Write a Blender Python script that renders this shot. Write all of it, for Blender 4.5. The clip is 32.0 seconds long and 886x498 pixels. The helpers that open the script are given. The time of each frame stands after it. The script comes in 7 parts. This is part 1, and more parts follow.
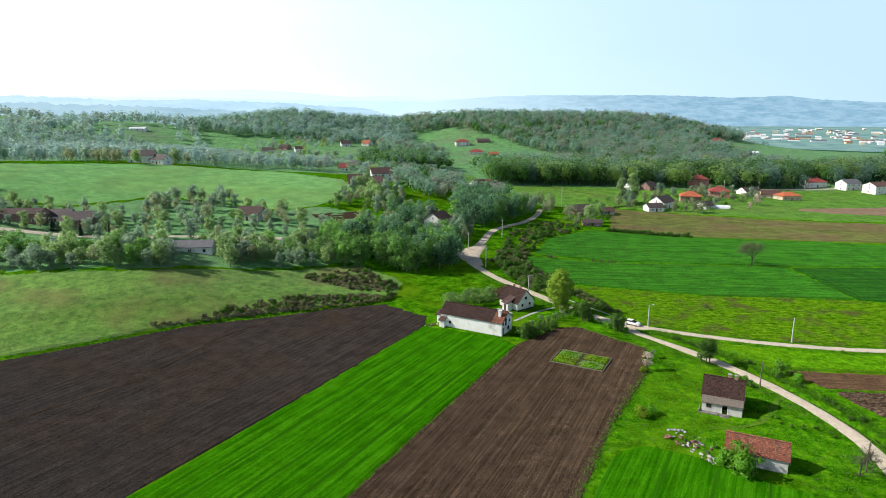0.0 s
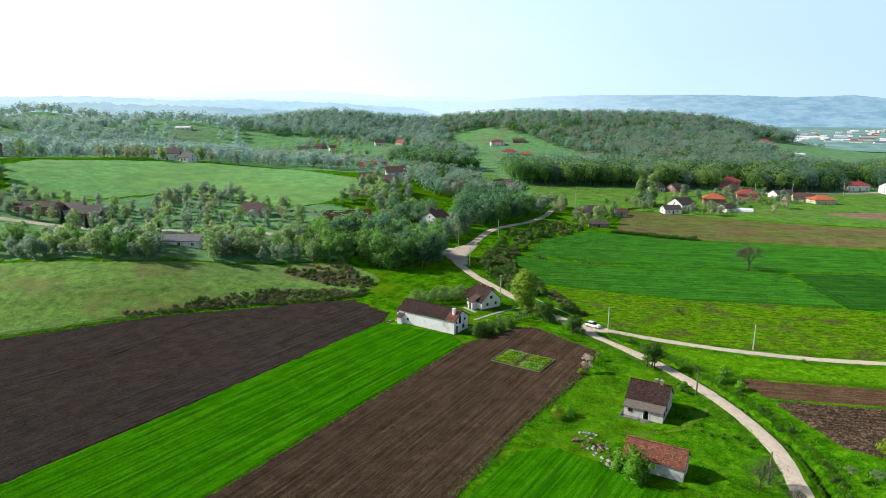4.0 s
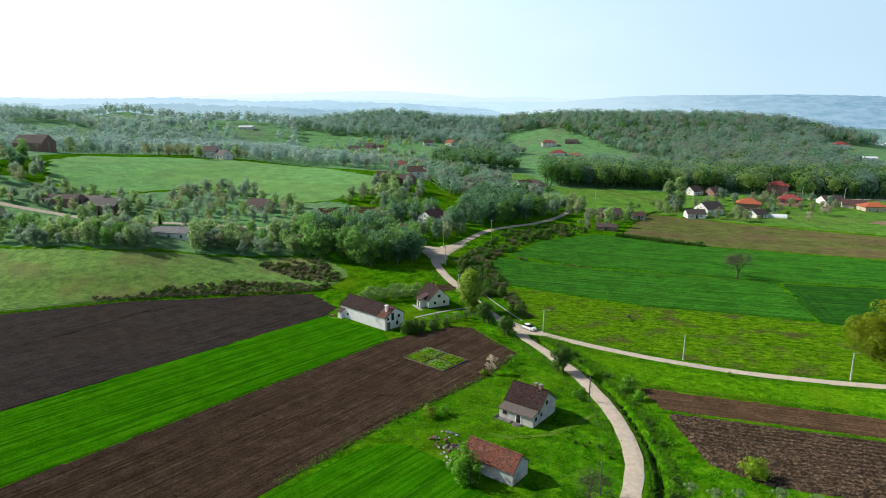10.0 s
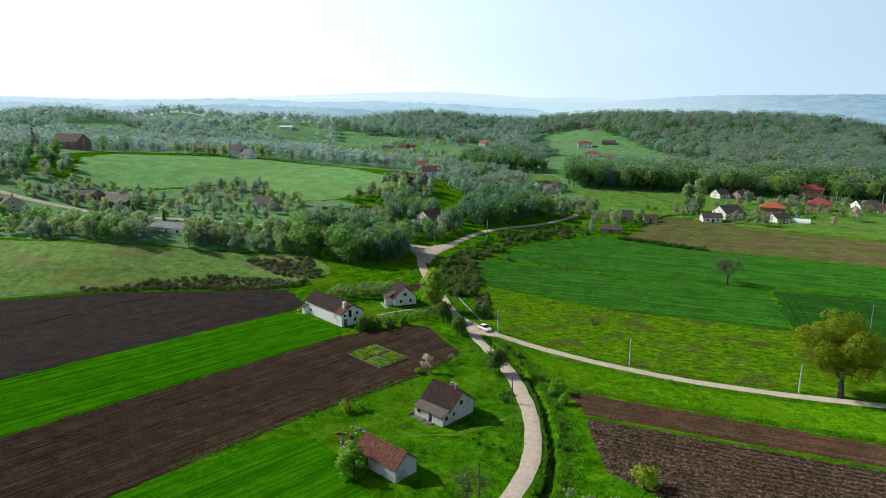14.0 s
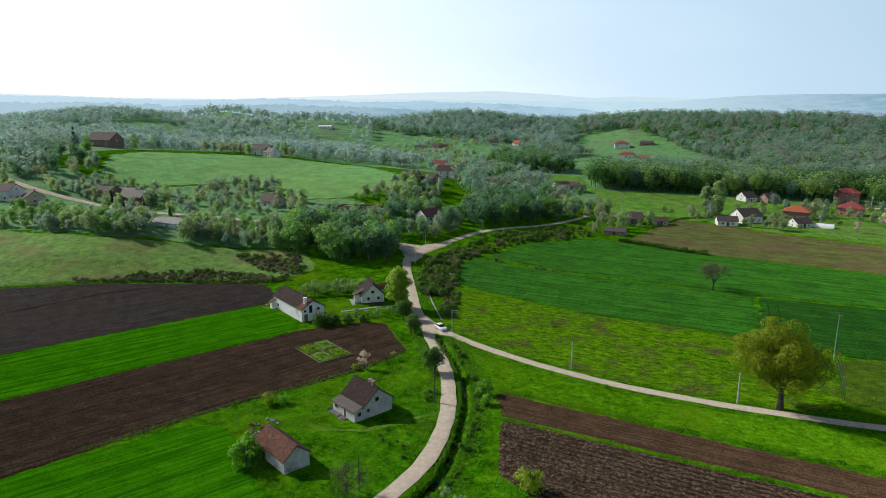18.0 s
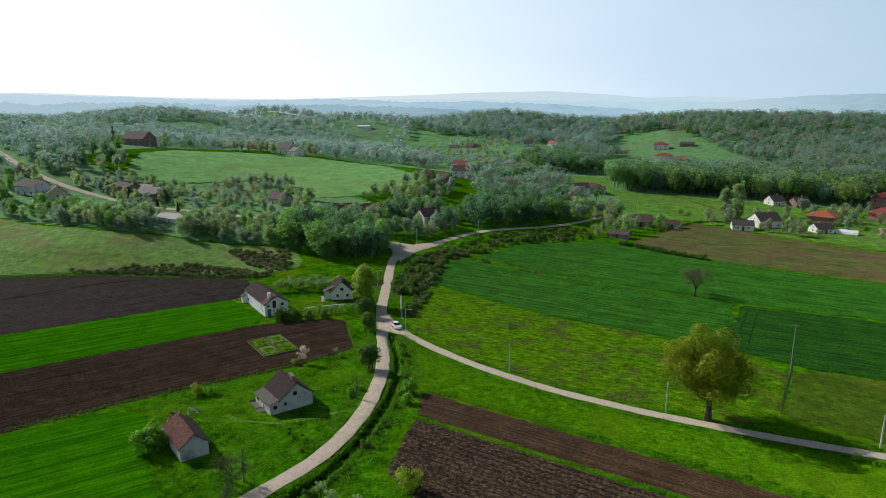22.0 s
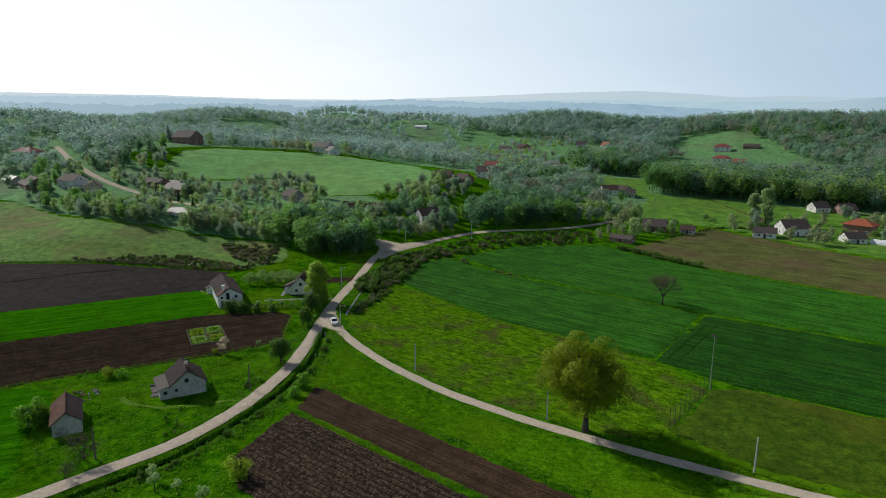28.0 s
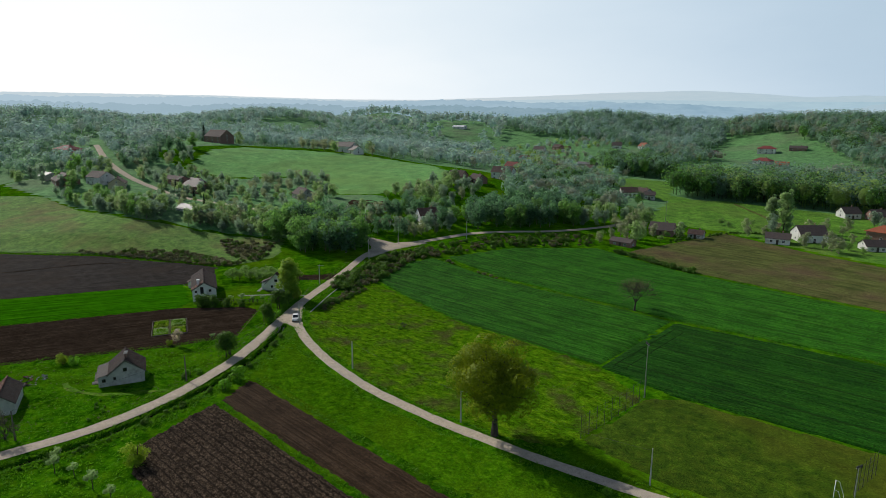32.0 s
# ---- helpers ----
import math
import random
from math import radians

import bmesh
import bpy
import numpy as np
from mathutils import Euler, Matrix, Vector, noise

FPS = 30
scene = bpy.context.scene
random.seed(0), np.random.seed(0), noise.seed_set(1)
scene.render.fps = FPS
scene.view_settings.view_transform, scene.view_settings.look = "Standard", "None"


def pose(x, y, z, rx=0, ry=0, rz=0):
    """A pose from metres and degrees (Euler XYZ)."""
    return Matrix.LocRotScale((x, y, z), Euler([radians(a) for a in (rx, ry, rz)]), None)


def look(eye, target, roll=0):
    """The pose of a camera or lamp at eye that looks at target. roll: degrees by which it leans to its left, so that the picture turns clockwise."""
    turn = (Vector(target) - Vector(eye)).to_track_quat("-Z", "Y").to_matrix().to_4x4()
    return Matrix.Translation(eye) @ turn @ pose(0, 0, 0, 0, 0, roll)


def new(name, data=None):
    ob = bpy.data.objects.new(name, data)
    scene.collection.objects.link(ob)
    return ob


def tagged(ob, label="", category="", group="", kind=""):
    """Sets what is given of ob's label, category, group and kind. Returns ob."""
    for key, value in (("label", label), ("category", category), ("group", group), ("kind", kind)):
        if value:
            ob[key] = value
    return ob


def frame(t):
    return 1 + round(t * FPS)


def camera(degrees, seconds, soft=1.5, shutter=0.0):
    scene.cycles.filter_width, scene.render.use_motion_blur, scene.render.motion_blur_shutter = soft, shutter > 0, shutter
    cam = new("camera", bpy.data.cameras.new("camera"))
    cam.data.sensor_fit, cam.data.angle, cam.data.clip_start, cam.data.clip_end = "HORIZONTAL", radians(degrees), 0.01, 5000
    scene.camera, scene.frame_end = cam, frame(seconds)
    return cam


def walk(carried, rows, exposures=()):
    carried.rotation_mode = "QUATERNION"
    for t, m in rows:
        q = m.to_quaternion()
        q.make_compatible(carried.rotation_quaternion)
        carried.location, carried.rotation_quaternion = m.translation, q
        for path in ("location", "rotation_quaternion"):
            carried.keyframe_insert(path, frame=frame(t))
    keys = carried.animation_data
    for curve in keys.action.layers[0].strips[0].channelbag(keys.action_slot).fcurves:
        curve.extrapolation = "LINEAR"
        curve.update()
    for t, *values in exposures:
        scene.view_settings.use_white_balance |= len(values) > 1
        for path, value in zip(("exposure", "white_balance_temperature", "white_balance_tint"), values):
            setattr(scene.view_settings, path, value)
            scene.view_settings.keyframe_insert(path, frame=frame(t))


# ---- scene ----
cam = camera(69.7, 32.0, soft=0.8)
METRES, EYE, TILT, LEAN, TURN = 200.0, 54.8, -12.4, -0.15, 0.0
ROWS = [
    (0.0, 0.0, 0.0, 0.0, 0.0, 0.0, -0.0),
    (0.5, 0.0162, -0.0006, -0.0004, 0.64, -0.01, -0.13),
    (1.0, 0.031, -0.001, -0.0007, 1.22, -0.01, -0.27),
    (1.5, 0.0473, -0.0014, -0.0013, 1.84, 0.01, -0.4),
    (2.0, 0.0633, -0.0013, -0.0014, 2.48, -0.01, -0.56),
    (2.5, 0.0781, -0.0012, -0.0017, 3.05, -0.01, -0.67),
    (3.0, 0.0941, -0.0009, -0.0019, 3.68, -0.01, -0.81),
    (3.5, 0.1101, -0.0005, -0.002, 4.29, -0.02, -0.95),
    (5.5, 0.1708, 0.003, -0.0017, 6.66, -0.08, -1.48),
    (6.0, 0.1868, 0.0043, -0.0016, 7.28, -0.09, -1.61),
    (6.5, 0.2027, 0.006, -0.0016, 7.89, -0.09, -1.75),
    (7.0, 0.2173, 0.0074, -0.0013, 8.45, -0.1, -1.87),
    (7.5, 0.233, 0.009, -0.001, 9.07, -0.12, -2.0),
    (8.0, 0.2478, 0.0109, -0.001, 9.64, -0.12, -2.13),
    (8.5, 0.2636, 0.0132, -0.0007, 10.26, -0.14, -2.25),
    (9.0, 0.2794, 0.0156, -0.0002, 10.87, -0.16, -2.4),
    (9.5, 0.2941, 0.018, 0.0001, 11.45, -0.18, -2.51),
    (10.0, 0.3099, 0.0204, 0.0007, 12.06, -0.21, -2.64),
    (10.5, 0.3256, 0.0234, 0.0012, 12.68, -0.24, -2.78),
    (11.0, 0.3401, 0.0262, 0.0018, 13.26, -0.26, -2.91),
    (11.5, 0.356, 0.0296, 0.0023, 13.89, -0.28, -3.02),
    (12.0, 0.3718, 0.0328, 0.0028, 14.51, -0.32, -3.13),
    (12.5, 0.3862, 0.0364, 0.0035, 15.1, -0.33, -3.28),
    (13.0, 0.4017, 0.0403, 0.0044, 15.72, -0.37, -3.43),
    (13.5, 0.4174, 0.0442, 0.005, 16.37, -0.41, -3.53),
    (14.0, 0.4317, 0.0481, 0.0057, 16.95, -0.43, -3.68),
    (14.5, 0.447, 0.0525, 0.0066, 17.58, -0.49, -3.81),
    (16.5, 0.5061, 0.0701, 0.011, 20.01, -0.67, -4.33),
    (17.0, 0.5204, 0.0749, 0.0116, 20.6, -0.69, -4.44),
    (17.5, 0.5355, 0.0805, 0.0126, 21.22, -0.74, -4.56),
    (18.0, 0.5494, 0.0856, 0.0136, 21.8, -0.8, -4.68),
    (18.5, 0.5644, 0.0911, 0.0148, 22.43, -0.84, -4.82),
    (19.0, 0.5792, 0.0971, 0.0159, 23.05, -0.9, -4.96),
    (19.5, 0.593, 0.1027, 0.0172, 23.64, -0.94, -5.07),
    (20.0, 0.6078, 0.1089, 0.0184, 24.28, -0.99, -5.19),
    (20.5, 0.6224, 0.1153, 0.0198, 24.91, -1.05, -5.32),
    (21.0, 0.6362, 0.1213, 0.0209, 25.51, -1.1, -5.41),
    (21.5, 0.6504, 0.128, 0.0224, 26.13, -1.17, -5.56),
    (22.0, 0.6649, 0.1349, 0.0239, 26.77, -1.23, -5.68),
    (22.5, 0.6782, 0.1413, 0.0253, 27.35, -1.28, -5.79),
    (23.0, 0.6924, 0.1484, 0.0271, 27.98, -1.36, -5.93),
    (23.5, 0.7067, 0.1558, 0.0287, 28.61, -1.43, -6.04),
    (24.0, 0.7198, 0.1629, 0.0301, 29.2, -1.47, -6.15),
    (24.5, 0.734, 0.1706, 0.0316, 29.84, -1.56, -6.27),
    (25.0, 0.7479, 0.1783, 0.0332, 30.48, -1.62, -6.39),
    (25.5, 0.7609, 0.1858, 0.0347, 31.08, -1.68, -6.49),
    (27.5, 0.8139, 0.2193, 0.0417, 33.64, -1.94, -6.95),
    (28.0, 0.8263, 0.2274, 0.0435, 34.23, -2.02, -7.06),
    (28.5, 0.8397, 0.2362, 0.0455, 34.88, -2.09, -7.17),
    (29.0, 0.8529, 0.2452, 0.0475, 35.52, -2.17, -7.29),
    (29.5, 0.8649, 0.2538, 0.0495, 36.11, -2.24, -7.4),
    (30.0, 0.8779, 0.2632, 0.0515, 36.76, -2.32, -7.52),
    (30.5, 0.8907, 0.2726, 0.0537, 37.4, -2.41, -7.63),
    (31.0, 0.9026, 0.2815, 0.0557, 37.99, -2.49, -7.74),
    (31.5, 0.9152, 0.2912, 0.0579, 38.63, -2.58, -7.86),
    (32.0, 0.9278, 0.301, 0.0601, 39.28, -2.67, -7.98),
]
walk(cam, [(t, pose(0, 0, EYE, TILT, LEAN, TURN) @ pose(METRES * x, METRES * y, METRES * z, 90 + pitch, roll, yaw)) for t, x, y, z, yaw, pitch, roll in ROWS],
     exposures=[(0.0, 0.38), (13.0, 0.10), (23.0, -0.26), (32.0, -0.50)])

# ---- sky and sun ----
SUN_UP, SUN_AZ = 35.0, -88.0          # degrees; azimuth clockwise from +y
world = bpy.data.worlds.new("sky")
scene.world = world
world.use_nodes = True
wn = world.node_tree
sky = wn.nodes.new("ShaderNodeTexSky")
sky.sky_type = "NISHITA"
sky.sun_disc = False
sky.sun_elevation = radians(SUN_UP)
sky.sun_rotation = radians(SUN_AZ)
sky.altitude, sky.air_density, sky.dust_density, sky.ozone_density = 200, 0.95, 0.35, 2.0
# thin white haze over the clear sky
haze = wn.nodes.new("ShaderNodeMix")
haze.data_type = "RGBA"
haze.inputs[0].default_value = 0.08
haze.inputs[7].default_value = (8.6, 9.3, 10.0, 1)
wn.links.new(sky.outputs[0], haze.inputs[6])
wn.links.new(haze.outputs[2], wn.nodes["Background"].inputs[0])
wn.nodes["Background"].inputs[1].default_value = 0.069
sun_vec = Vector((math.sin(radians(SUN_AZ)) * math.cos(radians(SUN_UP)), math.cos(radians(SUN_AZ)) * math.cos(radians(SUN_UP)), math.sin(radians(SUN_UP))))
sun = new("sun", bpy.data.lights.new("sun", "SUN"))
sun.data.energy, sun.data.angle, sun.data.color = 5.0, radians(0.6), (1.0, 0.95, 0.87)
sun.matrix_world = look(sun_vec * 200, (0, 0, 0))

# ---- materials ----
MATS = {}


def nodes_of(name):
    m = bpy.data.materials.new(name)
    m.use_nodes = True
    nt = m.node_tree
    return m, nt, nt.nodes["Principled BSDF"]


def add(nt, kind, **sets):
    n = nt.nodes.new(kind)
    for k, v in sets.items():
        n.inputs[k.replace("_", " ")].default_value = v
    return n


def ramp(nt, fac, stops):
    r = nt.nodes.new("ShaderNodeValToRGB")
    while len(r.color_ramp.elements) < len(stops):
        r.color_ramp.elements.new(0.5)
    for e, (p, c) in zip(r.color_ramp.elements, stops):
        e.position, e.color = p, (*c, 1)
    nt.links.new(fac, r.inputs[0])
    return r.outputs[0]


def mixed(nt, fac, a, b, how="MIX"):
    m = nt.nodes.new("ShaderNodeMix")
    m.data_type, m.blend_type = "RGBA", how
    for sock, v in ((m.inputs[0], fac), (m.inputs[6], a), (m.inputs[7], b)):
        if hasattr(v, "is_output"):
            nt.links.new(v, sock)
        elif isinstance(v, (int, float)):
            sock.default_value = v
        else:
            sock.default_value = (*v, 1)
    return m.outputs[2]


def where(nt, turn=0.0, stretch=(1, 1, 1)):
    g = nt.nodes.new("ShaderNodeNewGeometry")
    m = nt.nodes.new("ShaderNodeMapping")
    m.vector_type = "TEXTURE"
    m.inputs["Rotation"].default_value = (0, 0, radians(turn))
    m.inputs["Scale"].default_value = [1 / s for s in stretch]
    nt.links.new(g.outputs["Position"], m.inputs["Vector"])
    return m.outputs[0]


def noisy(nt, vec, scale, detail=4.0, rough=0.6):
    n = add(nt, "ShaderNodeTexNoise", Scale=scale, Detail=detail, Roughness=rough)
    nt.links.new(vec, n.inputs["Vector"])
    return n.outputs[0]


def bumped(nt, bsdf, height, strength, distance):
    b = add(nt, "ShaderNodeBump", Strength=strength, Distance=distance)
    nt.links.new(height, b.inputs["Height"])
    nt.links.new(b.outputs[0], bsdf.inputs["Normal"])


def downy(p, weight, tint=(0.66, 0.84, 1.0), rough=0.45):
    """Bluish-white sheen that imitates the haze of distance on leaves and grass."""
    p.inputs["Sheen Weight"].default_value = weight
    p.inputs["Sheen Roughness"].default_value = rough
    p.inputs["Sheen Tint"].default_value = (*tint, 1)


def earth(name, low, mid, high, fine=1.5, broad=0.05, rough=0.95, bump=0.6, dist=0.15, turn=0.0, along=1.0, patch=None, patch_at=0.58, spec=0.06, grain=2.6, fleck=0.8, mottle=0.55, hazing=0.0, tram=None, clods=0.0):
    """Ground cover: three tones by fine noise, drawn out along rows, with broad patches."""
    m, nt, p = nodes_of(name)
    v = where(nt, turn, (along, 1, 1))
    f = noisy(nt, v, fine, 5, 0.65)
    b = noisy(nt, where(nt), broad, 4, 0.55)
    col = ramp(nt, f, [(0.36, low), (0.5, mid), (0.64, high)])
    if patch:
        col = mixed(nt, ramp(nt, b, [(patch_at - 0.08, (0, 0, 0)), (patch_at + 0.1, (1, 1, 1))]), col, patch)
    col = mixed(nt, mottle, col, ramp(nt, noisy(nt, where(nt), broad * 6, 5), [(0.36, (0.45, 0.45, 0.45)), (0.62, (1.1, 1.1, 1.1))]), "MULTIPLY")
    col = mixed(nt, 0.5 * min(1, fleck * 2), col, ramp(nt, noisy(nt, where(nt), grain, 3, 0.7), [(0.38, (0.5, 0.5, 0.5)), (0.6, (1.25, 1.25, 1.25))]), "MULTIPLY")
    col = mixed(nt, fleck, col, ramp(nt, noisy(nt, where(nt, turn, (max(along, 0.35), 1, 1)), grain * 2.7, 3, 0.75), [(0.40, (0.38, 0.40, 0.42)), (0.5, (0.95, 0.95, 0.95)), (0.60, (1.5, 1.45, 1.4))]), "MULTIPLY")
    if tram:
        # wheel tracks: narrow bands of trodden plants, a period apart, slightly wavering
        gap, half, tone, offset = tram
        sep = nt.nodes.new("ShaderNodeSeparateXYZ")
        nt.links.new(where(nt, turn), sep.inputs[0])
        sway = nt.nodes.new("ShaderNodeMath")
        sway.operation = "MULTIPLY_ADD"
        nt.links.new(noisy(nt, where(nt, turn), 0.05, 2), sway.inputs[0])
        sway.inputs[1].default_value = 1.2
        nt.links.new(sep.outputs["Y"], sway.inputs[2])
        shift = nt.nodes.new("ShaderNodeMath")
        shift.inputs[1].default_value = offset
        nt.links.new(sway.outputs[0], shift.inputs[0])
        fold = nt.nodes.new("ShaderNodeMath")
        fold.operation = "PINGPONG"
        fold.inputs[1].default_value = gap / 2
        nt.links.new(shift.outputs[0], fold.inputs[0])
        band = nt.nodes.new("ShaderNodeMapRange")
        band.inputs["From Min"].default_value, band.inputs["From Max"].default_value = half, half * 2.2
        band.inputs["To Min"].default_value, band.inputs["To Max"].default_value = 0.85, 0.0
        nt.links.new(fold.outputs[0], band.inputs["Value"])
        col = mixed(nt, band.outputs[0], col, tone)
    nt.links.new(col, p.inputs["Base Color"])
    p.inputs["Roughness"].default_value = rough
    p.inputs["Diffuse Roughness"].default_value = clods
    p.inputs["Specular IOR Level"].default_value = spec
    # bluish sheen in place of haze over distant ground
    if hazing:
        downy(p, hazing)
    bumped(nt, p, noisy(nt, v, fine * 2.2, 4, 0.7), bump, dist)
    MATS[name] = m
    return m


def lacy(nt, shader, gaps):
    """Each spray of small leaves has gaps, through which light passes."""
    clear = nt.nodes.new("ShaderNodeBsdfTransparent")
    mx = nt.nodes.new("ShaderNodeMixShader")
    mx.inputs[0].default_value = gaps
    nt.links.new(shader, mx.inputs[1])
    nt.links.new(clear.outputs[0], mx.inputs[2])
    nt.links.new(mx.outputs[0], nt.nodes["Material Output"].inputs[0])


def foliage(name, dark, light, spread=0.25, glow=0.48, rough=0.55, hazing=0.0, gaps=0.12):
    """Leaves: tone varies by tree and by leaf, light comes through."""
    m, nt, p = nodes_of(name)
    info = nt.nodes.new("ShaderNodeObjectInfo")
    geo = nt.nodes.new("ShaderNodeNewGeometry")
    mid = tuple((a + b) / 2 for a, b in zip(dark, light))
    col = ramp(nt, geo.outputs["Random Per Island"], [(0.0, dark), (0.5, mid), (1.0, light)])
    tone = ramp(nt, info.outputs["Random"], [(0.0, (1 - spread, 1 - spread, 1 - spread * 0.6)), (1.0, (1, 1, 1))])
    col = mixed(nt, 1.0, col, tone, "MULTIPLY")
    nt.links.new(col, p.inputs["Base Color"])
    p.inputs["Roughness"].default_value = rough
    p.inputs["Specular IOR Level"].default_value = 0.15
    # the same imitation of haze on mid-distance leaves
    if hazing:
        downy(p, hazing)
    tr = nt.nodes.new("ShaderNodeBsdfTranslucent")
    nt.links.new(mixed(nt, 1.0, col, (1.25, 1.2, 0.75) if glow < 0.5 else (1.38, 1.42, 1.2), "MULTIPLY"), tr.inputs[0])
    mx = nt.nodes.new("ShaderNodeMixShader")
    mx.inputs[0].default_value = glow
    nt.links.new(p.outputs[0], mx.inputs[1])
    nt.links.new(tr.outputs[0], mx.inputs[2])
    lacy(nt, mx.outputs[0], gaps)
    MATS[name] = m
    return m


def plain(name, a, b, scale=2.0, rough=0.8, bump=0.2, dist=0.02, metal=0.0, spread=0.0, stain=None, stretch=(1, 1, 1)):
    """Built surfaces: two tones, stains with a shape of their own, fine relief."""
    m, nt, p = nodes_of(name)
    v = where(nt, 0, stretch)
    col = ramp(nt, noisy(nt, v, scale, 5, 0.65), [(0.32, a), (0.68, b)])
    if stain:
        col = mixed(nt, ramp(nt, noisy(nt, v, scale * 0.35, 6, 0.7), [(0.52, (0, 0, 0)), (0.66, (1, 1, 1))]), col, stain)
    if spread:
        info = nt.nodes.new("ShaderNodeObjectInfo")
        col = mixed(nt, 1.0, col, ramp(nt, info.outputs["Random"], [(0, (1 - spread,) * 3), (1, (1, 1, 1))]), "MULTIPLY")
    nt.links.new(col, p.inputs["Base Color"])
    p.inputs["Roughness"].default_value, p.inputs["Metallic"].default_value = rough, metal
    p.inputs["Diffuse Roughness"].default_value = 0.8 if rough > 0.7 else 0.0
    bumped(nt, p, noisy(nt, v, scale * 6, 3), bump, dist)
    MATS[name] = m
    return m


earth("grass", (0.024, 0.115, 0.002), (0.052, 0.195, 0.003), (0.105, 0.27, 0.006), 0.55, 0.035, patch=(0.10, 0.215, 0.006), mottle=0.75, fleck=0.42, grain=2.4, clods=0.4, spec=0.0)
earth("meadow", (0.042, 0.118, 0.003), (0.082, 0.21, 0.005), (0.145, 0.275, 0.009), 0.8, 0.13, along=0.5, patch=(0.088, 0.092, 0.028), patch_at=0.6, grain=2.2, clods=0.3, spec=0.0)
earth("pasture", (0.072, 0.165, 0.022), (0.122, 0.238, 0.034), (0.162, 0.285, 0.05), 0.5, 0.04, patch=(0.155, 0.165, 0.045), patch_at=0.58, fleck=0.4, hazing=0.06)
# slope and hill meadow greens are paler and bluer, with haze put in
earth("slope_grass", (0.078, 0.205, 0.062), (0.115, 0.275, 0.086), (0.15, 0.325, 0.112), 0.3, 0.02, patch=(0.14, 0.225, 0.10), fleck=0.4, hazing=0.05)
earth("hill_meadow", (0.105, 0.285, 0.062), (0.14, 0.34, 0.082), (0.175, 0.38, 0.10), 0.3, 0.02, patch=(0.155, 0.31, 0.07), patch_at=0.54, fleck=0.3, mottle=0.45, hazing=0.05)
earth("village_grass", (0.06, 0.17, 0.012), (0.10, 0.25, 0.018), (0.14, 0.30, 0.03), 0.3, 0.02, patch=(0.12, 0.21, 0.03), hazing=0.02)
earth("wheat", (0.018, 0.100, 0.004), (0.032, 0.168, 0.007), (0.058, 0.222, 0.012), 1.2, 0.03, turn=-3, along=0.04, dist=0.25, grain=2.0, tram=(13.0, 0.20, (0.022, 0.08, 0.006), 0.0), clods=0.6)
earth("dark_wheat", (0.009, 0.060, 0.003), (0.016, 0.098, 0.005), (0.032, 0.135, 0.007), 1.2, 0.03, turn=0, along=0.04, dist=0.25, grain=2.0, tram=(15.0, 0.20, (0.012, 0.045, 0.004), 3.0), clods=0.8)
earth("young_crop", (0.018, 0.115, 0.001), (0.034, 0.172, 0.002), (0.054, 0.22, 0.004), 1.4, 0.04, turn=61.5, along=0.04, dist=0.25, grain=3.5, fleck=0.45, mottle=0.38, tram=(7.5, 0.2, (0.02, 0.098, 0.003), 2.0), clods=0.25, spec=0.0)
earth("pitch_grass", (0.036, 0.088, 0.003), (0.062, 0.128, 0.005), (0.095, 0.16, 0.008), 0.5, 0.03, patch=(0.10, 0.125, 0.01), clods=0.5)
earth("fallow", (0.075, 0.10, 0.022), (0.125, 0.15, 0.036), (0.165, 0.175, 0.05), 0.9, 0.03, turn=-8, along=0.05, patch=(0.15, 0.108, 0.056), patch_at=0.55, clods=0.6)
earth("dark_soil", (0.034, 0.0265, 0.0215), (0.050, 0.039, 0.032), (0.072, 0.058, 0.048), 2.4, 0.05, turn=61.5, along=0.014, dist=0.12, patch=(0.060, 0.041, 0.029), patch_at=0.55, clods=0.8)
earth("brown_soil", (0.055, 0.037, 0.024), (0.081, 0.055, 0.036), (0.116, 0.082, 0.055), 2.6, 0.05, turn=64.5, along=0.014, dist=0.12, tram=(6.2, 0.14, (0.052, 0.035, 0.022), 1.0), clods=0.8, spec=0.0)
earth("brown_soil_east", (0.072, 0.043, 0.022), (0.104, 0.063, 0.034), (0.142, 0.09, 0.053), 2.6, 0.05, turn=-4.5, along=0.014, dist=0.12, clods=0.9)
earth("cloddy_soil", (0.05, 0.034, 0.021), (0.124, 0.086, 0.055), (0.262, 0.19, 0.128), 1.9, 0.08, turn=-4, along=0.9, bump=1.0, dist=0.45, grain=2.2, fleck=0.9, tram=(1.3, 0.07, (0.034, 0.025, 0.018), 0.3), clods=0.9)
earth("bright_grass", (0.045, 0.155, 0.003), (0.082, 0.24, 0.004), (0.13, 0.31, 0.008), 0.7, 0.05, patch=(0.11, 0.25, 0.006), fleck=0.5, grain=2.4, clods=0.7, spec=0.0)
earth("dry_soil", (0.20, 0.135, 0.085), (0.26, 0.18, 0.12), (0.31, 0.22, 0.155), 1.2, 0.05, turn=-4, along=0.03, fleck=0.4)
earth("road_gravel", (0.48, 0.405, 0.315), (0.54, 0.46, 0.36), (0.60, 0.515, 0.41), 1.4, 0.12, bump=0.3, dist=0.03, patch=(0.48, 0.42, 0.34), grain=4.0, fleck=0.2, mottle=0.2, clods=0.2)
earth("brush_floor", (0.06, 0.06, 0.03), (0.09, 0.09, 0.045), (0.12, 0.125, 0.06), 0.8, 0.06, patch=(0.08, 0.12, 0.03))
earth("worn_grass", (0.07, 0.17, 0.01), (0.11, 0.215, 0.015), (0.20, 0.235, 0.05), 0.7, 0.15, patch=(0.075, 0.20, 0.006), patch_at=0.48, fleck=0.4)
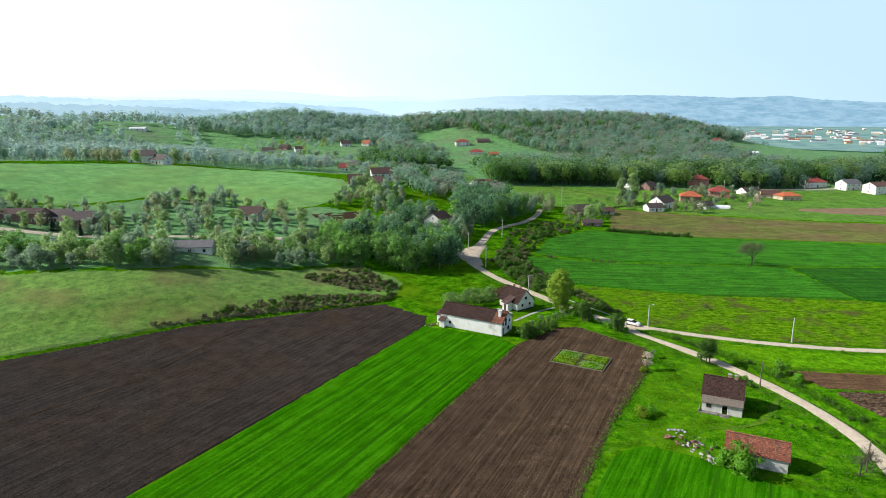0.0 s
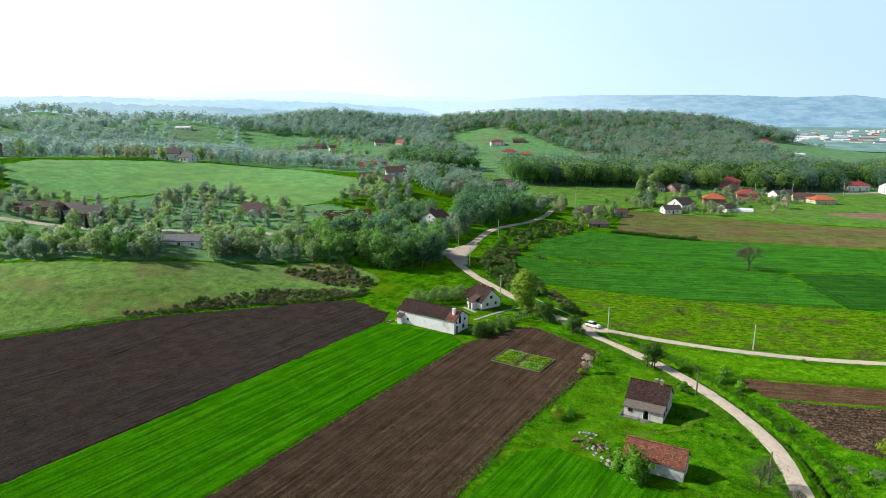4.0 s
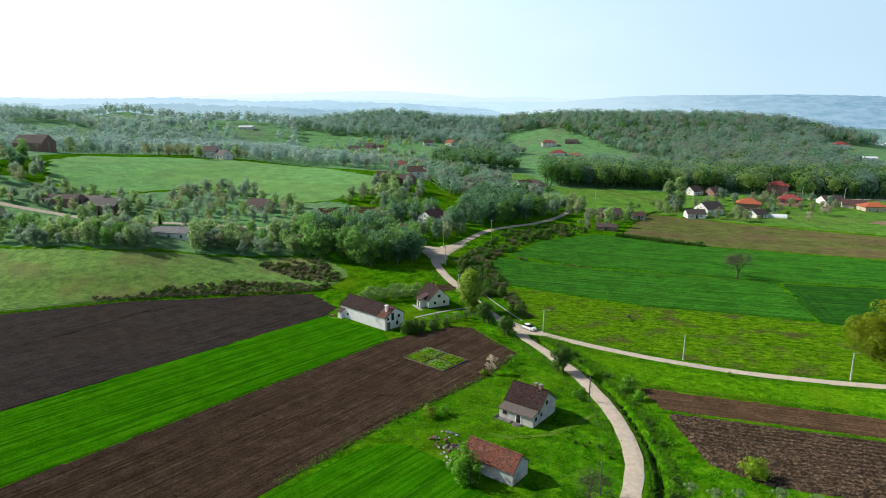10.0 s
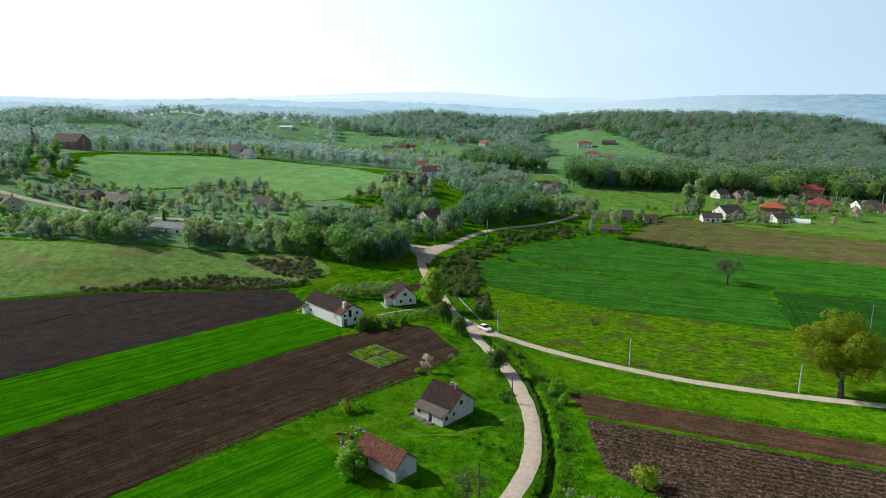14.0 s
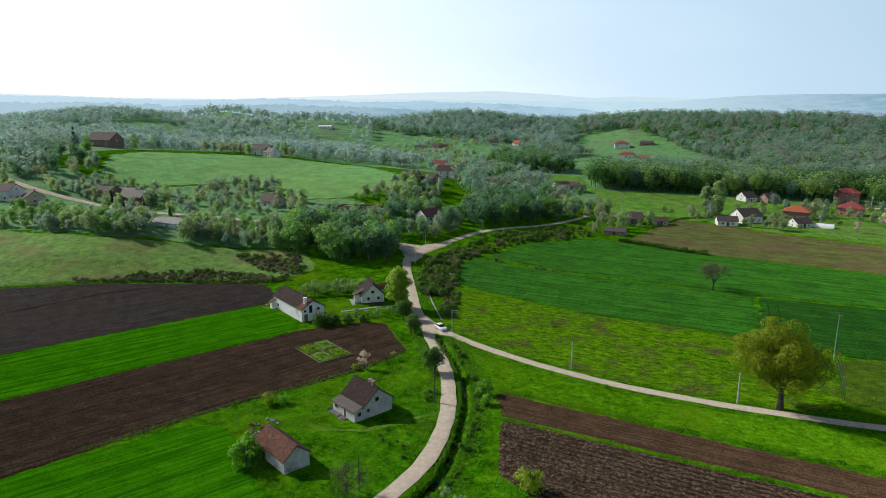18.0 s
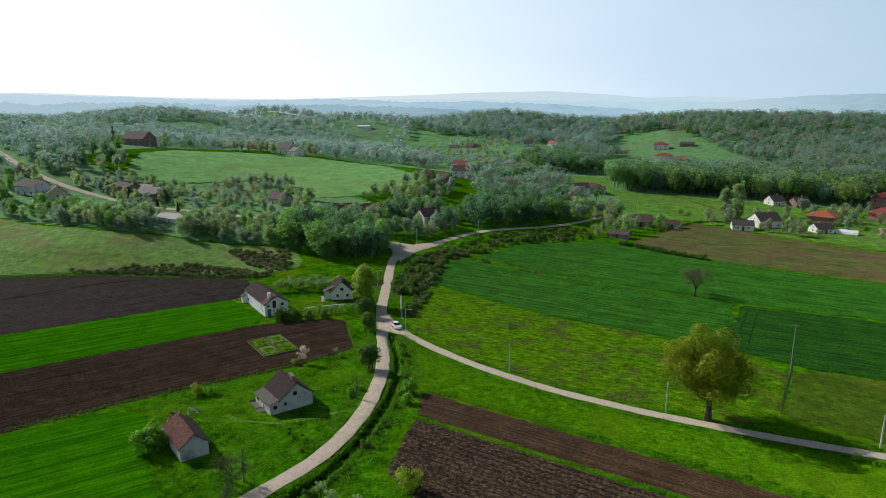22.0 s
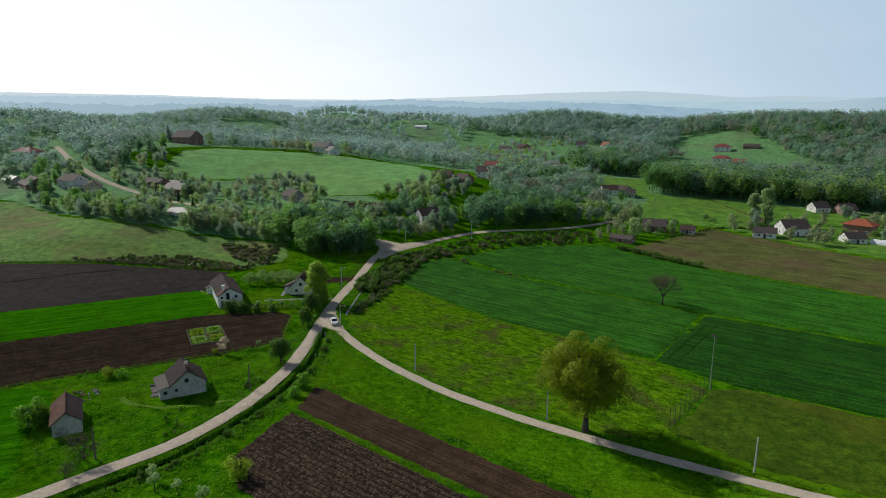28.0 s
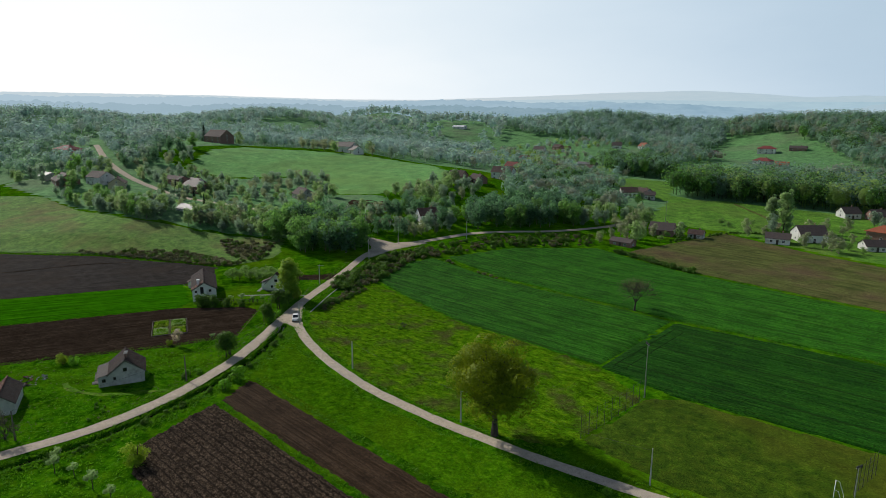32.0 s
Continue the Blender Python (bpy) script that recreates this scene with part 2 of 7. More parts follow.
# dark green that holds the shade of the wheel ruts
earth("trodden_wheat", (0.006, 0.034, 0.002), (0.010, 0.050, 0.003), (0.018, 0.066, 0.004), 1.2, 0.1, clods=0.8)
earth("ditch_mud", (0.012, 0.011, 0.008), (0.024, 0.022, 0.014), (0.04, 0.045, 0.02), 1.5, 0.1, clods=0.8)
earth("forest_floor", (0.03, 0.045, 0.015), (0.05, 0.07, 0.02), (0.08, 0.09, 0.04), 0.2, 0.02)

# spring, deep, bud and grey leaf colours are lightened and blued as haze
foliage("leaf_spring", (0.20, 0.31, 0.12), (0.37, 0.51, 0.21), hazing=0.4, gaps=0.32, glow=0.66)
foliage("leaf_green", (0.115, 0.26, 0.055), (0.23, 0.43, 0.105), hazing=0.28, gaps=0.32, glow=0.66)
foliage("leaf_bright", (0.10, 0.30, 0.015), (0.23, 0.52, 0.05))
foliage("leaf_deep", (0.08, 0.19, 0.09), (0.165, 0.32, 0.155), hazing=0.4, gaps=0.32, glow=0.66)
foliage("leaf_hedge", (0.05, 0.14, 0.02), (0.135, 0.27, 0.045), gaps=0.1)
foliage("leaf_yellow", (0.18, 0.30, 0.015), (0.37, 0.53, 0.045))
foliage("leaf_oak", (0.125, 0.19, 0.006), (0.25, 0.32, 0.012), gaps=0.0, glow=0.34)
foliage("leaf_bud", (0.23, 0.275, 0.15), (0.37, 0.41, 0.235), hazing=0.4, gaps=0.32, glow=0.66)
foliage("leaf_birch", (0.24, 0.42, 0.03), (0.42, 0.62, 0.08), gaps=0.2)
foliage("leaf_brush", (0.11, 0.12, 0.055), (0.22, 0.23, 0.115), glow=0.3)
foliage("leaf_garden", (0.13, 0.24, 0.055), (0.25, 0.40, 0.10), hazing=0.25, gaps=0.28, glow=0.6)
foliage("leaf_grey", (0.19, 0.285, 0.20), (0.33, 0.44, 0.31), hazing=0.4, gaps=0.32, glow=0.66)
foliage("blossom", (0.50, 0.42, 0.36), (0.78, 0.70, 0.62))
foliage("needle", (0.024, 0.05, 0.026), (0.06, 0.10, 0.045), glow=0.1)
foliage("grass_blade", (0.07, 0.24, 0.006), (0.17, 0.42, 0.02), glow=0.48)
def canopy(name, dark, light, spread=0.14, hazing=0.8):
    """Crowns of a far wood: leafy mottling and deep relief, paled by imitated haze."""
    m, nt, p = nodes_of(name)
    v = where(nt)
    col = ramp(nt, noisy(nt, v, 0.9, 5, 0.75), [(0.36, dark), (0.62, light)])
    geo = nt.nodes.new("ShaderNodeNewGeometry")
    col = mixed(nt, 1.0, col, ramp(nt, geo.outputs["Random Per Island"], [(0, (1 - spread,) * 3), (1, (1.15, 1.12, 1.0))]), "MULTIPLY")
    nt.links.new(col, p.inputs["Base Color"])
    p.inputs["Roughness"].default_value = 0.7
    p.inputs["Specular IOR Level"].default_value = 0.2
    downy(p, hazing)
    tr = nt.nodes.new("ShaderNodeBsdfTranslucent")
    nt.links.new(mixed(nt, 1.0, col, (1.45, 1.4, 1.25), "MULTIPLY"), tr.inputs[0])
    mx = nt.nodes.new("ShaderNodeMixShader")
    mx.inputs[0].default_value = 0.62
    nt.links.new(p.outputs[0], mx.inputs[1])
    nt.links.new(tr.outputs[0], mx.inputs[2])
    lacy(nt, mx.outputs[0], 0.35)
    MATS[name] = m


canopy("canopy_green", (0.045, 0.14, 0.022), (0.10, 0.235, 0.04), hazing=0.4)
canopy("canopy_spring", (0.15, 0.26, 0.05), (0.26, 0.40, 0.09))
# far crown colours raised towards blue to hold the distance haze
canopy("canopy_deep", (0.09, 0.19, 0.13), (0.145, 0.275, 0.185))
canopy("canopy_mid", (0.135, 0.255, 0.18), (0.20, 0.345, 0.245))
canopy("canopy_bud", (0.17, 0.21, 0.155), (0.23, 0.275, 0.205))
# palest pair: haze mixed into the leaf colour
canopy("canopy_mist", (0.19, 0.315, 0.31), (0.245, 0.385, 0.375), hazing=0.8)
canopy("canopy_mist_bud", (0.21, 0.30, 0.285), (0.26, 0.355, 0.335), hazing=0.8)
plain("bark", (0.03, 0.024, 0.018), (0.075, 0.06, 0.048), 3, 0.9, 0.5, 0.03)
plain("pale_bark", (0.14, 0.12, 0.10), (0.24, 0.21, 0.18), 3, 0.9, 0.5, 0.03)
plain("white_wall", (0.74, 0.72, 0.68), (0.86, 0.85, 0.82), 0.6, 0.9, 0.15, 0.01, stain=(0.50, 0.48, 0.43))
plain("old_wall", (0.42, 0.41, 0.38), (0.60, 0.58, 0.54), 0.8, 0.95, 0.4, 0.02, stain=(0.27, 0.25, 0.22))
# brick tone lightened and muted to hold the distance haze
plain("brick_wall", (0.25, 0.145, 0.115), (0.35, 0.205, 0.165), 1.5, 0.9, 0.3, 0.02)
plain("pink_wall", (0.48, 0.20, 0.17), (0.56, 0.27, 0.22), 1.0, 0.9)
plain("cream_wall", (0.55, 0.45, 0.30), (0.64, 0.55, 0.40), 0.8, 0.9)
plain("brown_roof", (0.055, 0.027, 0.022), (0.11, 0.055, 0.044), 2.0, 0.85, 0.5, 0.05, stain=(0.12, 0.07, 0.056))
plain("rust_roof", (0.20, 0.065, 0.035), (0.38, 0.15, 0.085), 1.6, 0.85, 0.5, 0.05, stain=(0.13, 0.06, 0.045))
plain("red_roof", (0.24, 0.04, 0.035), (0.33, 0.065, 0.055), 0.8, 0.8)
plain("orange_roof", (0.36, 0.085, 0.035), (0.46, 0.13, 0.055), 0.8, 0.8)
plain("dark_roof", (0.045, 0.035, 0.032), (0.08, 0.06, 0.055), 1.0, 0.7)
plain("grey_roof", (0.10, 0.10, 0.105), (0.16, 0.16, 0.17), 1.0, 0.6)
plain("white_sheet", (0.62, 0.64, 0.66), (0.75, 0.76, 0.78), 0.6, 0.45)
plain("concrete", (0.32, 0.31, 0.29), (0.45, 0.43, 0.40), 1.5, 0.9, 0.3, 0.02, stain=(0.22, 0.21, 0.19))
plain("dirty_concrete", (0.13, 0.12, 0.105), (0.23, 0.21, 0.19), 1.5, 0.9, 0.4, 0.02, stain=(0.08, 0.075, 0.06))
plain("pole_concrete", (0.42, 0.40, 0.37), (0.55, 0.53, 0.49), 1.5, 0.85)
plain("old_wood", (0.11, 0.09, 0.07), (0.20, 0.17, 0.14), 3, 0.9, 0.4, 0.02)
plain("dark_wood", (0.05, 0.038, 0.03), (0.10, 0.075, 0.06), 3, 0.9, 0.4, 0.02)
plain("steel", (0.35, 0.36, 0.37), (0.48, 0.48, 0.48), 3, 0.5, metal=0.6)
plain("dark_metal", (0.03, 0.03, 0.032), (0.06, 0.06, 0.06), 3, 0.5, metal=0.3)
plain("white_paint", (0.72, 0.72, 0.72), (0.80, 0.80, 0.80), 1, 0.4, 0.02)
plain("rubber", (0.012, 0.012, 0.012), (0.025, 0.025, 0.025), 3, 0.8)
# near-black, for panels that stand in for the shade inside openings
plain("opening_shade", (0.012, 0.011, 0.010), (0.025, 0.022, 0.020), 2, 0.9)
plain("rubbish_pale", (0.5, 0.48, 0.45), (0.7, 0.68, 0.66), 2, 0.8, spread=0.5)
plain("rubbish_rust", (0.22, 0.09, 0.06), (0.34, 0.15, 0.11), 2, 0.9, spread=0.4)
water_m, water_nt, water_p = nodes_of("ditch_water")
water_p.inputs["Base Color"].default_value = (0.03, 0.032, 0.028, 1)
water_p.inputs["Roughness"].default_value = 0.15
bumped(water_nt, water_p, noisy(water_nt, where(water_nt), 2.0), 0.2, 0.02)
MATS["water"] = water_m
pane_m, pane_nt, pane_p = nodes_of("window_glass")
pane_p.inputs["Base Color"].default_value = (0.02, 0.023, 0.026, 1)
pane_p.inputs["Roughness"].default_value = 0.08
MATS["glass"] = pane_m

# ---- plan: heights and lines ----
RNG = np.random.default_rng(7)
HILLS = [(-100, 185, 28, 3.4), (-175, 195, 45, 6.4), (-140, 255, 45, 0.5), (-240, 290, 60, 19.2), (-185, 385, 60, 14.6), (-300, 220, 70, 4.0), (-110, 325, 55, 4.9), (-75, 255, 40, 4.8), (-45, 350, 45, 7.4), (-15, 265, 30, 2.4), (25, 285, 30, 1.4), (-60, 430, 60, 9.8), (10, 500, 80, 1.7), (-90, 195, 25, 3.8), (-205, 330, 40, -1.9), (260, 480, 60, -4.3), (23, 757, 60, 4.5), (50, 690, 60, 3.1), (-95, 690, 60, 14.2), (-190, 850, 65, 28.0), (-255, 830, 60, 11.0), (-130, 900, 60, 14.6), (-190, 745, 60, 9.2), (-30, 960, 70, 22.4), (20, 880, 70, 17.5), (120, 890, 80, 27.7), (235, 905, 75, 22.6), (330, 910, 70, 21.6), (390, 900, 60, 3.8), (352, 826, 60, -2.8), (150, 780, 70, 4.0), (250, 760, 80, 12.1), (140, 610, 80, 5.5), (-50, 610, 80, -0.6), (-341, 720, 70, 16.5), (-400, 840, 80, 29.0), (-523, 790, 90, 10.3), (-640, 880, 90, 46.4), (-350, 560, 90, -2.6), (-250, 500, 80, 10.5), (-150, 530, 80, 5.5), (300, 640, 70, 7.6), (450, 780, 90, 7.2), (500, 620, 90, 6.2), (-320, 345, 60, 5.2), (-400, 250, 90, 8.8), (-420, 400, 100, 10.8), (-520, 560, 120, 46.4), (-330, 150, 80, 5.3), (-500, 250, 100, 36.9), (260, 520, 80, 3.5)]
ROAD_A = [(62, 40), (67, 65), (71.2, 90), (72.8, 103), (70.2, 117), (64.5, 132), (56.9, 145), (48.5, 157.3), (41, 168.5), (34.5, 179.5), (24, 199), (15, 215), (10, 226), (9.5, 238), (17, 257), (21, 277), (30, 294), (40, 309), (50, 334), (56, 360)]
ROAD_B = [(43, 165.5), (47, 162), (54.2, 158.8), (70.5, 150.8), (93.8, 144.4), (114, 143), (128, 143.4), (142, 144.3), (156, 146), (178, 149), (215, 154)]
ROAD_C = [(11, 229), (5, 235.5), (-4, 239), (-20, 243), (-40, 244), (-70, 236), (-110, 226), (-153, 226), (-185, 225), (-237, 234), (-300, 255)]
DITCH = [(70, 60), (73, 78), (75.2, 90), (76, 97), (75.6, 104), (74.2, 112), (71, 124), (68.2, 131), (65, 137.5), (60, 145.5), (56, 150.5), (52.4, 155.5)]


def smooth(a, b, v):
    t = np.clip((v - a) / (b - a), 0, 1)
    return t * t * (3 - 2 * t)


def line_distance(x, y, line):
    best = np.full(np.shape(x), 1e9)
    for (ax, ay), (bx, by) in zip(line, line[1:]):
        dx, dy = bx - ax, by - ay
        t = np.clip(((x - ax) * dx + (y - ay) * dy) / (dx * dx + dy * dy), 0, 1)
        best = np.minimum(best, np.hypot(x - ax - t * dx, y - ay - t * dy))
    return best


def ground(x, y):
    """Height of the land: a nearly level valley floor, a bank and hills round it, a ditch by the lane."""
    x, y = np.asarray(x, float), np.asarray(y, float)
    z = np.zeros(x.shape)
    for cx, cy, s, h in HILLS:
        z = z + h * np.exp(-((x - cx) ** 2 + (y - cy) ** 2) / (2 * s * s))
    bank = (x + 98) * -0.486 + (y - 134) * 0.874
    z = z * smooth(0, 22, bank)
    z = z - 0.0062 * (np.clip(x, -150, 300) + np.clip(y, -100, 400))
    far = smooth(1000, 2600, np.hypot(x, y))
    z = z + far * (4 + 8 * np.sin(x / 310 + 1.0) * np.sin(y / 370 + 0.4))
    near = (x > 40) & (x < 95) & (y > 40) & (y < 175)
    if near.any():
        d = line_distance(x, y, DITCH)
        z = z - np.where(near, 1.8 * np.exp(-(d / 0.8) ** 2), 0)
    return z


def gh(x, y):
    return float(ground(np.array([x]), np.array([y]))[0])


def inside(px, py, poly):
    hit = np.zeros(np.shape(px), bool)
    for (ax, ay), (bx, by) in zip(poly, poly[1:] + poly[:1]):
        cross = (ay > py) != (by > py)
        with np.errstate(divide="ignore", invalid="ignore"):
            at = (bx - ax) * (py - ay) / (by - ay) + ax
        hit ^= cross & (px < at)
    return hit


# ---- mesh helpers ----
def raw(name, verts, faces, mats, parent=None, slots=None, flat=True, normals=None):
    """One mesh object from arrays; faces is an (n, 3 or 4) array."""
    me = bpy.data.meshes.new(name)
    verts, faces = np.asarray(verts, np.float32), np.asarray(faces, np.int32)
    n, k = faces.shape
    me.vertices.add(len(verts))
    me.vertices.foreach_set("co", verts.ravel())
    me.loops.add(n * k)
    me.loops.foreach_set("vertex_index", faces.ravel())
    me.polygons.add(n)
    me.polygons.foreach_set("loop_start", np.arange(0, n * k, k, dtype=np.int32))
    for m in (mats if isinstance(mats, list) else [mats]):
        me.materials.append(MATS[m])
    if slots is not None:
        me.polygons.foreach_set("material_index", np.asarray(slots, np.int32))
    me.polygons.foreach_set("use_smooth", np.full(n, not flat or normals is not None))
    me.update(calc_edges=True)
    me.validate()
    if normals is not None:
        soft = me.attributes.new("custom_normal", "FLOAT_VECTOR", "POINT")
        soft.data.foreach_set("vector", np.asarray(normals, np.float32).ravel())
    ob = new(name, me)
    ob.parent = parent
    return ob


def part(name, bm, material, parent=None, label=""):
    me = bpy.data.meshes.new(name)
    bmesh.ops.recalc_face_normals(bm, faces=bm.faces)
    bm.to_mesh(me)
    bm.free()
    me.materials.append(MATS[material])
    ob = new(name, me)
    ob.parent = parent
    return tagged(ob, label)


def shared(name, me, parent, m=None):
    ob = new(name, me)
    ob.parent = parent
    if m is not None:
        ob.matrix_basis = m
    return ob


def empty(name, m, label, category, group=""):
    ob = new(name)
    ob.matrix_basis = m
    return tagged(ob, label, category, group)


def box(bm, x0, x1, y0, y1, z0, z1, bevel=0.0):
    vs = [bm.verts.new((x, y, z)) for z in (z0, z1) for y in (y0, y1) for x in (x0, x1)]
    fs = [bm.faces.new([vs[i] for i in q]) for q in ((0, 2, 3, 1), (4, 5, 7, 6), (0, 1, 5, 4), (2, 6, 7, 3), (0, 4, 6, 2), (1, 3, 7, 5))]
    if bevel:
        es = list({e for f in fs for e in f.edges})
        bmesh.ops.bevel(bm, geom=es, offset=bevel, segments=1, affect="EDGES")
    return vs


def boxed(*spans, bevel=0.0):
    bm = bmesh.new()
    for s in spans:
        box(bm, *s, bevel=bevel)
    return bm


def prism(bm, outline, x0, x1):
    """An outline in y, z, drawn out along x."""
    a = [bm.verts.new((x0, y, z)) for y, z in outline]
    b = [bm.verts.new((x1, y, z)) for y, z in outline]
    bm.faces.new(a)
    bm.faces.new(b[::-1])
    for i in range(len(a)):
        j = (i + 1) % len(a)
        bm.faces.new((a[i], b[i], b[j], a[j]))
    return bm


def tubes(paths, sides=6):
    """Tapered limbs: each path is a list of (x, y, z, radius)."""
    V, F = [], []
    for path in paths:
        p = np.array(path, float)
        d = np.gradient(p[:, :3], axis=0)
        base = sum(len(v) for v in V)
        for i in range(len(p)):
            w = d[i] / (np.linalg.norm(d[i]) + 1e-9)
            u = np.cross(w, (0.31, 0.95, 0.05))
            u /= np.linalg.norm(u) + 1e-9
            v = np.cross(w, u)
            a = np.arange(sides) / sides * 2 * np.pi
            V.append(p[i, :3] + p[i, 3] * (np.cos(a)[:, None] * u + np.sin(a)[:, None] * v))
        for i in range(len(p) - 1):
            for k in range(sides):
                j = (k + 1) % sides
                F.append((base + i * sides + k, base + i * sides + j, base + (i + 1) * sides + j, base + (i + 1) * sides + k))
    return np.concatenate(V), np.array(F)


def leaf_cloud(rng, lobes, count, size, up=0.15, ragged=0.25, tilt=0.38, full=0.55, ball=1.0, clump=0.0):
    """Leaf sprays on the shells of the lobes (x, y, z, rx, rz)."""
    lob = np.array(lobes, float)
    w = lob[:, 3] ** 2
    pick = rng.choice(len(lob), count, p=w / w.sum())
    d = rng.normal(size=(count, 3))
    d[:, 2] += up
    d /= np.linalg.norm(d, axis=1)[:, None]
    r = 1 - ragged * rng.random(count) ** 2 * 2 + 0.1 * rng.random(count)
    c = lob[pick]
    pos = c[:, :3] + d * np.stack([c[:, 3], c[:, 3], c[:, 4]], 1) * r[:, None]
    nrm = d + rng.normal(scale=tilt, size=(count, 3))
    nrm /= np.linalg.norm(nrm, axis=1)[:, None]
    t = np.cross(nrm, rng.normal(size=(count, 3)))
    t /= np.linalg.norm(t, axis=1)[:, None]
    b = np.cross(nrm, t)
    s = size * (0.6 + 0.8 * rng.random(count))[:, None]
    V = np.stack([pos - t * s, pos - b * s * full + nrm * s * 0.15, pos + t * s, pos + b * s * full + nrm * s * 0.15], 1).reshape(-1, 3)
    out = pos - (lob[:, :3] * w[:, None]).sum(0) / w.sum()
    out /= np.linalg.norm(out, axis=1)[:, None] + 1e-6
    N = (d * (0.55 + 0.7 * clump) + out * 0.45 * (1 - 0.7 * clump)) * ball + nrm * 0.35 + np.array([0, 0, 0.12 + 0.6 * (1 - ball)])
    N /= np.linalg.norm(N, axis=1)[:, None]
    return V, np.arange(count * 4).reshape(-1, 4), np.repeat(N, 4, axis=0)


# ---- land ----
def land():
    xs = np.concatenate([-np.geomspace(4600, 330, 30), np.arange(-320, 40, 5.0), np.arange(40, 96, 0.7), np.arange(96, 430, 5.0), np.geomspace(440, 4600, 28)])
    ys = np.concatenate([-np.geomspace(2500, 60, 14), np.arange(-50, 40, 6.0), np.arange(40, 176, 1.5), np.arange(176, 1000, 5.0), np.geomspace(1010, 4700, 26)])
    X, Y = np.meshgrid(xs, ys)
    Z = ground(X, Y)
    n, m = X.shape
    i = np.arange(n * m).reshape(n, m)
    F = np.stack([i[:-1, :-1], i[:-1, 1:], i[1:, 1:], i[1:, :-1]], -1).reshape(-1, 4)
    cx, cy = (X[:-1, :-1] + X[1:, 1:]) / 2, (Y[:-1, :-1] + Y[1:, 1:]) / 2
    # far land takes the hazed green, paler and bluer than near grass
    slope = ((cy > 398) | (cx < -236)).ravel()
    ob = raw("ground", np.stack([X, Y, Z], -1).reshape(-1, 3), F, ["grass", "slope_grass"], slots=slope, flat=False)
    tagged(ob, "green grassy valley floor rising to low hills", "ground", kind="structure")


land()


def strip(name, line, width, mat, lift, label, category, step=1.0, wobble=0.12):
    """A band along a smoothed line, draped on the land."""
    p = np.array(line, float)
    for _ in range(3):
        q = np.empty((2 * len(p) - 2, 2))
        q[0::2], q[1::2] = 0.75 * p[:-1] + 0.25 * p[1:], 0.25 * p[:-1] + 0.75 * p[1:]
        p = np.concatenate([p[:1], q, p[-1:]])
    s = np.concatenate([[0], np.cumsum(np.hypot(*np.diff(p, axis=0).T))])
    at = np.arange(0, s[-1], step)
    c = np.stack([np.interp(at, s, p[:, 0]), np.interp(at, s, p[:, 1])], 1)
    d = np.gradient(c, axis=0)
    d /= np.linalg.norm(d, axis=1)[:, None]
    nrm = np.stack([-d[:, 1], d[:, 0]], 1)
    offs = np.linspace(-0.5, 0.5, 7)
    V = []
    for k, o in enumerate(offs):
        wob = wobble * (np.sin(at * 0.33 + k * 7) + np.sin(at * 0.91 + k)) * 0.5 if k in (0, 6) else 0 * at
        q = c + nrm * (o * width + np.sign(o) * wob)[:, None]
        z = ground(c[:, 0], c[:, 1]) * 0.0 + ground(q[:, 0], q[:, 1]) + lift * (1.0 if k not in (0, 6) else 0.55)
        V.append(np.stack([q[:, 0], q[:, 1], z], 1))
    V = np.stack(V, 1)
    n = len(at)
    i = np.arange(n * 7).reshape(n, 7)
    F = np.stack([i[:-1, :-1], i[1:, :-1], i[1:, 1:], i[:-1, 1:]], -1).reshape(-1, 4)
    ob = raw(name, V.reshape(-1, 3), F[:, ::-1], mat, flat=False)
    return tagged(ob, label, category, kind="structure")


strip("road_lane", ROAD_A, 3.0, "road_gravel", 0.13, "pale worn dusty asphalt lane between the fields", "road")
strip("road_track", ROAD_B, 2.5, "road_gravel", 0.10, "pale gravel track across the meadow", "road")
strip("road_hillside", ROAD_C, 3.6, "road_gravel", 0.50, "pale road up the hillside past the houses", "road")
strip("ditch_bank", DITCH, 1.25, "ditch_mud", 0.06, "dark muddy sides of the roadside ditch", "ditch", wobble=0.12)
strip("water_ditch", DITCH, 0.55, "water", 0.14, "narrow dark water in the roadside ditch", "water", wobble=0.1)


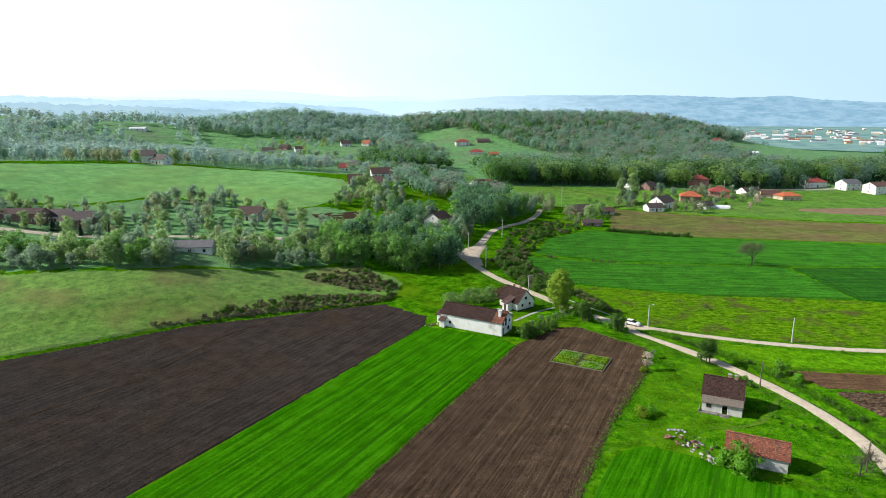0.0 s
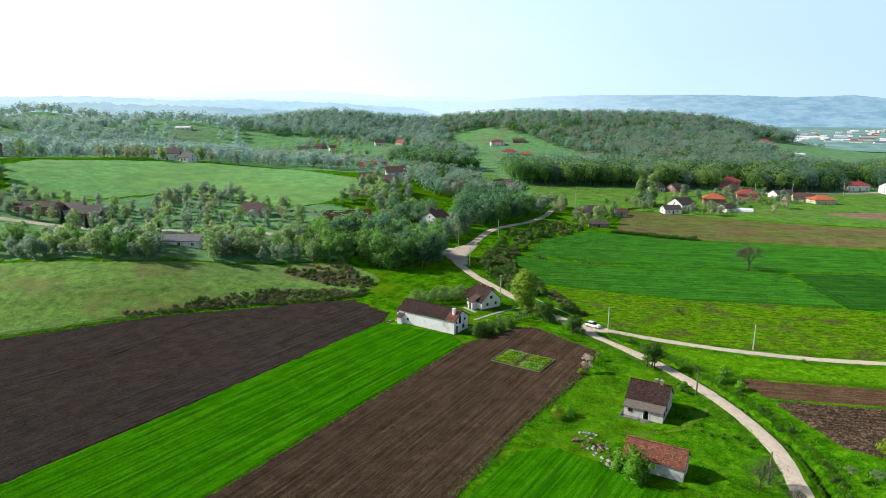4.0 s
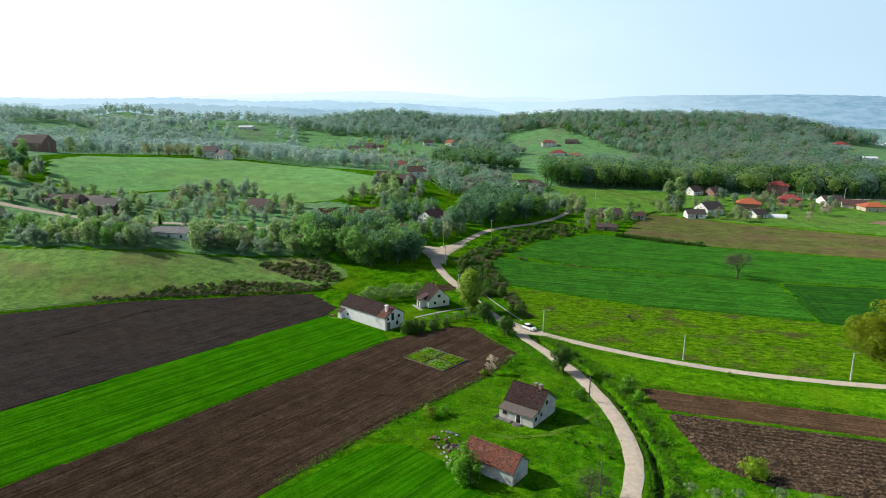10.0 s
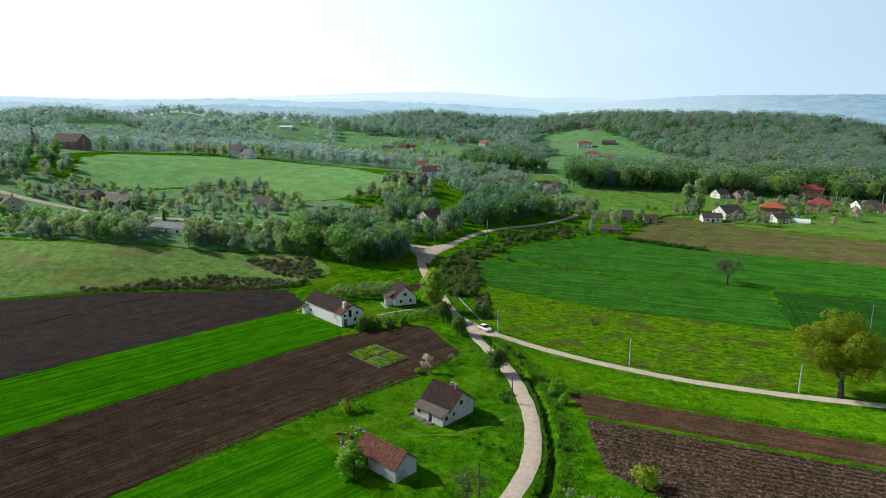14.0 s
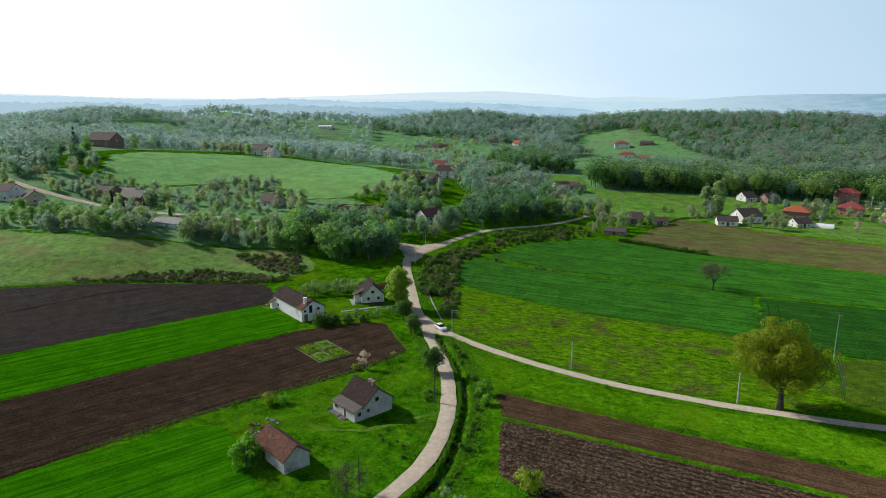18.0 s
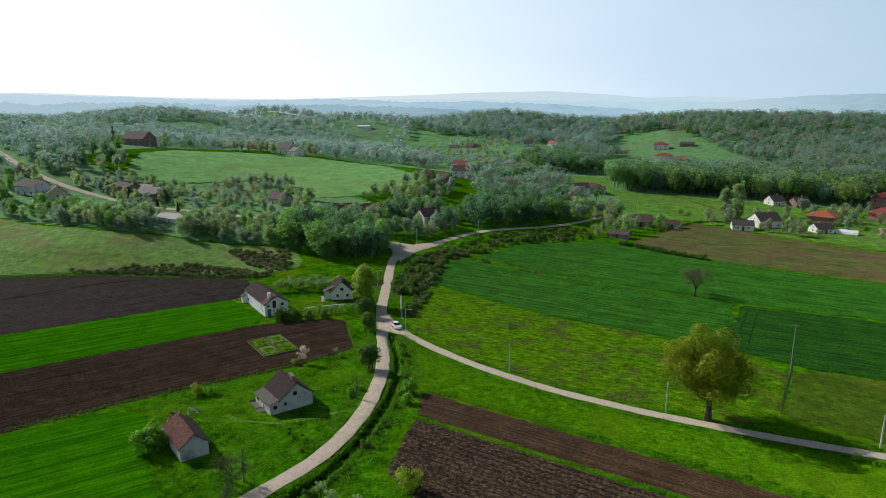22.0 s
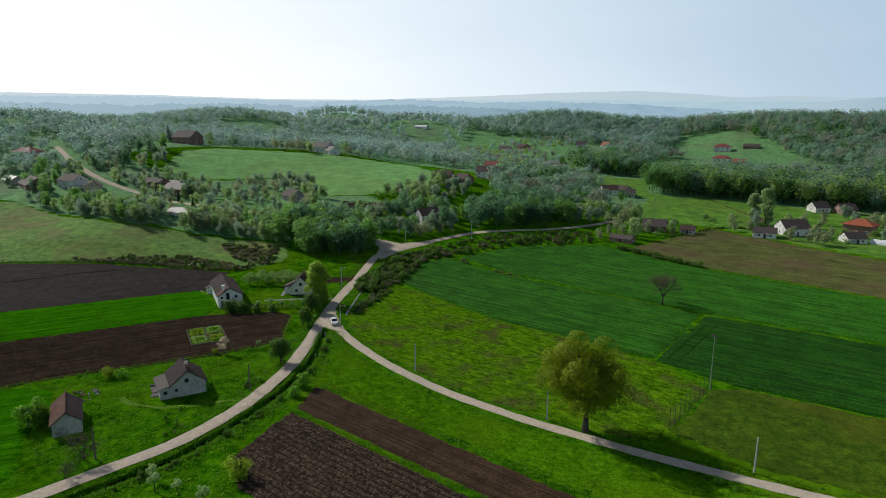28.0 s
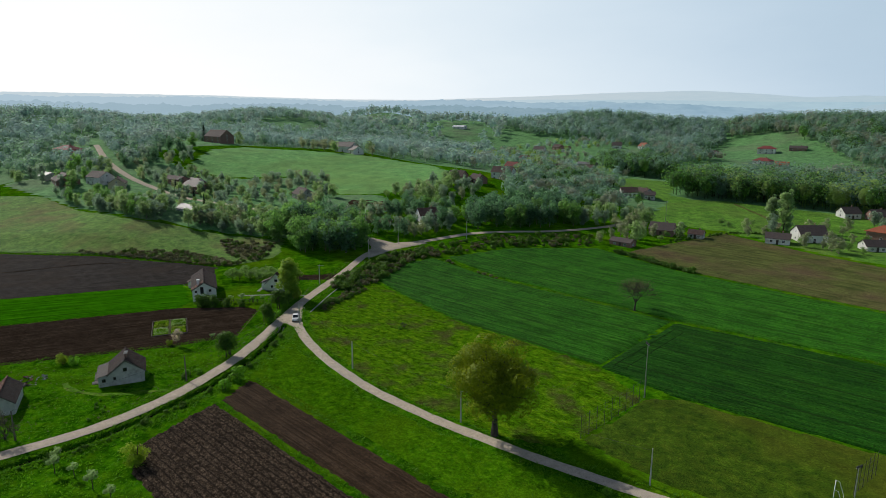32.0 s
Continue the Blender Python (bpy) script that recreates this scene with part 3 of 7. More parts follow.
def field(name, poly, turn, step, relief, mat, label, category="field", lift=0.07, ragged=0.12):
    """A field draped on the land: a sheet gridded along its rows, with the relief of its surface."""
    p = np.array(poly, float)
    c, s = math.cos(radians(turn)), math.sin(radians(turn))
    a, b = p[:, 0] * c + p[:, 1] * s, -p[:, 0] * s + p[:, 1] * c
    sa, sb = step if isinstance(step, tuple) else (step, step)
    A, B = np.meshgrid(np.arange(a.min(), a.max() + sa, sa), np.arange(b.min(), b.max() + sb, sb))
    X, Y = A * c - B * s, A * s + B * c
    n, m = X.shape
    cx, cy = (X[:-1, :-1] + X[1:, 1:]) / 2, (Y[:-1, :-1] + Y[1:, 1:]) / 2
    jx = ragged * (np.sin(cx * 1.7 + cy * 0.9) + np.sin(cx * 0.61 - cy * 1.3))
    keep = inside(cx + jx, cy + jx * 0.7, poly).ravel()
    i = np.arange(n * m).reshape(n, m)
    F = np.stack([i[:-1, :-1], i[:-1, 1:], i[1:, 1:], i[1:, :-1]], -1).reshape(-1, 4)[keep]
    used, inv = np.unique(F, return_inverse=True)
    seen = np.bincount(inv.ravel(), minlength=len(used))
    V = np.stack([X, Y, ground(X, Y) + lift + relief(A, B)], -1).reshape(-1, 3)[used]
    rim = seen < 4
    V[rim, 2] = ground(V[rim, 0], V[rim, 1]) - 0.02
    ob = raw(name, V, inv.reshape(-1, 4), mat, flat=False)
    return tagged(ob, label, category, kind="structure")


def furrows(gap, deep, rough):
    return lambda a, b: deep * np.sin(b * 2 * np.pi / gap + 0.4 * np.sin(a * 0.05)) + rough * (RNG.random(a.shape) - 0.5)


def rough(h):
    return lambda a, b: h * RNG.random(a.shape)


def crop(h, tram=12.0):
    """Standing crop with wheel tracks every tram metres."""
    def f(a, b):
        d = np.abs((b + 1.5 * np.sin(a * 0.02)) % tram - tram / 2)
        return h * (0.75 + 0.25 * RNG.random(a.shape)) * np.where(d < 0.28, 0.55, 1.0)
    return f


field("plowed_field", [(-160, 98), (-98.5, 133), (-65, 157.5), (-44, 167), (-30, 174.5), (-17, 178.5), (-4, 167), (-4.5, 159.5), (-31, 109.5), (-46, 81.5), (-80, 17), (-190, 20)],
      61.5, (1.2, 0.36), furrows(1.5, 0.035, 0.09), "dark_soil", "dark brown ploughed field with long shallow furrows", lift=0.15)
field("plowed_field", [(18, 146.5), (22, 150), (30, 158.5), (35.2, 159.7), (49.3, 143.6), (45, 129.5), (31, 105.5), (20, 82), (-8, 20), (-45, 22), (-14, 82.5)],
      64.5, (0.8, 0.30), furrows(1.2, 0.04, 0.08), "brown_soil", "brown ploughed field with a small garden bed in it", lift=0.15)
field("young_crop_strip", [(-4.9, 159), (3, 156), (15, 150), (18, 145.2), (-2.3, 106), (-14, 82.5), (-45, 22), (-80, 17), (-45.5, 82), (-31, 109.5)],
      61.5, (0.8, 0.4), crop(0.22, 9.0), "young_crop", "strip of bright green young grain between ploughed fields", lift=0.05)
field("young_crop_plot", [(17.4, 75), (28, 94.6), (33, 98), (36, 98), (42, 94.2), (52, 86), (61.5, 80.5), (66, 70), (58, 25), (-6, 20)],
      63, (0.6, 0.4), crop(0.25, 8.0), "young_crop", "plot of bright green young grain beside the yard", lift=0.05)
field("meadow", [(38, 202), (41, 186), (48, 168), (55, 162), (70.5, 153.5), (94, 147), (114, 145.5), (128, 146), (138, 149), (139, 154), (141, 177), (127, 186), (100, 189), (83, 189.5), (54, 198)],
      -8, 0.7, rough(0.16), "meadow", "yellow-green rough meadow with bare brown patches")
field("wheat_field", [(34, 206), (54, 198.5), (83, 190), (126.5, 187), (127.8, 228), (100, 230), (62, 233), (32, 238.5), (30, 226)],
      -3, (1.2, 0.45), crop(0.3, 14.0), "wheat", "green wheat field with faint wheel tracks")
field("wheat_field", [(127.2, 186), (128.2, 227.5), (176, 229), (262, 234), (250, 188), (180, 183.7), (146, 182)],
      0, (1.2, 0.5), crop(0.3, 16.0), "dark_wheat", "deep green wheat field beside the sports pitch")
field("wheat_field", [(36, 243), (62, 236), (128, 230), (176, 231.5), (330, 236), (330, 258), (194, 271), (171, 276.5), (111, 285), (81, 295), (70, 299), (46, 272)],
      -4, (1.6, 0.6), crop(0.3, 18.0), "wheat", "broad green wheat field behind a hedge line")
field("fallow_field", [(80, 298), (111, 288), (171, 279.5), (330, 261), (330, 318), (200, 333), (140, 352), (98, 372)],
      -8, 1.0, rough(0.12), "fallow", "brownish fallow field with thin green growth")
field("pitch", [(139.5, 154), (155, 150.5), (180, 153), (215, 158), (220, 184), (180, 183), (146, 181.5), (141.5, 178)],
      -2, 0.8, rough(0.06), "pitch_grass", "mown yellow-green sports pitch", "pitch")
field("plowed_field", [(74.8, 131), (126.5, 126.6), (200, 121), (200, 111), (124, 118.4), (79, 121.6)],
      -4.5, (0.8, 0.3), furrows(1.0, 0.05, 0.06), "brown_soil_east", "narrow ploughed field with fine brown soil", lift=0.15)
field("plowed_field", [(79.5, 120), (124, 116.6), (200, 109), (200, 60), (150, 78), (104, 98), (92, 98.5), (84, 103)],
      -4.5, (0.45, 0.3), furrows(1.3, 0.10, 0.34), "cloddy_soil", "roughly ploughed field with heavy dark clods", lift=0.36)
field("pasture", [(-165, 98), (-98, 136), (-65, 160.5), (-45, 170), (-33, 177), (-16, 182), (-12, 200), (-29, 217), (-61, 196), (-93, 180), (-128, 178), (-180, 178), (-230, 150), (-220, 100)],
      29, 1.2, rough(0.2), "pasture", "sloping yellow-green pasture above the ploughed field")
field("hill_meadow", [(-222, 300), (-190, 262), (-160, 268), (-133, 305), (-73, 286), (-58, 300), (-44, 345), (-59, 366), (-100, 392), (-160, 384), (-200, 360), (-225, 330)],
      20, 3.0, rough(0.2), "hill_meadow", "broad green meadow on the hillside", lift=0.2)
field("plowed_patch", [(-60, 281), (-35, 296), (-29, 276), (-48, 263)], 30, 1.0, rough(0.2), "brown_soil", "small brown ploughed patch among orchards", lift=0.2)
field("valley_meadow", [(46, 452), (56, 372), (98, 376), (140, 356), (200, 337), (330, 320), (420, 330), (420, 470), (300, 478), (170, 466), (70, 468)],
      -3, 3.0, rough(0.2), "village_grass", "bright green meadow round the village houses", lift=0.15)

field("hillside_grass", [(-235, 175), (-128, 180), (-93, 182), (-61, 198), (-29, 219), (-24, 240), (-28, 262), (-30, 290), (-58, 298), (-75, 284), (-133, 303), (-160, 266), (-190, 260), (-235, 262)],
      20, 3.0, rough(0.2), "slope_grass", "green grass of gardens and orchards on the slope, lightened with haze", lift=0.14)
field("plowed_patch", [(207, 372), (216, 383), (238, 386), (277, 394), (330, 400), (330, 350), (262, 352), (226, 360)], -4, 2.0, rough(0.2), "dry_soil", "pale brown dry ploughed plot before the village houses", lift=0.3)
field("hill_clearing", [(-48, 783), (-5, 838), (27, 838), (53, 785), (107, 702), (160, 655), (150, 606), (69, 592), (-8, 600), (-30, 640), (4, 690), (-26, 725)], 0, 4.0, rough(0.3), "slope_grass", "green meadow in a clearing on the wooded hill, haze in its pale colour", lift=0.3)
field("hill_clearing", [(285, 560), (440, 545), (440, 830), (330, 830), (290, 680)], 0, 5.0, rough(0.3), "slope_grass", "green pasture on the far slope, haze in its pale colour", lift=0.3)
field("grass_meadow", [(62, 148.5), (72, 147.5), (94, 141.5), (114, 140), (128, 140.4), (160, 143), (200, 148), (230, 152), (230, 121), (126.5, 129), (78, 133), (70, 138)],
      -5, 0.8, rough(0.12), "bright_grass", "strip of bright green grass between track and plough", lift=0.05)
field("valley_strip", [(46, 436), (60, 425), (66, 455), (38, 462), (28, 500), (15, 540), (-40, 520), (-38, 490), (5, 455)], 0, 3.0, rough(0.2), "village_grass", "green meadow in the side valley", lift=0.2)
field("far_meadow", [(-600, 770), (-500, 720), (-440, 750), (-480, 830), (-570, 870)], 0, 8.0, rough(0.3), "slope_grass", "meadow on the far wooded hill, haze in its pale colour", lift=0.5)
field("lawn", [(-144, 217), (-117, 223), (-98, 205), (-98, 197), (-122, 197), (-146, 199)], 10, 1.5, rough(0.15), "village_grass", "bright green lawn below the hillside road", lift=0.22)
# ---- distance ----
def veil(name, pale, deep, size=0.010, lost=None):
    """Far hills in glowing colour, with the blue haze of the distance painted in."""
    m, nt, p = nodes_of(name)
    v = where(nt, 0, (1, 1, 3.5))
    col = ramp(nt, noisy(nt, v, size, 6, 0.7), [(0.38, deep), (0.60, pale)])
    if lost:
        # painted haze: the range's colour turns to brighter air towards the west
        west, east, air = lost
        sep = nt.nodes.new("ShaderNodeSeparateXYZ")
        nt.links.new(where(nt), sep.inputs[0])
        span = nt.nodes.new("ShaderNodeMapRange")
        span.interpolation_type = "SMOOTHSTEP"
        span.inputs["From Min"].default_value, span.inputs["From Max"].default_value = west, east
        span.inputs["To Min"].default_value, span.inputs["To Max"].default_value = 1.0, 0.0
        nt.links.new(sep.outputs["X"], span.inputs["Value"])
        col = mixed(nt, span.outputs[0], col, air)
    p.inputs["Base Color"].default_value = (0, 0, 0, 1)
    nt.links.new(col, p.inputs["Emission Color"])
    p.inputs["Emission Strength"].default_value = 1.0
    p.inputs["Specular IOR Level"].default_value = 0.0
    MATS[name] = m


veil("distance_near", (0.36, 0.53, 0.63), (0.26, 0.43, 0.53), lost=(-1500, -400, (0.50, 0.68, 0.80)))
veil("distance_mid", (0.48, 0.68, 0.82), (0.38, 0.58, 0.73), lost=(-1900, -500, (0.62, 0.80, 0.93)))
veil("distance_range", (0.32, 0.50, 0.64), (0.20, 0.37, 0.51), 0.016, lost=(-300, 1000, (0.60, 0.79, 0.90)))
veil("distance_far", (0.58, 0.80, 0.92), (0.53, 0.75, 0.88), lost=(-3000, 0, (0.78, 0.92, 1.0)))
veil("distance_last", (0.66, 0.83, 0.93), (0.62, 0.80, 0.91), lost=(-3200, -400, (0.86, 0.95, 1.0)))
# glowing blue-green with haze painted in, for the valley floor
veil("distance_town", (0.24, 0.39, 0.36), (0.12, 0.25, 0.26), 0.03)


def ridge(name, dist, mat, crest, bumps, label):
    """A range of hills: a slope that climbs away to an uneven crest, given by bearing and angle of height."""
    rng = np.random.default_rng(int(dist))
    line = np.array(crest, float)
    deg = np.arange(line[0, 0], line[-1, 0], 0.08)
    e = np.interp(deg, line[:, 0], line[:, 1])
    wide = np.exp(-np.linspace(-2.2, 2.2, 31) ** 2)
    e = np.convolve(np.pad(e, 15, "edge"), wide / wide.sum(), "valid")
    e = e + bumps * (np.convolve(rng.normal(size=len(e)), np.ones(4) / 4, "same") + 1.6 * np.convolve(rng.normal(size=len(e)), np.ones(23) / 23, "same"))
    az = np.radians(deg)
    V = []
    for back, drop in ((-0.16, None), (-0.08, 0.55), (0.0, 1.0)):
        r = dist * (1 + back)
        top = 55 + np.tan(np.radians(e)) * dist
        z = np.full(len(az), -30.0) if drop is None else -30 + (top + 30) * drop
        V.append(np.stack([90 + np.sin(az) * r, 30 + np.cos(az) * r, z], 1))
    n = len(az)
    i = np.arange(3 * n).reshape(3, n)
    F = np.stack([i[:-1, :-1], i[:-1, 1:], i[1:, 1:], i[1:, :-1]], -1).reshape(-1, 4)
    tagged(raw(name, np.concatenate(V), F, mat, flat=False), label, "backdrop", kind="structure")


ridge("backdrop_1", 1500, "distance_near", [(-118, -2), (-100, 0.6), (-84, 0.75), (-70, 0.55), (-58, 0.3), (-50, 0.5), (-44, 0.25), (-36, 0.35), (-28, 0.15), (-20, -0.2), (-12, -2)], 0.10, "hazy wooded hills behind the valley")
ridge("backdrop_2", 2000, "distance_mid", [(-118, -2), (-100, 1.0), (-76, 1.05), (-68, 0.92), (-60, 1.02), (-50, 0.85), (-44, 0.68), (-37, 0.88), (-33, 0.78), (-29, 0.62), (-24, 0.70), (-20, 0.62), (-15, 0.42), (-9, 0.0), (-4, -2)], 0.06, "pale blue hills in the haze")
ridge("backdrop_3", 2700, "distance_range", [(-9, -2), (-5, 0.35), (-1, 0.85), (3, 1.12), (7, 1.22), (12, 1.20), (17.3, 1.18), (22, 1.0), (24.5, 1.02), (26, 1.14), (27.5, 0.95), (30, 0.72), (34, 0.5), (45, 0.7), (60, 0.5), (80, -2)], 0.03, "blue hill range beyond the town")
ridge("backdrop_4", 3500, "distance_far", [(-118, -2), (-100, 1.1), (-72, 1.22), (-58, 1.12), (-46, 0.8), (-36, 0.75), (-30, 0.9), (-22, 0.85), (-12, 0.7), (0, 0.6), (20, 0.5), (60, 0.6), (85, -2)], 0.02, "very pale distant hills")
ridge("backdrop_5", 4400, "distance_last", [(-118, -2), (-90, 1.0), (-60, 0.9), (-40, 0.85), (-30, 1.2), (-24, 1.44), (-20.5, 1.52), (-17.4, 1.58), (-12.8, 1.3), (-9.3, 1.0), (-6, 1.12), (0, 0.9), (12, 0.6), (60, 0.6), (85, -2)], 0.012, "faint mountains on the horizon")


def hazy_sky():
    """A glowing ring wall added far behind the last hills and painted as white haze low over the horizon all round:
    brightest under the sun, bluer away from it and upwards.
    """
    m, nt, p = nodes_of("sky_haze")
    g = nt.nodes.new("ShaderNodeNewGeometry")
    dot = nt.nodes.new("ShaderNodeVectorMath")
    dot.operation = "DOT_PRODUCT"
    nt.links.new(g.outputs["Position"], dot.inputs[0])
    dot.inputs[1].default_value = (math.sin(radians(SUN_AZ)) / 7440, math.cos(radians(SUN_AZ)) / 7440, -0.16 / 1400)
    soft = noisy(nt, where(nt, 0, (1, 1, 4)), 0.0007, 4, 0.55)
    both = nt.nodes.new("ShaderNodeMath")
    both.operation = "MULTIPLY_ADD"
    both.inputs[1].default_value = 0.10
    nt.links.new(soft, both.inputs[0])
    nt.links.new(dot.outputs["Value"], both.inputs[2])
    lift = nt.nodes.new("ShaderNodeMath")
    lift.inputs[1].default_value = 0.30
    nt.links.new(both.outputs[0], lift.inputs[0])
    col = ramp(nt, lift.outputs[0], [(0.0, (0.30, 0.43, 0.53)), (0.40, (0.45, 0.59, 0.73)), (0.69, (0.80, 0.89, 0.95)), (0.84, (1.0, 1.0, 1.0))])
    col.node.color_ramp.interpolation = "B_SPLINE"
    p.inputs["Base Color"].default_value = (0, 0, 0, 1)
    p.inputs["Specular IOR Level"].default_value = 0.0
    nt.links.new(col, p.inputs["Emission Color"])
    p.inputs["Emission Strength"].default_value = 1.45
    MATS["sky_haze"] = m
    az, z = np.meshgrid(np.radians(np.arange(0, 360.1, 3)), np.array([-60.0, 60, 300, 700, 1450]))
    i = np.arange(az.size).reshape(az.shape)
    F = np.stack([i[:-1, :-1], i[1:, :-1], i[1:, 1:], i[:-1, 1:]], -1).reshape(-1, 4)
    V = np.stack([90 + np.sin(az) * 4650, 30 + np.cos(az) * 4650, z], -1).reshape(-1, 3)
    tagged(raw("backdrop_sky", V, F, "sky_haze", flat=False), "white hazy sky low over the horizon", "sky", kind="structure")


hazy_sky()


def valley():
    """A glowing sheet, haze painted into its colour, for the floor of the distant valley where the town lies."""
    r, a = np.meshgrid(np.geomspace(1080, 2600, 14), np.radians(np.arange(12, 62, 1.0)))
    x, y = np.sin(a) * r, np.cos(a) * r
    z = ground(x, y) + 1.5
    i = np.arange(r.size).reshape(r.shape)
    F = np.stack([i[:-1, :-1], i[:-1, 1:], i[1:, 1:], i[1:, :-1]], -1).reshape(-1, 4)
    tagged(raw("backdrop_valley", np.stack([x, y, z], -1).reshape(-1, 3), F[:, ::-1], "distance_town", flat=False), "glowing sheet painted as the hazy blue-green floor of the distant valley", "backdrop", kind="structure")


valley()


# ---- trees ----
KINDS = {}


def tree_kind(kind, h, wide, base, lobes, leaves, size, leaf, bark="bark", thick=0.16, squash=0.85, limbs=7, seed=1, stems=1, point=0.0, ragged=0.4, dome=1.0, lump=1.0, rise=0.8, shell=0.0, clump=0.3):
    """A tree's two meshes: trunk with limbs, and a crown of leaf sprays on many lobes."""
    rng = np.random.default_rng(seed)
    lob = []
    mid, half = (h + base) / 2, (h - base) / 2
    for k in range(lobes):
        d = rng.normal(size=3)
        d /= np.linalg.norm(d)
        r = shell + (1 - shell) * rng.random() if shell else rng.random() ** 0.45
        zz = d[2] * r * (dome if d[2] < 0 else 1.0)
        narrow = (1 - point * (zz * 0.5 + 0.5)) * (1.0 if zz > -0.3 else 0.85)
        rad = wide * rng.uniform(0.11, 0.22) * (1 - 0.35 * point) * lump
        lob.append((d[0] * r * (wide / 2 - rad) * narrow, d[1] * r * (wide / 2 - rad) * narrow, mid + zz * (half - rad * squash), rad, rad * squash))
    V, F, N = leaf_cloud(rng, lob, leaves, size, ragged=ragged, clump=clump)
    paths = []
    for s in range(stems):
        ox, oy = (0, 0) if stems == 1 else rng.normal(scale=0.5, size=2)
        lean = rng.normal(scale=0.06 * h, size=2)
        ts = np.linspace(0, 1, 6)
        stem = [(ox + lean[0] * t * t, oy + lean[1] * t * t, -0.4 + t * (h * rise + 0.4), thick * (1.25 if t == 0 else 1) * (1 - 0.85 * t) + 0.02) for t in ts]
        paths.append(stem)
        for c in sorted(lob, key=lambda q: -q[3])[:limbs]:
            t0 = np.clip((c[2] - base) / h * 0.6 + 0.22, 0.2, 0.75)
            sx, sy, sz = ox + lean[0] * t0 * t0, oy + lean[1] * t0 * t0, t0 * h * rise
            r0 = thick * (1 - 0.8 * t0) * 0.6
            bend = rng.normal(scale=0.05 * wide, size=3)
            paths.append([(sx, sy, sz, r0), ((sx + c[0]) / 2 + bend[0], (sy + c[1]) / 2 + bend[1], (sz + c[2]) / 2 + abs(bend[2]), r0 * 0.65), (c[0], c[1], c[2], r0 * 0.25)])
    TV, TF = tubes(paths, 8 if leaves > 1500 else 4)
    tmp = [raw("trunk", TV, TF, bark, flat=False), raw("crown", V, F, leaf, normals=N)]
    KINDS[kind] = [o.data for o in tmp]
    for o in tmp:
        bpy.data.objects.remove(o)


def bare_kind(kind, h, wide, buds, leaf, seed, thick=0.2, forks=3, fine=0.012, fuzz=0.6, bud=0.16):
    """A tree not yet in leaf: forked limbs out to twigs, with a thin scatter of buds."""
    rng = np.random.default_rng(seed)
    paths, tips = [], []

    def grow(p, d, length, r, level):
        q, pts = np.array(p), [(*p, r)]
        for k in range(3):
            d = d + rng.normal(scale=0.03 if level == forks else 0.13, size=3)
            d /= np.linalg.norm(d)
            q = q + d * length / 3
            pts.append((*q, max(r * (1 - 0.22 * (k + 1)), fine)))
        paths.append(pts)
        if level == 0:
            tips.append(q)
            return
        for _ in range(4 if level > 1 else 3):
            nd = d + rng.normal(scale=0.55, size=3) * (wide / h)
            nd[2] = nd[2] * 0.85 + (0.2 if level < forks else 0.0)
            grow(q, nd / np.linalg.norm(nd), length * (0.68 if forks == 3 else 0.8), max(r * 0.5, fine), level - 1)
    grow((0, 0, -0.3), np.array([0, 0, 1.0]), h * (0.36 if forks == 3 else 0.20), thick, forks)
    TV, TF = tubes(paths, 4)
    lob = [(*t, fuzz, fuzz * 0.8) for t in tips]
    V, F, N = leaf_cloud(rng, lob, buds, bud)
    tmp = [raw("trunk", TV, TF, "bark", flat=False), raw("crown", V, F, leaf)]
    KINDS[kind] = [o.data for o in tmp]
    for o in tmp:
        bpy.data.objects.remove(o)


def spruce_kind(kind, h, wide, seed):
    """A spruce: a straight trunk and whorls of drooping branch sprays that shorten to the tip."""
    rng = np.random.default_rng(seed)
    n = 2600
    t = rng.random(n) ** 0.75
    layer = np.floor(t * 16) / 16
    r = wide * (1 - layer) * (0.25 + 0.75 * rng.random(n) ** 0.5) * (0.85 + 0.3 * rng.random(n))
    a = rng.uniform(0, 6.2832, n)
    z = 0.6 + layer * (h - 0.7) - r * 0.28 + rng.normal(scale=0.10, size=n)
    out = np.stack([np.cos(a), np.sin(a), np.full(n, -0.3)], 1)
    side = np.stack([-np.sin(a), np.cos(a), np.zeros(n)], 1)
    pos = np.stack([np.cos(a) * r, np.sin(a) * r, z], 1)
    w = (0.16 + 0.20 * rng.random(n))[:, None]
    V = np.stack([pos - out * w * 1.6, pos - side * w, pos + out * w * 1.6, pos + side * w], 1).reshape(-1, 3)
    N = out + np.array([0, 0, 0.9])
    N /= np.linalg.norm(N, axis=1)[:, None]
    TV, TF = tubes([[(0, 0, -0.4, 0.22), (0, 0, h * 0.5, 0.13), (0, 0, h, 0.02)]], 6)
    tmp = [raw("trunk", TV, TF, "bark", flat=False), raw("crown", V, np.arange(4 * n).reshape(-1, 4), "needle", normals=np.repeat(N, 4, axis=0))]
    KINDS[kind] = [o.data for o in tmp]
    for o in tmp:
        bpy.data.objects.remove(o)


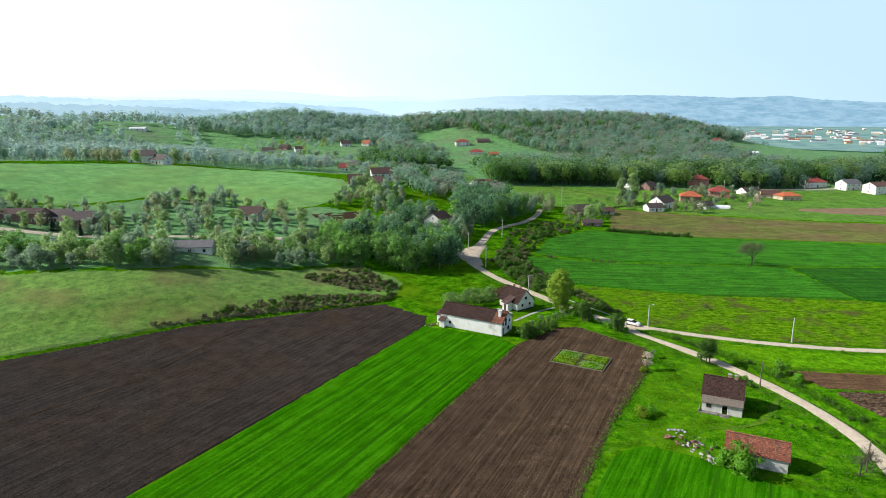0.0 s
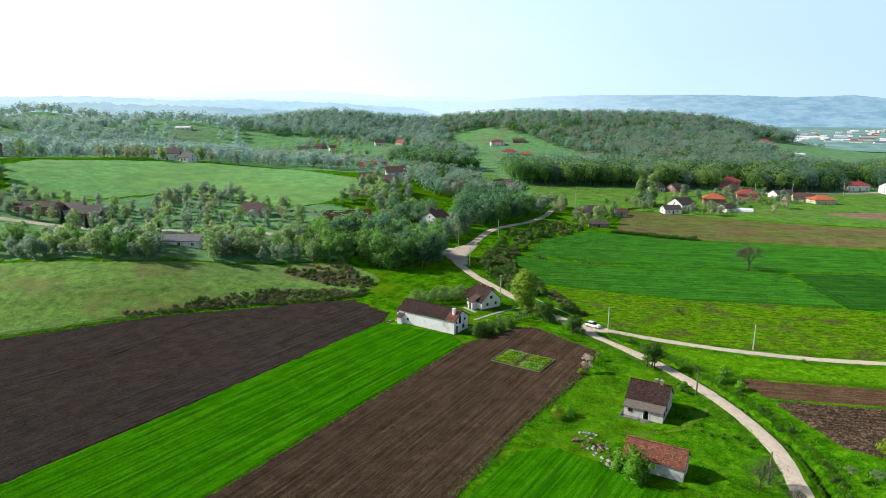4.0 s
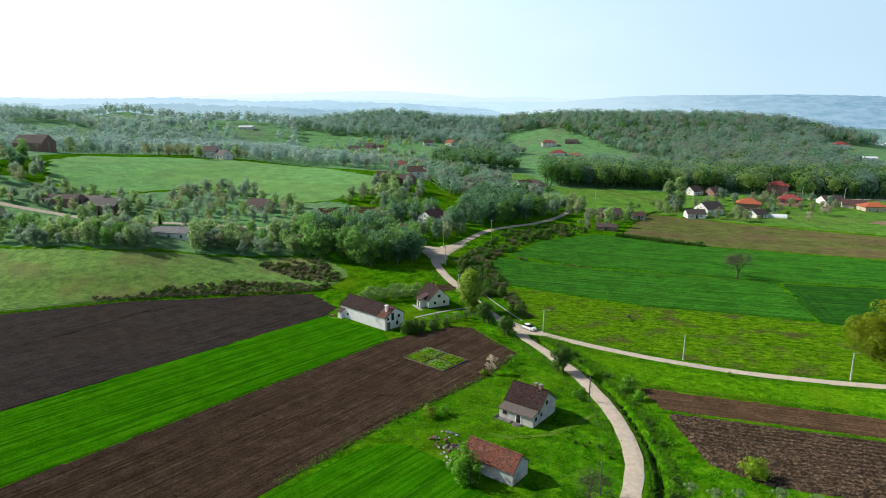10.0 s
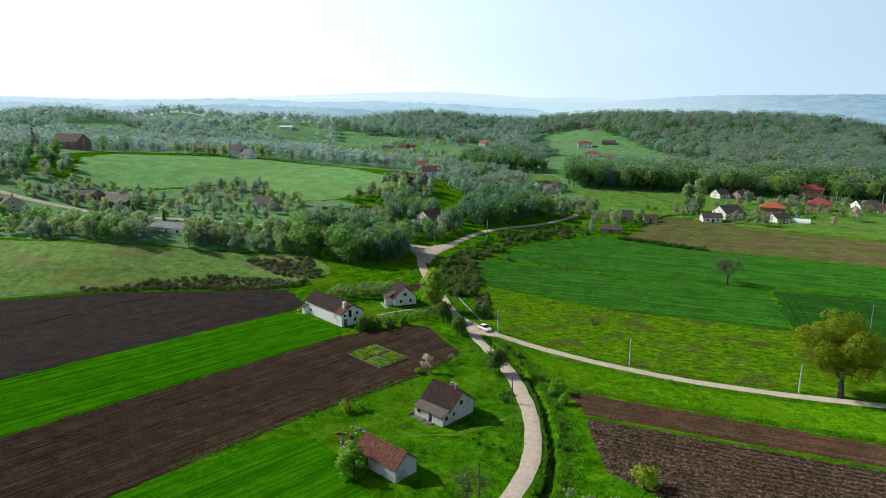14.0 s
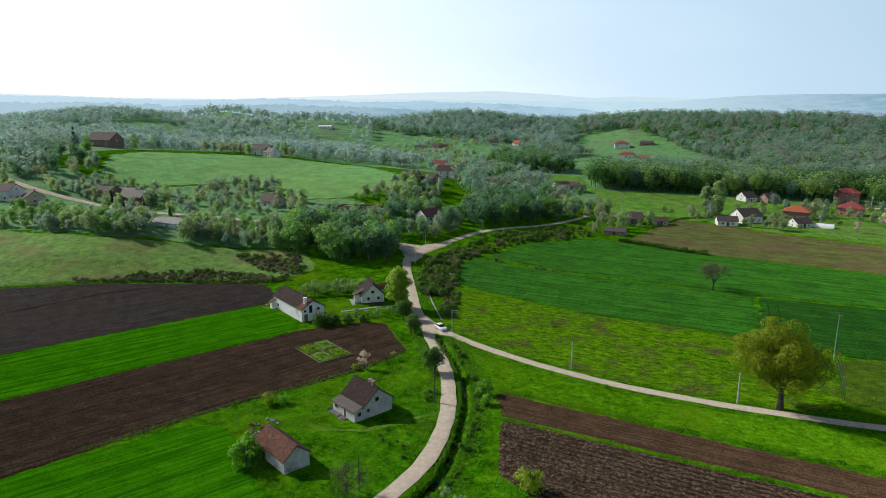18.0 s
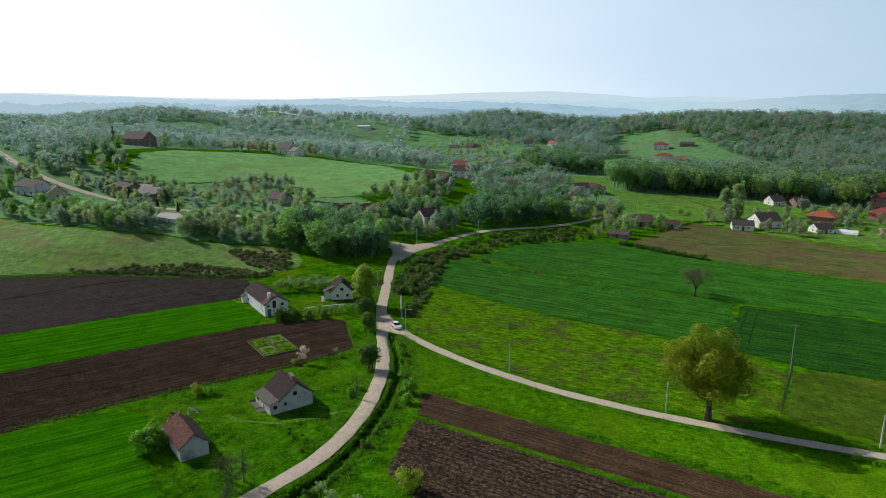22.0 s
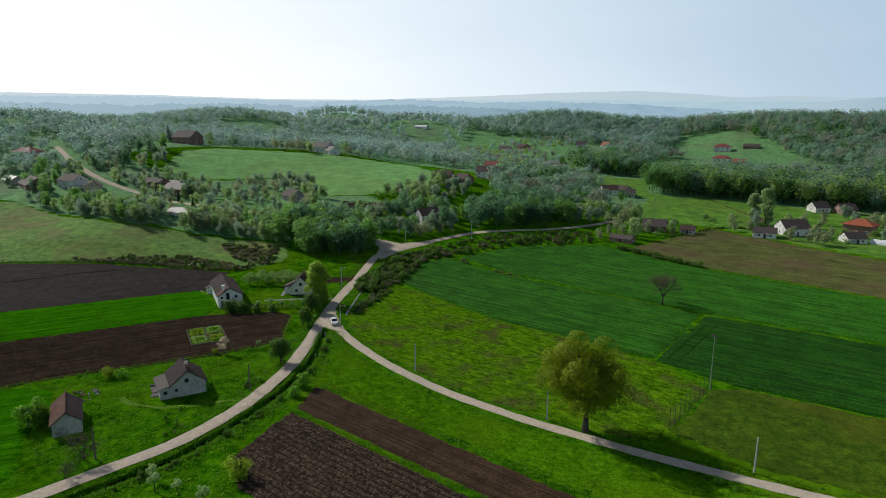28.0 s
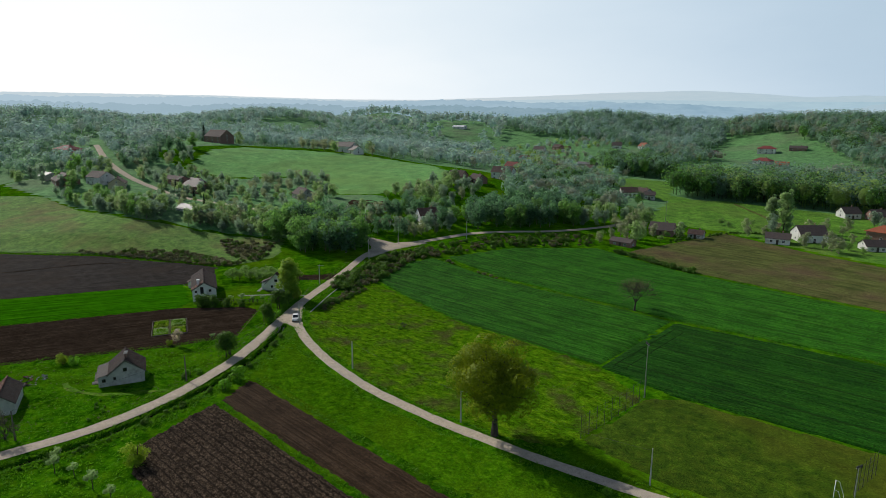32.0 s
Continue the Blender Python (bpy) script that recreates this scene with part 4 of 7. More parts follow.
for s in range(3):
    tree_kind("spring%d" % s, 11, 8.0, -0.8, 30, 1500, 0.39, "leaf_spring", "pale_bark", seed=10 + s)
    tree_kind("green%d" % s, 11, 8.2, -0.8, 30, 1400, 0.39, "leaf_green", "pale_bark", seed=20 + s)
    tree_kind("deep%d" % s, 12, 8.8, -0.8, 30, 1400, 0.40, "leaf_deep", "pale_bark", seed=30 + s)
    tree_kind("bud%d" % s, 9, 6.8, 0.2, 28, 1100, 0.29, "leaf_bud", "pale_bark", seed=40 + s, ragged=0.45)
    tree_kind("grey%d" % s, 10, 7.4, -0.7, 28, 1300, 0.35, "leaf_grey", "pale_bark", seed=50 + s, ragged=0.35)
    tree_kind("bush%d" % s, 3.2, 4.0, -1.0, 16, 560, 0.24, "leaf_bright", seed=60 + s, thick=0.06, stems=3, limbs=3)
    tree_kind("scrub%d" % s, 1.7, 3.2, 0.0, 12, 300, 0.2, "leaf_brush", seed=70 + s, thick=0.04, stems=2, limbs=2, ragged=0.5)
    tree_kind("shrub%d" % s, 3.0, 4.2, -0.8, 16, 620, 0.22, "leaf_hedge", seed=100 + s, thick=0.05, stems=2, limbs=2)
    tree_kind("thorn%d" % s, 2.2, 3.6, -0.2, 14, 420, 0.2, "leaf_hedge", seed=90 + s, thick=0.04, stems=2, limbs=2, ragged=0.5)
    tree_kind("fruit%d" % s, 5.0, 5.6, 0.4, 18, 700, 0.24, "leaf_garden", seed=80 + s, thick=0.1)
tree_kind("oak", 18.8, 20.0, 1.6, 110, 46000, 0.165, "leaf_oak", seed=11, thick=0.62, limbs=80, squash=0.8, ragged=0.06, dome=0.85, lump=0.62, rise=0.55, shell=0.3, clump=1.0)
tree_kind("birch", 13.4, 8.4, -1.2, 56, 10000, 0.27, "leaf_birch", "pale_bark", seed=6, thick=0.15, stems=3, limbs=8, point=0.35, ragged=0.35)
tree_kind("willow", 4.6, 5.6, -0.8, 20, 1900, 0.17, "leaf_yellow", seed=7, thick=0.10, stems=5, limbs=6, ragged=0.5)
tree_kind("roadside", 6.6, 6.6, 0.0, 26, 2600, 0.21, "leaf_hedge", seed=8, thick=0.14, stems=3, limbs=10, ragged=0.4)
tree_kind("lilac", 4.2, 5.8, -1.4, 26, 2300, 0.19, "leaf_hedge", seed=9, thick=0.07, stems=4)
tree_kind("hedge_bush", 5.0, 6.4, -1.6, 26, 3000, 0.22, "leaf_bright", seed=11, thick=0.10, stems=3)
tree_kind("blossom", 4.4, 3.4, 0.8, 16, 900, 0.15, "blossom", seed=12, thick=0.08, ragged=0.45)
tree_kind("poplar", 20, 9.5, 1.0, 44, 4200, 0.42, "leaf_spring", seed=13, thick=0.3, point=0.4, ragged=0.35)
spruce_kind("spruce", 13.0, 2.7, 14)
tree_kind("sapling", 3.0, 2.2, 0.8, 9, 420, 0.15, "leaf_spring", seed=15, thick=0.09, limbs=3)
bare_kind("bare", 9.6, 10.0, 1500, "leaf_brush", 21, 0.26, 4, 0.028, 1.1, 0.10)
bare_kind("bare_thicket", 5.5, 9.0, 900, "leaf_brush", 4, 0.13, 4, 0.018, 1.0, 0.06)
WORDS = {"spring": ("tree", "fresh light green broadleaf tree in spring leaf"), "green": ("tree", "full green broadleaf tree"), "deep": ("tree", "dark green broadleaf tree in dense leaf"),
         "bud": ("budding_tree", "brownish tree just coming into bud"), "grey": ("young_tree", "grey-green tree in thin young leaf"), "bush": ("bush", "rounded green bush growing from the grass"),
         "shrub": ("shrub", "dark green shrub in the overgrown hedge bank"), "thorn": ("thorn_bush", "grey-green thorn bush among brown scrub"), "scrub": ("scrub", "low brown leafless scrub bush on the bank"), "fruit": ("fruit_tree", "small light green fruit tree in an orchard"), "oak": ("oak_tree", "large spreading oak in yellow-green young leaf beside the track"),
         "birch": ("birch_tree", "tall slender birch in light green leaf by the lane"), "willow": ("willow_bush", "bright yellow-green willow bush at the field edge"),
         "roadside": ("tree", "green roadside tree with an open many-stemmed crown"), "lilac": ("bush", "dark green lilac bush behind the barn"), "hedge_bush": ("bush", "dense bright green bush leaning on the shed"),
         "blossom": ("blossom_tree", "small fruit tree in pale pink blossom"), "poplar": ("poplar_tree", "tall poplar in thin light green leaf"), "spruce": ("spruce_tree", "dark green pointed spruce tree"),
         "sapling": ("sapling", "young light green tree in the garden row"), "bare": ("bare_tree", "bare rounded tree standing alone in the wheat"), "bare_thicket": ("bare_tree", "bare brown many-stemmed tree beside the lane")}


def plant(kind, x, y, size=1.0, turn=None, stretch=1.0, group=""):
    """A tree of its own, standing on the land; alike trees share their meshes."""
    trunk, crown = KINDS[kind]
    word = kind.rstrip("0123456789")
    name, label = WORDS[word]
    turn = RNG.uniform(0, 360) if turn is None else turn
    ob = empty(name, pose(x, y, gh(x, y) - 0.05, 0, 0, turn) @ Matrix.Diagonal((size * stretch, size * stretch, size, 1)), label, name.replace("_", " "), group)
    shared("trunk", trunk, ob)
    shared("crown", crown, ob)
    return ob


PLANTED = []


def grove(poly, count, kinds, lo, hi, apart, group, keep_off=3.5):
    """Trees scattered in a stretch of the plan, clear of roads and of one another."""
    p = np.array(poly, float)
    made, tries = 0, 0
    while made < count and tries < count * 60:
        tries += 1
        x, y = RNG.uniform(p[:, 0].min(), p[:, 0].max()), RNG.uniform(p[:, 1].min(), p[:, 1].max())
        if not inside(np.array([x]), np.array([y]), poly)[0]:
            continue
        if min(line_distance(np.array([x]), np.array([y]), r)[0] for r in (ROAD_A, ROAD_B, ROAD_C)) < keep_off:
            continue
        if any((x - a) ** 2 + (y - b) ** 2 < apart ** 2 for a, b in PLANTED[-400:]):
            continue
        if any((x - a) ** 2 + (y - b) ** 2 < 64 for a, b in HOUSE_SPOTS):
            continue
        PLANTED.append((x, y))
        kind = kinds[RNG.integers(len(kinds))]
        plant(kind + ("" if kind in KINDS else str(RNG.integers(3))), x, y, RNG.uniform(lo, hi), group=group)
        made += 1


# ---- houses ----
def tile_mat(name, tones, moss):
    m, nt, p = nodes_of(name)
    geo = nt.nodes.new("ShaderNodeNewGeometry")
    col = ramp(nt, geo.outputs["Random Per Island"], [(k / (len(tones) - 1), c) for k, c in enumerate(tones)])
    col = mixed(nt, ramp(nt, noisy(nt, where(nt), 0.7, 6, 0.7), [(0.5, (0, 0, 0)), (0.68, (1, 1, 1))]), col, moss)
    nt.links.new(col, p.inputs["Base Color"])
    p.inputs["Roughness"].default_value = 0.85
    p.inputs["Diffuse Roughness"].default_value = 1.0
    p.inputs["Specular IOR Level"].default_value = 0.2
    bumped(nt, p, noisy(nt, where(nt), 14), 0.3, 0.02)
    MATS[name] = m


tile_mat("tile_brown", [(0.024, 0.012, 0.010), (0.048, 0.022, 0.018), (0.062, 0.029, 0.023), (0.10, 0.046, 0.036)], (0.058, 0.034, 0.028))
tile_mat("tile_rust", [(0.19, 0.062, 0.038), (0.25, 0.082, 0.048), (0.29, 0.10, 0.06), (0.38, 0.17, 0.11)], (0.17, 0.085, 0.06))
tile_mat("tile_dark", [(0.040, 0.026, 0.024), (0.06, 0.036, 0.032), (0.085, 0.05, 0.042)], (0.07, 0.05, 0.042))


def tiled(parent, a, b, rise, mat, seed=1, w=0.25, course=0.32, missing=0.0, name="tiles"):
    """Roof tiles from the eave line a-b up by the vector rise: every tile overlaps the next."""
    rng = np.random.default_rng(seed)
    a, b, rise = np.array(a, float), np.array(b, float), np.array(rise, float)
    along, up = np.linalg.norm(b - a), np.linalg.norm(rise)
    u, s = (b - a) / along, rise / up
    n = np.cross(u, s)
    n = n if n[2] > 0 else -n
    V, F = [], []
    for j in range(int(up / course) + 1):
        for i in range(int(along / w)):
            if rng.random() < missing:
                continue
            lift, twist = rng.normal(scale=0.008), rng.normal(scale=0.012)
            o = a + u * (i * w + 0.01) + s * (j * course + rng.normal(scale=0.01)) + n * (0.055 + lift)
            e = min(course * 1.25, up - j * course + 0.05)
            if e < 0.08:
                continue
            p = [o, o + u * (w - 0.02), o + u * (w - 0.02) + s * e - n * (0.05 + twist), o + s * e - n * 0.05, o - n * 0.045, o + u * (w - 0.02) - n * 0.045]
            k = len(V)
            V.extend(p)
            F.extend([(k, k + 1, k + 2, k + 3), (k + 4, k + 5, k + 1, k)])
    ob = raw(name, V, F, mat, parent)
    return tagged(ob, kind="stuff")


WINDOW = {}


def window(parent, m, w, h, frame_mat="white_paint", name="window"):
    """A framed window set into the wall, with its pane as a part of it."""
    key = (round(w, 2), round(h, 2), frame_mat)
    if key not in WINDOW:
        t = 0.09
        f = part("window", boxed((-w / 2, w / 2, -0.08, 0.05, 0, t), (-w / 2, w / 2, -0.08, 0.05, h - t, h), (-w / 2, -w / 2 + t, -0.08, 0.05, t, h - t), (w / 2 - t, w / 2, -0.08, 0.05, t, h - t), (-0.03, 0.03, -0.06, 0.05, t, h - t)), frame_mat)
        g = part("pane", boxed((-w / 2 + t, w / 2 - t, -0.02, 0.02, t, h - t)), "glass")
        WINDOW[key] = (f.data, g.data)
        bpy.data.objects.remove(f)
        bpy.data.objects.remove(g)
    f = shared(name, WINDOW[key][0], parent, m)
    shared("pane", WINDOW[key][1], f)
    return f


HOUSE_SPOTS = []


def roof_slab(half, run, eave, ridge, over, thick=0.14):
    """One slope in y, z for prism(): from the ridge out past the wall."""
    k = (ridge - eave) / half
    y1 = run + over
    return [(0, ridge), (y1, ridge - k * y1), (y1, ridge - k * y1 + thick), (0, ridge + thick)]


def hip_roof(hx, hy, eave, top):
    """A roof that slopes on all four sides, with a thick eave and a short ridge."""
    bm = bmesh.new()
    run = max(hx - hy, 0.6)
    low = [bm.verts.new((sx * hx, sy * hy, eave)) for sx, sy in ((-1, -1), (1, -1), (1, 1), (-1, 1))]
    rim = [bm.verts.new((sx * hx, sy * hy, eave + 0.18)) for sx, sy in ((-1, -1), (1, -1), (1, 1), (-1, 1))]
    a, b = bm.verts.new((-run, 0, top)), bm.verts.new((run, 0, top))
    bm.faces.new(low[::-1])
    for k in range(4):
        bm.faces.new((low[k], low[(k + 1) % 4], rim[(k + 1) % 4], rim[k]))
    for f in ((rim[0], rim[1], b, a), (rim[1], rim[2], b), (rim[2], rim[3], a, b), (rim[3], rim[0], a)):
        bm.faces.new(f)
    return bm


def house(x, y, yaw, w, d, eave, top, wall, roof, label, name="house", long_windows=2, gable_windows=1, chimney=True, storeys=1, door=True, over=0.35, extra=None, group="village houses"):
    """A gabled house: w along the ridge, d across it."""
    HOUSE_SPOTS.append((x, y))
    z = min(gh(x + a, y + b) for a in (-w / 3, w / 3) for b in (-d / 3, d / 3))
    ob = empty(name, pose(x, y, z, 0, 0, yaw), label, name.replace("_", " "), group)
    hip = roof in ("orange_roof", "red_roof") and w > 12
    gable = [(d / 2, eave), (-d / 2, eave)] if hip else [(d / 2, eave), (0, top), (-d / 2, eave)]
    part("wall", prism(bmesh.new(), [(-d / 2, -1.5), (d / 2, -1.5)] + gable, -w / 2, w / 2), wall, ob)
    if hip:
        part("roof", hip_roof(w / 2 + 0.7, d / 2 + 0.7, eave - 0.05, top), roof, ob)
    else:
        for s in (1, -1):
            sl = [(s * a, b) for a, b in roof_slab(d / 2, d / 2, eave, top, over)]
            part("roof", prism(bmesh.new(), sl, -w / 2 - over, w / 2 + over), roof, ob)
    if chimney:
        part("chimney", boxed((w * 0.15, w * 0.15 + 0.5, 0.3, 0.8, top - 1.0, top + 0.8), bevel=0.03), "brick_wall", ob)
    per = (eave - 0.3) / storeys
    for st in range(storeys):
        zz = st * per + min(1.0, per * 0.35)
        hh = min(1.2, per * 0.5)
        for s in (1, -1):
            for k in range(long_windows):
                px = (k + 0.5) / long_windows * w - w / 2
                window(ob, pose(px, s * (d / 2 + 0.01), zz, 0, 0, 180 if s > 0 else 0), 1.1, hh)
        for s in (1, -1):
            for k in range(gable_windows):
                py = (k + 0.5) / gable_windows * d - d / 2
                window(ob, pose(s * (w / 2 + 0.01), py, zz, 0, 0, 90 if s > 0 else -90), 1.0, hh)
    if top - eave > 1.6 and not hip:
        for s in (1, -1):
            window(ob, pose(s * (w / 2 + 0.01), 0, eave + 0.1, 0, 0, 90 if s > 0 else -90), 0.9, min(1.0, (top - eave) * 0.45))
    if door:
        part("door", boxed((-0.5, 0.5, -d / 2 - 0.05, -d / 2 + 0.02, 0.0, 2.05), bevel=0.02), "dark_wood", ob)
    return ob


# village and hillside houses
for spec in [
    (22.7, 755, 10, 15, 10, 5.4, 8.2, "white_wall", "red_roof", "white house with a red roof on the hill meadow", 2),
    (36, 690, -8, 14, 9, 3.2, 6.0, "white_wall", "red_roof", "low white house with a red roof on the slope", 1),
    (54, 679, 5, 10, 7, 2.4, 4.6, "brick_wall", "orange_roof", "small brick house with an orange-red roof", 1),
    (48, 768, 4, 14, 8, 3.2, 5.4, "brick_wall", "dark_roof", "brick barn with a dark roof on the hill", 1),
    (-18, 725, -10, 7, 6, 3.2, 5.2, "brick_wall", "dark_roof", "small brick house on the hill meadow", 1),
    (-104, 687, 20, 9, 8, 3.2, 6.2, "white_wall", "dark_roof", "small white house among the woods", 1),
    (-83, 707, -30, 9, 8, 3.2, 6.4, "white_wall", "orange_roof", "white house with an orange roof among the woods", 1),
    (158, 404, -14, 11.6, 9, 4.4, 7.2, "brick_wall", "orange_roof", "unplastered brick house with a bright orange roof", 1),
    (188, 432, -16, 11.6, 9, 4.4, 7.4, "pink_wall", "red_roof", "salmon brick house with a dark red roof", 2),
    (195, 486, -14, 13, 10, 5.8, 8.8, "pink_wall", "red_roof", "large pink house with a red roof", 2),
    (132, 380, 36, 11, 10, 3.8, 7.2, "white_wall", "dark_roof", "white house with a dark roof beside the fallow field", 1),
    (122.5, 366, 10, 9, 7, 2.6, 4.6, "white_wall", "dark_roof", "low white outbuilding with a dark roof", 1),
    (136, 458, 40, 8, 8, 3.0, 6.0, "white_wall", "dark_roof", "small white house with a dark gabled roof", 1),
    (149, 459, 34, 8, 8, 3.0, 6.0, "brick_wall", "dark_roof", "small brick house with a dark roof", 1),
    (217, 449, 15, 12, 10, 3.0, 5.8, "white_wall", "dark_roof", "white house with a brown roof among trees", 1),
    (226, 437, -15, 12, 9, 2.8, 5.4, "cream_wall", "brown_roof", "low cream house with a brown roof", 1),
    (233, 428, 10, 13, 9, 3.2, 5.6, "cream_wall", "orange_roof", "cream house with an orange-brown roof", 1),
    (289, 496, 10, 15, 10, 4.0, 7.0, "white_wall", "red_roof", "white house with a bright red roof", 1),
    (307, 481, 15, 13, 10, 5.4, 8.0, "white_wall", "grey_roof", "two-storey white house with a grey roof", 2),
    (318, 462, 15, 18, 11, 6.0, 8.6, "white_wall", "brown_roof", "large white house at the village edge", 2),
    (156.5, 377, 34, 8, 7, 2.4, 4.6, "white_wall", "dark_roof", "small white shed beside the orange-roofed house", 1),
    (77.5, 349, 10, 10, 8, 2.8, 5.6, "brick_wall", "dark_roof", "brown brick house with a dark roof at the lane", 1),
    (74.5, 313, -5, 9, 5, 2.0, 3.2, "brick_wall", "dark_roof", "low old brick shed in the grass", 1),
    (92, 352, 5, 6, 5, 2.2, 3.8, "old_wall", "brown_roof", "little brown-roofed hut in the garden", 1),
    (24, 431, 38, 9, 8, 3.0, 5.6, "white_wall", "brown_roof", "white farmhouse with a purple-brown roof", 1),
    (30, 440, -30, 9, 7, 3.0, 5.4, "old_wall", "brown_roof", "farm building with a brown roof", 1),
    (36, 434, 20, 6, 6, 3.0, 4.8, "old_wall", "dark_roof", "small farm shed with a dark roof", 1),
    (-48, 354, 10, 9, 8, 3.2, 6.2, "brick_wall", "brown_roof", "brick house with a brown roof on the slope", 1),
    (-38, 360, -20, 9, 7, 2.8, 5.2, "brick_wall", "brown_roof", "brick outbuilding with a brown roof", 1),
    (-37, 385, 15, 12, 9, 5.0, 8.0, "white_wall", "brown_roof", "white two-storey house with a brown roof", 2),
    (-66, 440, 5, 10, 8, 3.0, 5.6, "white_wall", "red_roof", "white house with a red roof below the wood", 1),
    (-181, 386, 12, 14, 10, 4.6, 7.6, "white_wall", "dark_roof", "dark-roofed house on the meadow ridge", 1),
    (-169, 384, -15, 9, 8, 3.2, 6.0, "white_wall", "dark_roof", "white gabled house on the meadow ridge", 1),
    (-258, 327, 8, 17, 12, 5.6, 10.2, "brick_wall", "brown_roof", "large unplastered brick house on the hill", 3),
    (-2, 275, 60, 9, 8, 4.6, 7.4, "white_wall", "brown_roof", "white two-storey house in the trees by the junction", 2),
    (-12, 257, 30, 5, 4, 2.0, 3.4, "white_wall", "red_roof", "tiny white hut with a red roof by the road", 1),
    (-83, 206, 6, 13, 6, 2.6, 4.3, "white_wall", "grey_roof", "low white barn with a dark grey roof", 1),
    (-81, 267, -15, 10, 8, 3.0, 5.8, "old_wall", "brown_roof", "old farmhouse with a red-brown roof", 1),
    (-50, 240, 35, 6, 5, 2.6, 4.6, "brick_wall", "brown_roof", "small hut with a rusty tiled roof in the trees", 1),
    (-139, 240, 12, 11, 9, 4.0, 6.6, "brick_wall", "dark_roof", "brick house with a dark hipped roof", 1),
    (-150, 246, 5, 9, 7, 3.0, 5.2, "white_wall", "dark_roof", "dark-roofed house behind the brick barn", 1),
    (-160, 240, 3, 15, 7, 4.0, 5.6, "brick_wall", "brown_roof", "long roofless-looking brick barn", 1),
    (-184, 209, 12, 11, 9, 4.6, 7.4, "white_wall", "brown_roof", "pale house with a brown roof beside the road", 1),
    (-170, 212, -30, 10, 8, 3.2, 6.0, "cream_wall", "brown_roof", "cream house with a brown roof beside the road", 1),
    (-200, 197, -12, 18, 11, 3.2, 6.6, "brick_wall", "brown_roof", "brick farmhouse with a rust-brown roof", 1),
    (-222, 196, 0, 10, 7, 2.6, 4.4, "old_wall", "grey_roof", "old farm shed with a grey roof", 1),
    (-278, 228, 20, 13, 10, 5.0, 8.0, "pink_wall", "red_roof", "house with a faded red roof on the hill", 2),
    (-179, 659, 12, 11, 9, 3.4, 6.2, "white_wall", "dark_roof", "white house with a dark roof in the hamlet", 1),
    (-166, 676, -20, 10, 8, 3.0, 5.6, "brick_wall", "brown_roof", "brown brick house in the hamlet", 1),
    (-147, 659, 25, 9, 7, 3.0, 5.6, "white_wall", "brown_roof", "small white house in the hamlet", 1),
    (-82, 581, 5, 16, 7, 2.8, 4.4, "old_wall", "grey_roof", "long low farm building with a grey roof", 1),
    (-66, 556, -12, 9, 7, 2.8, 5.0, "old_wall", "brown_roof", "small farm building in the side valley", 1),
    (-69, 501, 30, 10, 8, 3.0, 5.6, "white_wall", "brown_roof", "white house among garden trees", 1),
    (-132, 558, -8, 11, 8, 3.2, 6.0, "white_wall", "brown_roof", "pale house below the hamlet", 1),
    (-341, 724, 10, 16, 8, 3.0, 4.6, "white_wall", "white_sheet", "white sheet-roofed hall on the far hill", 1),
    (-520, 770, 20, 12, 9, 3.4, 6.4, "white_wall", "dark_roof", "white house beside the far meadow", 1),
    (-470, 742, -15, 12, 9, 3.4, 6.2, "brick_wall", "brown_roof", "brown house beside the far meadow", 1),
    (341, 801, 10, 14, 10, 5.0, 8.4, "white_wall", "red_roof", "white house on the far slope", 1),
    (308, 656, 0, 26, 8, 3.2, 4.4, "white_wall", "white_sheet", "long white industrial shed", 1),
]:
    hx, hy, yaw, w, d, eave, top, wall, roof, label, st = spec
    w, d = w * 1.06, d * 1.04
    house(hx, hy, yaw, w, d, eave, top, wall, roof, label, storeys=st, long_windows=3 if w > 11 else 2)


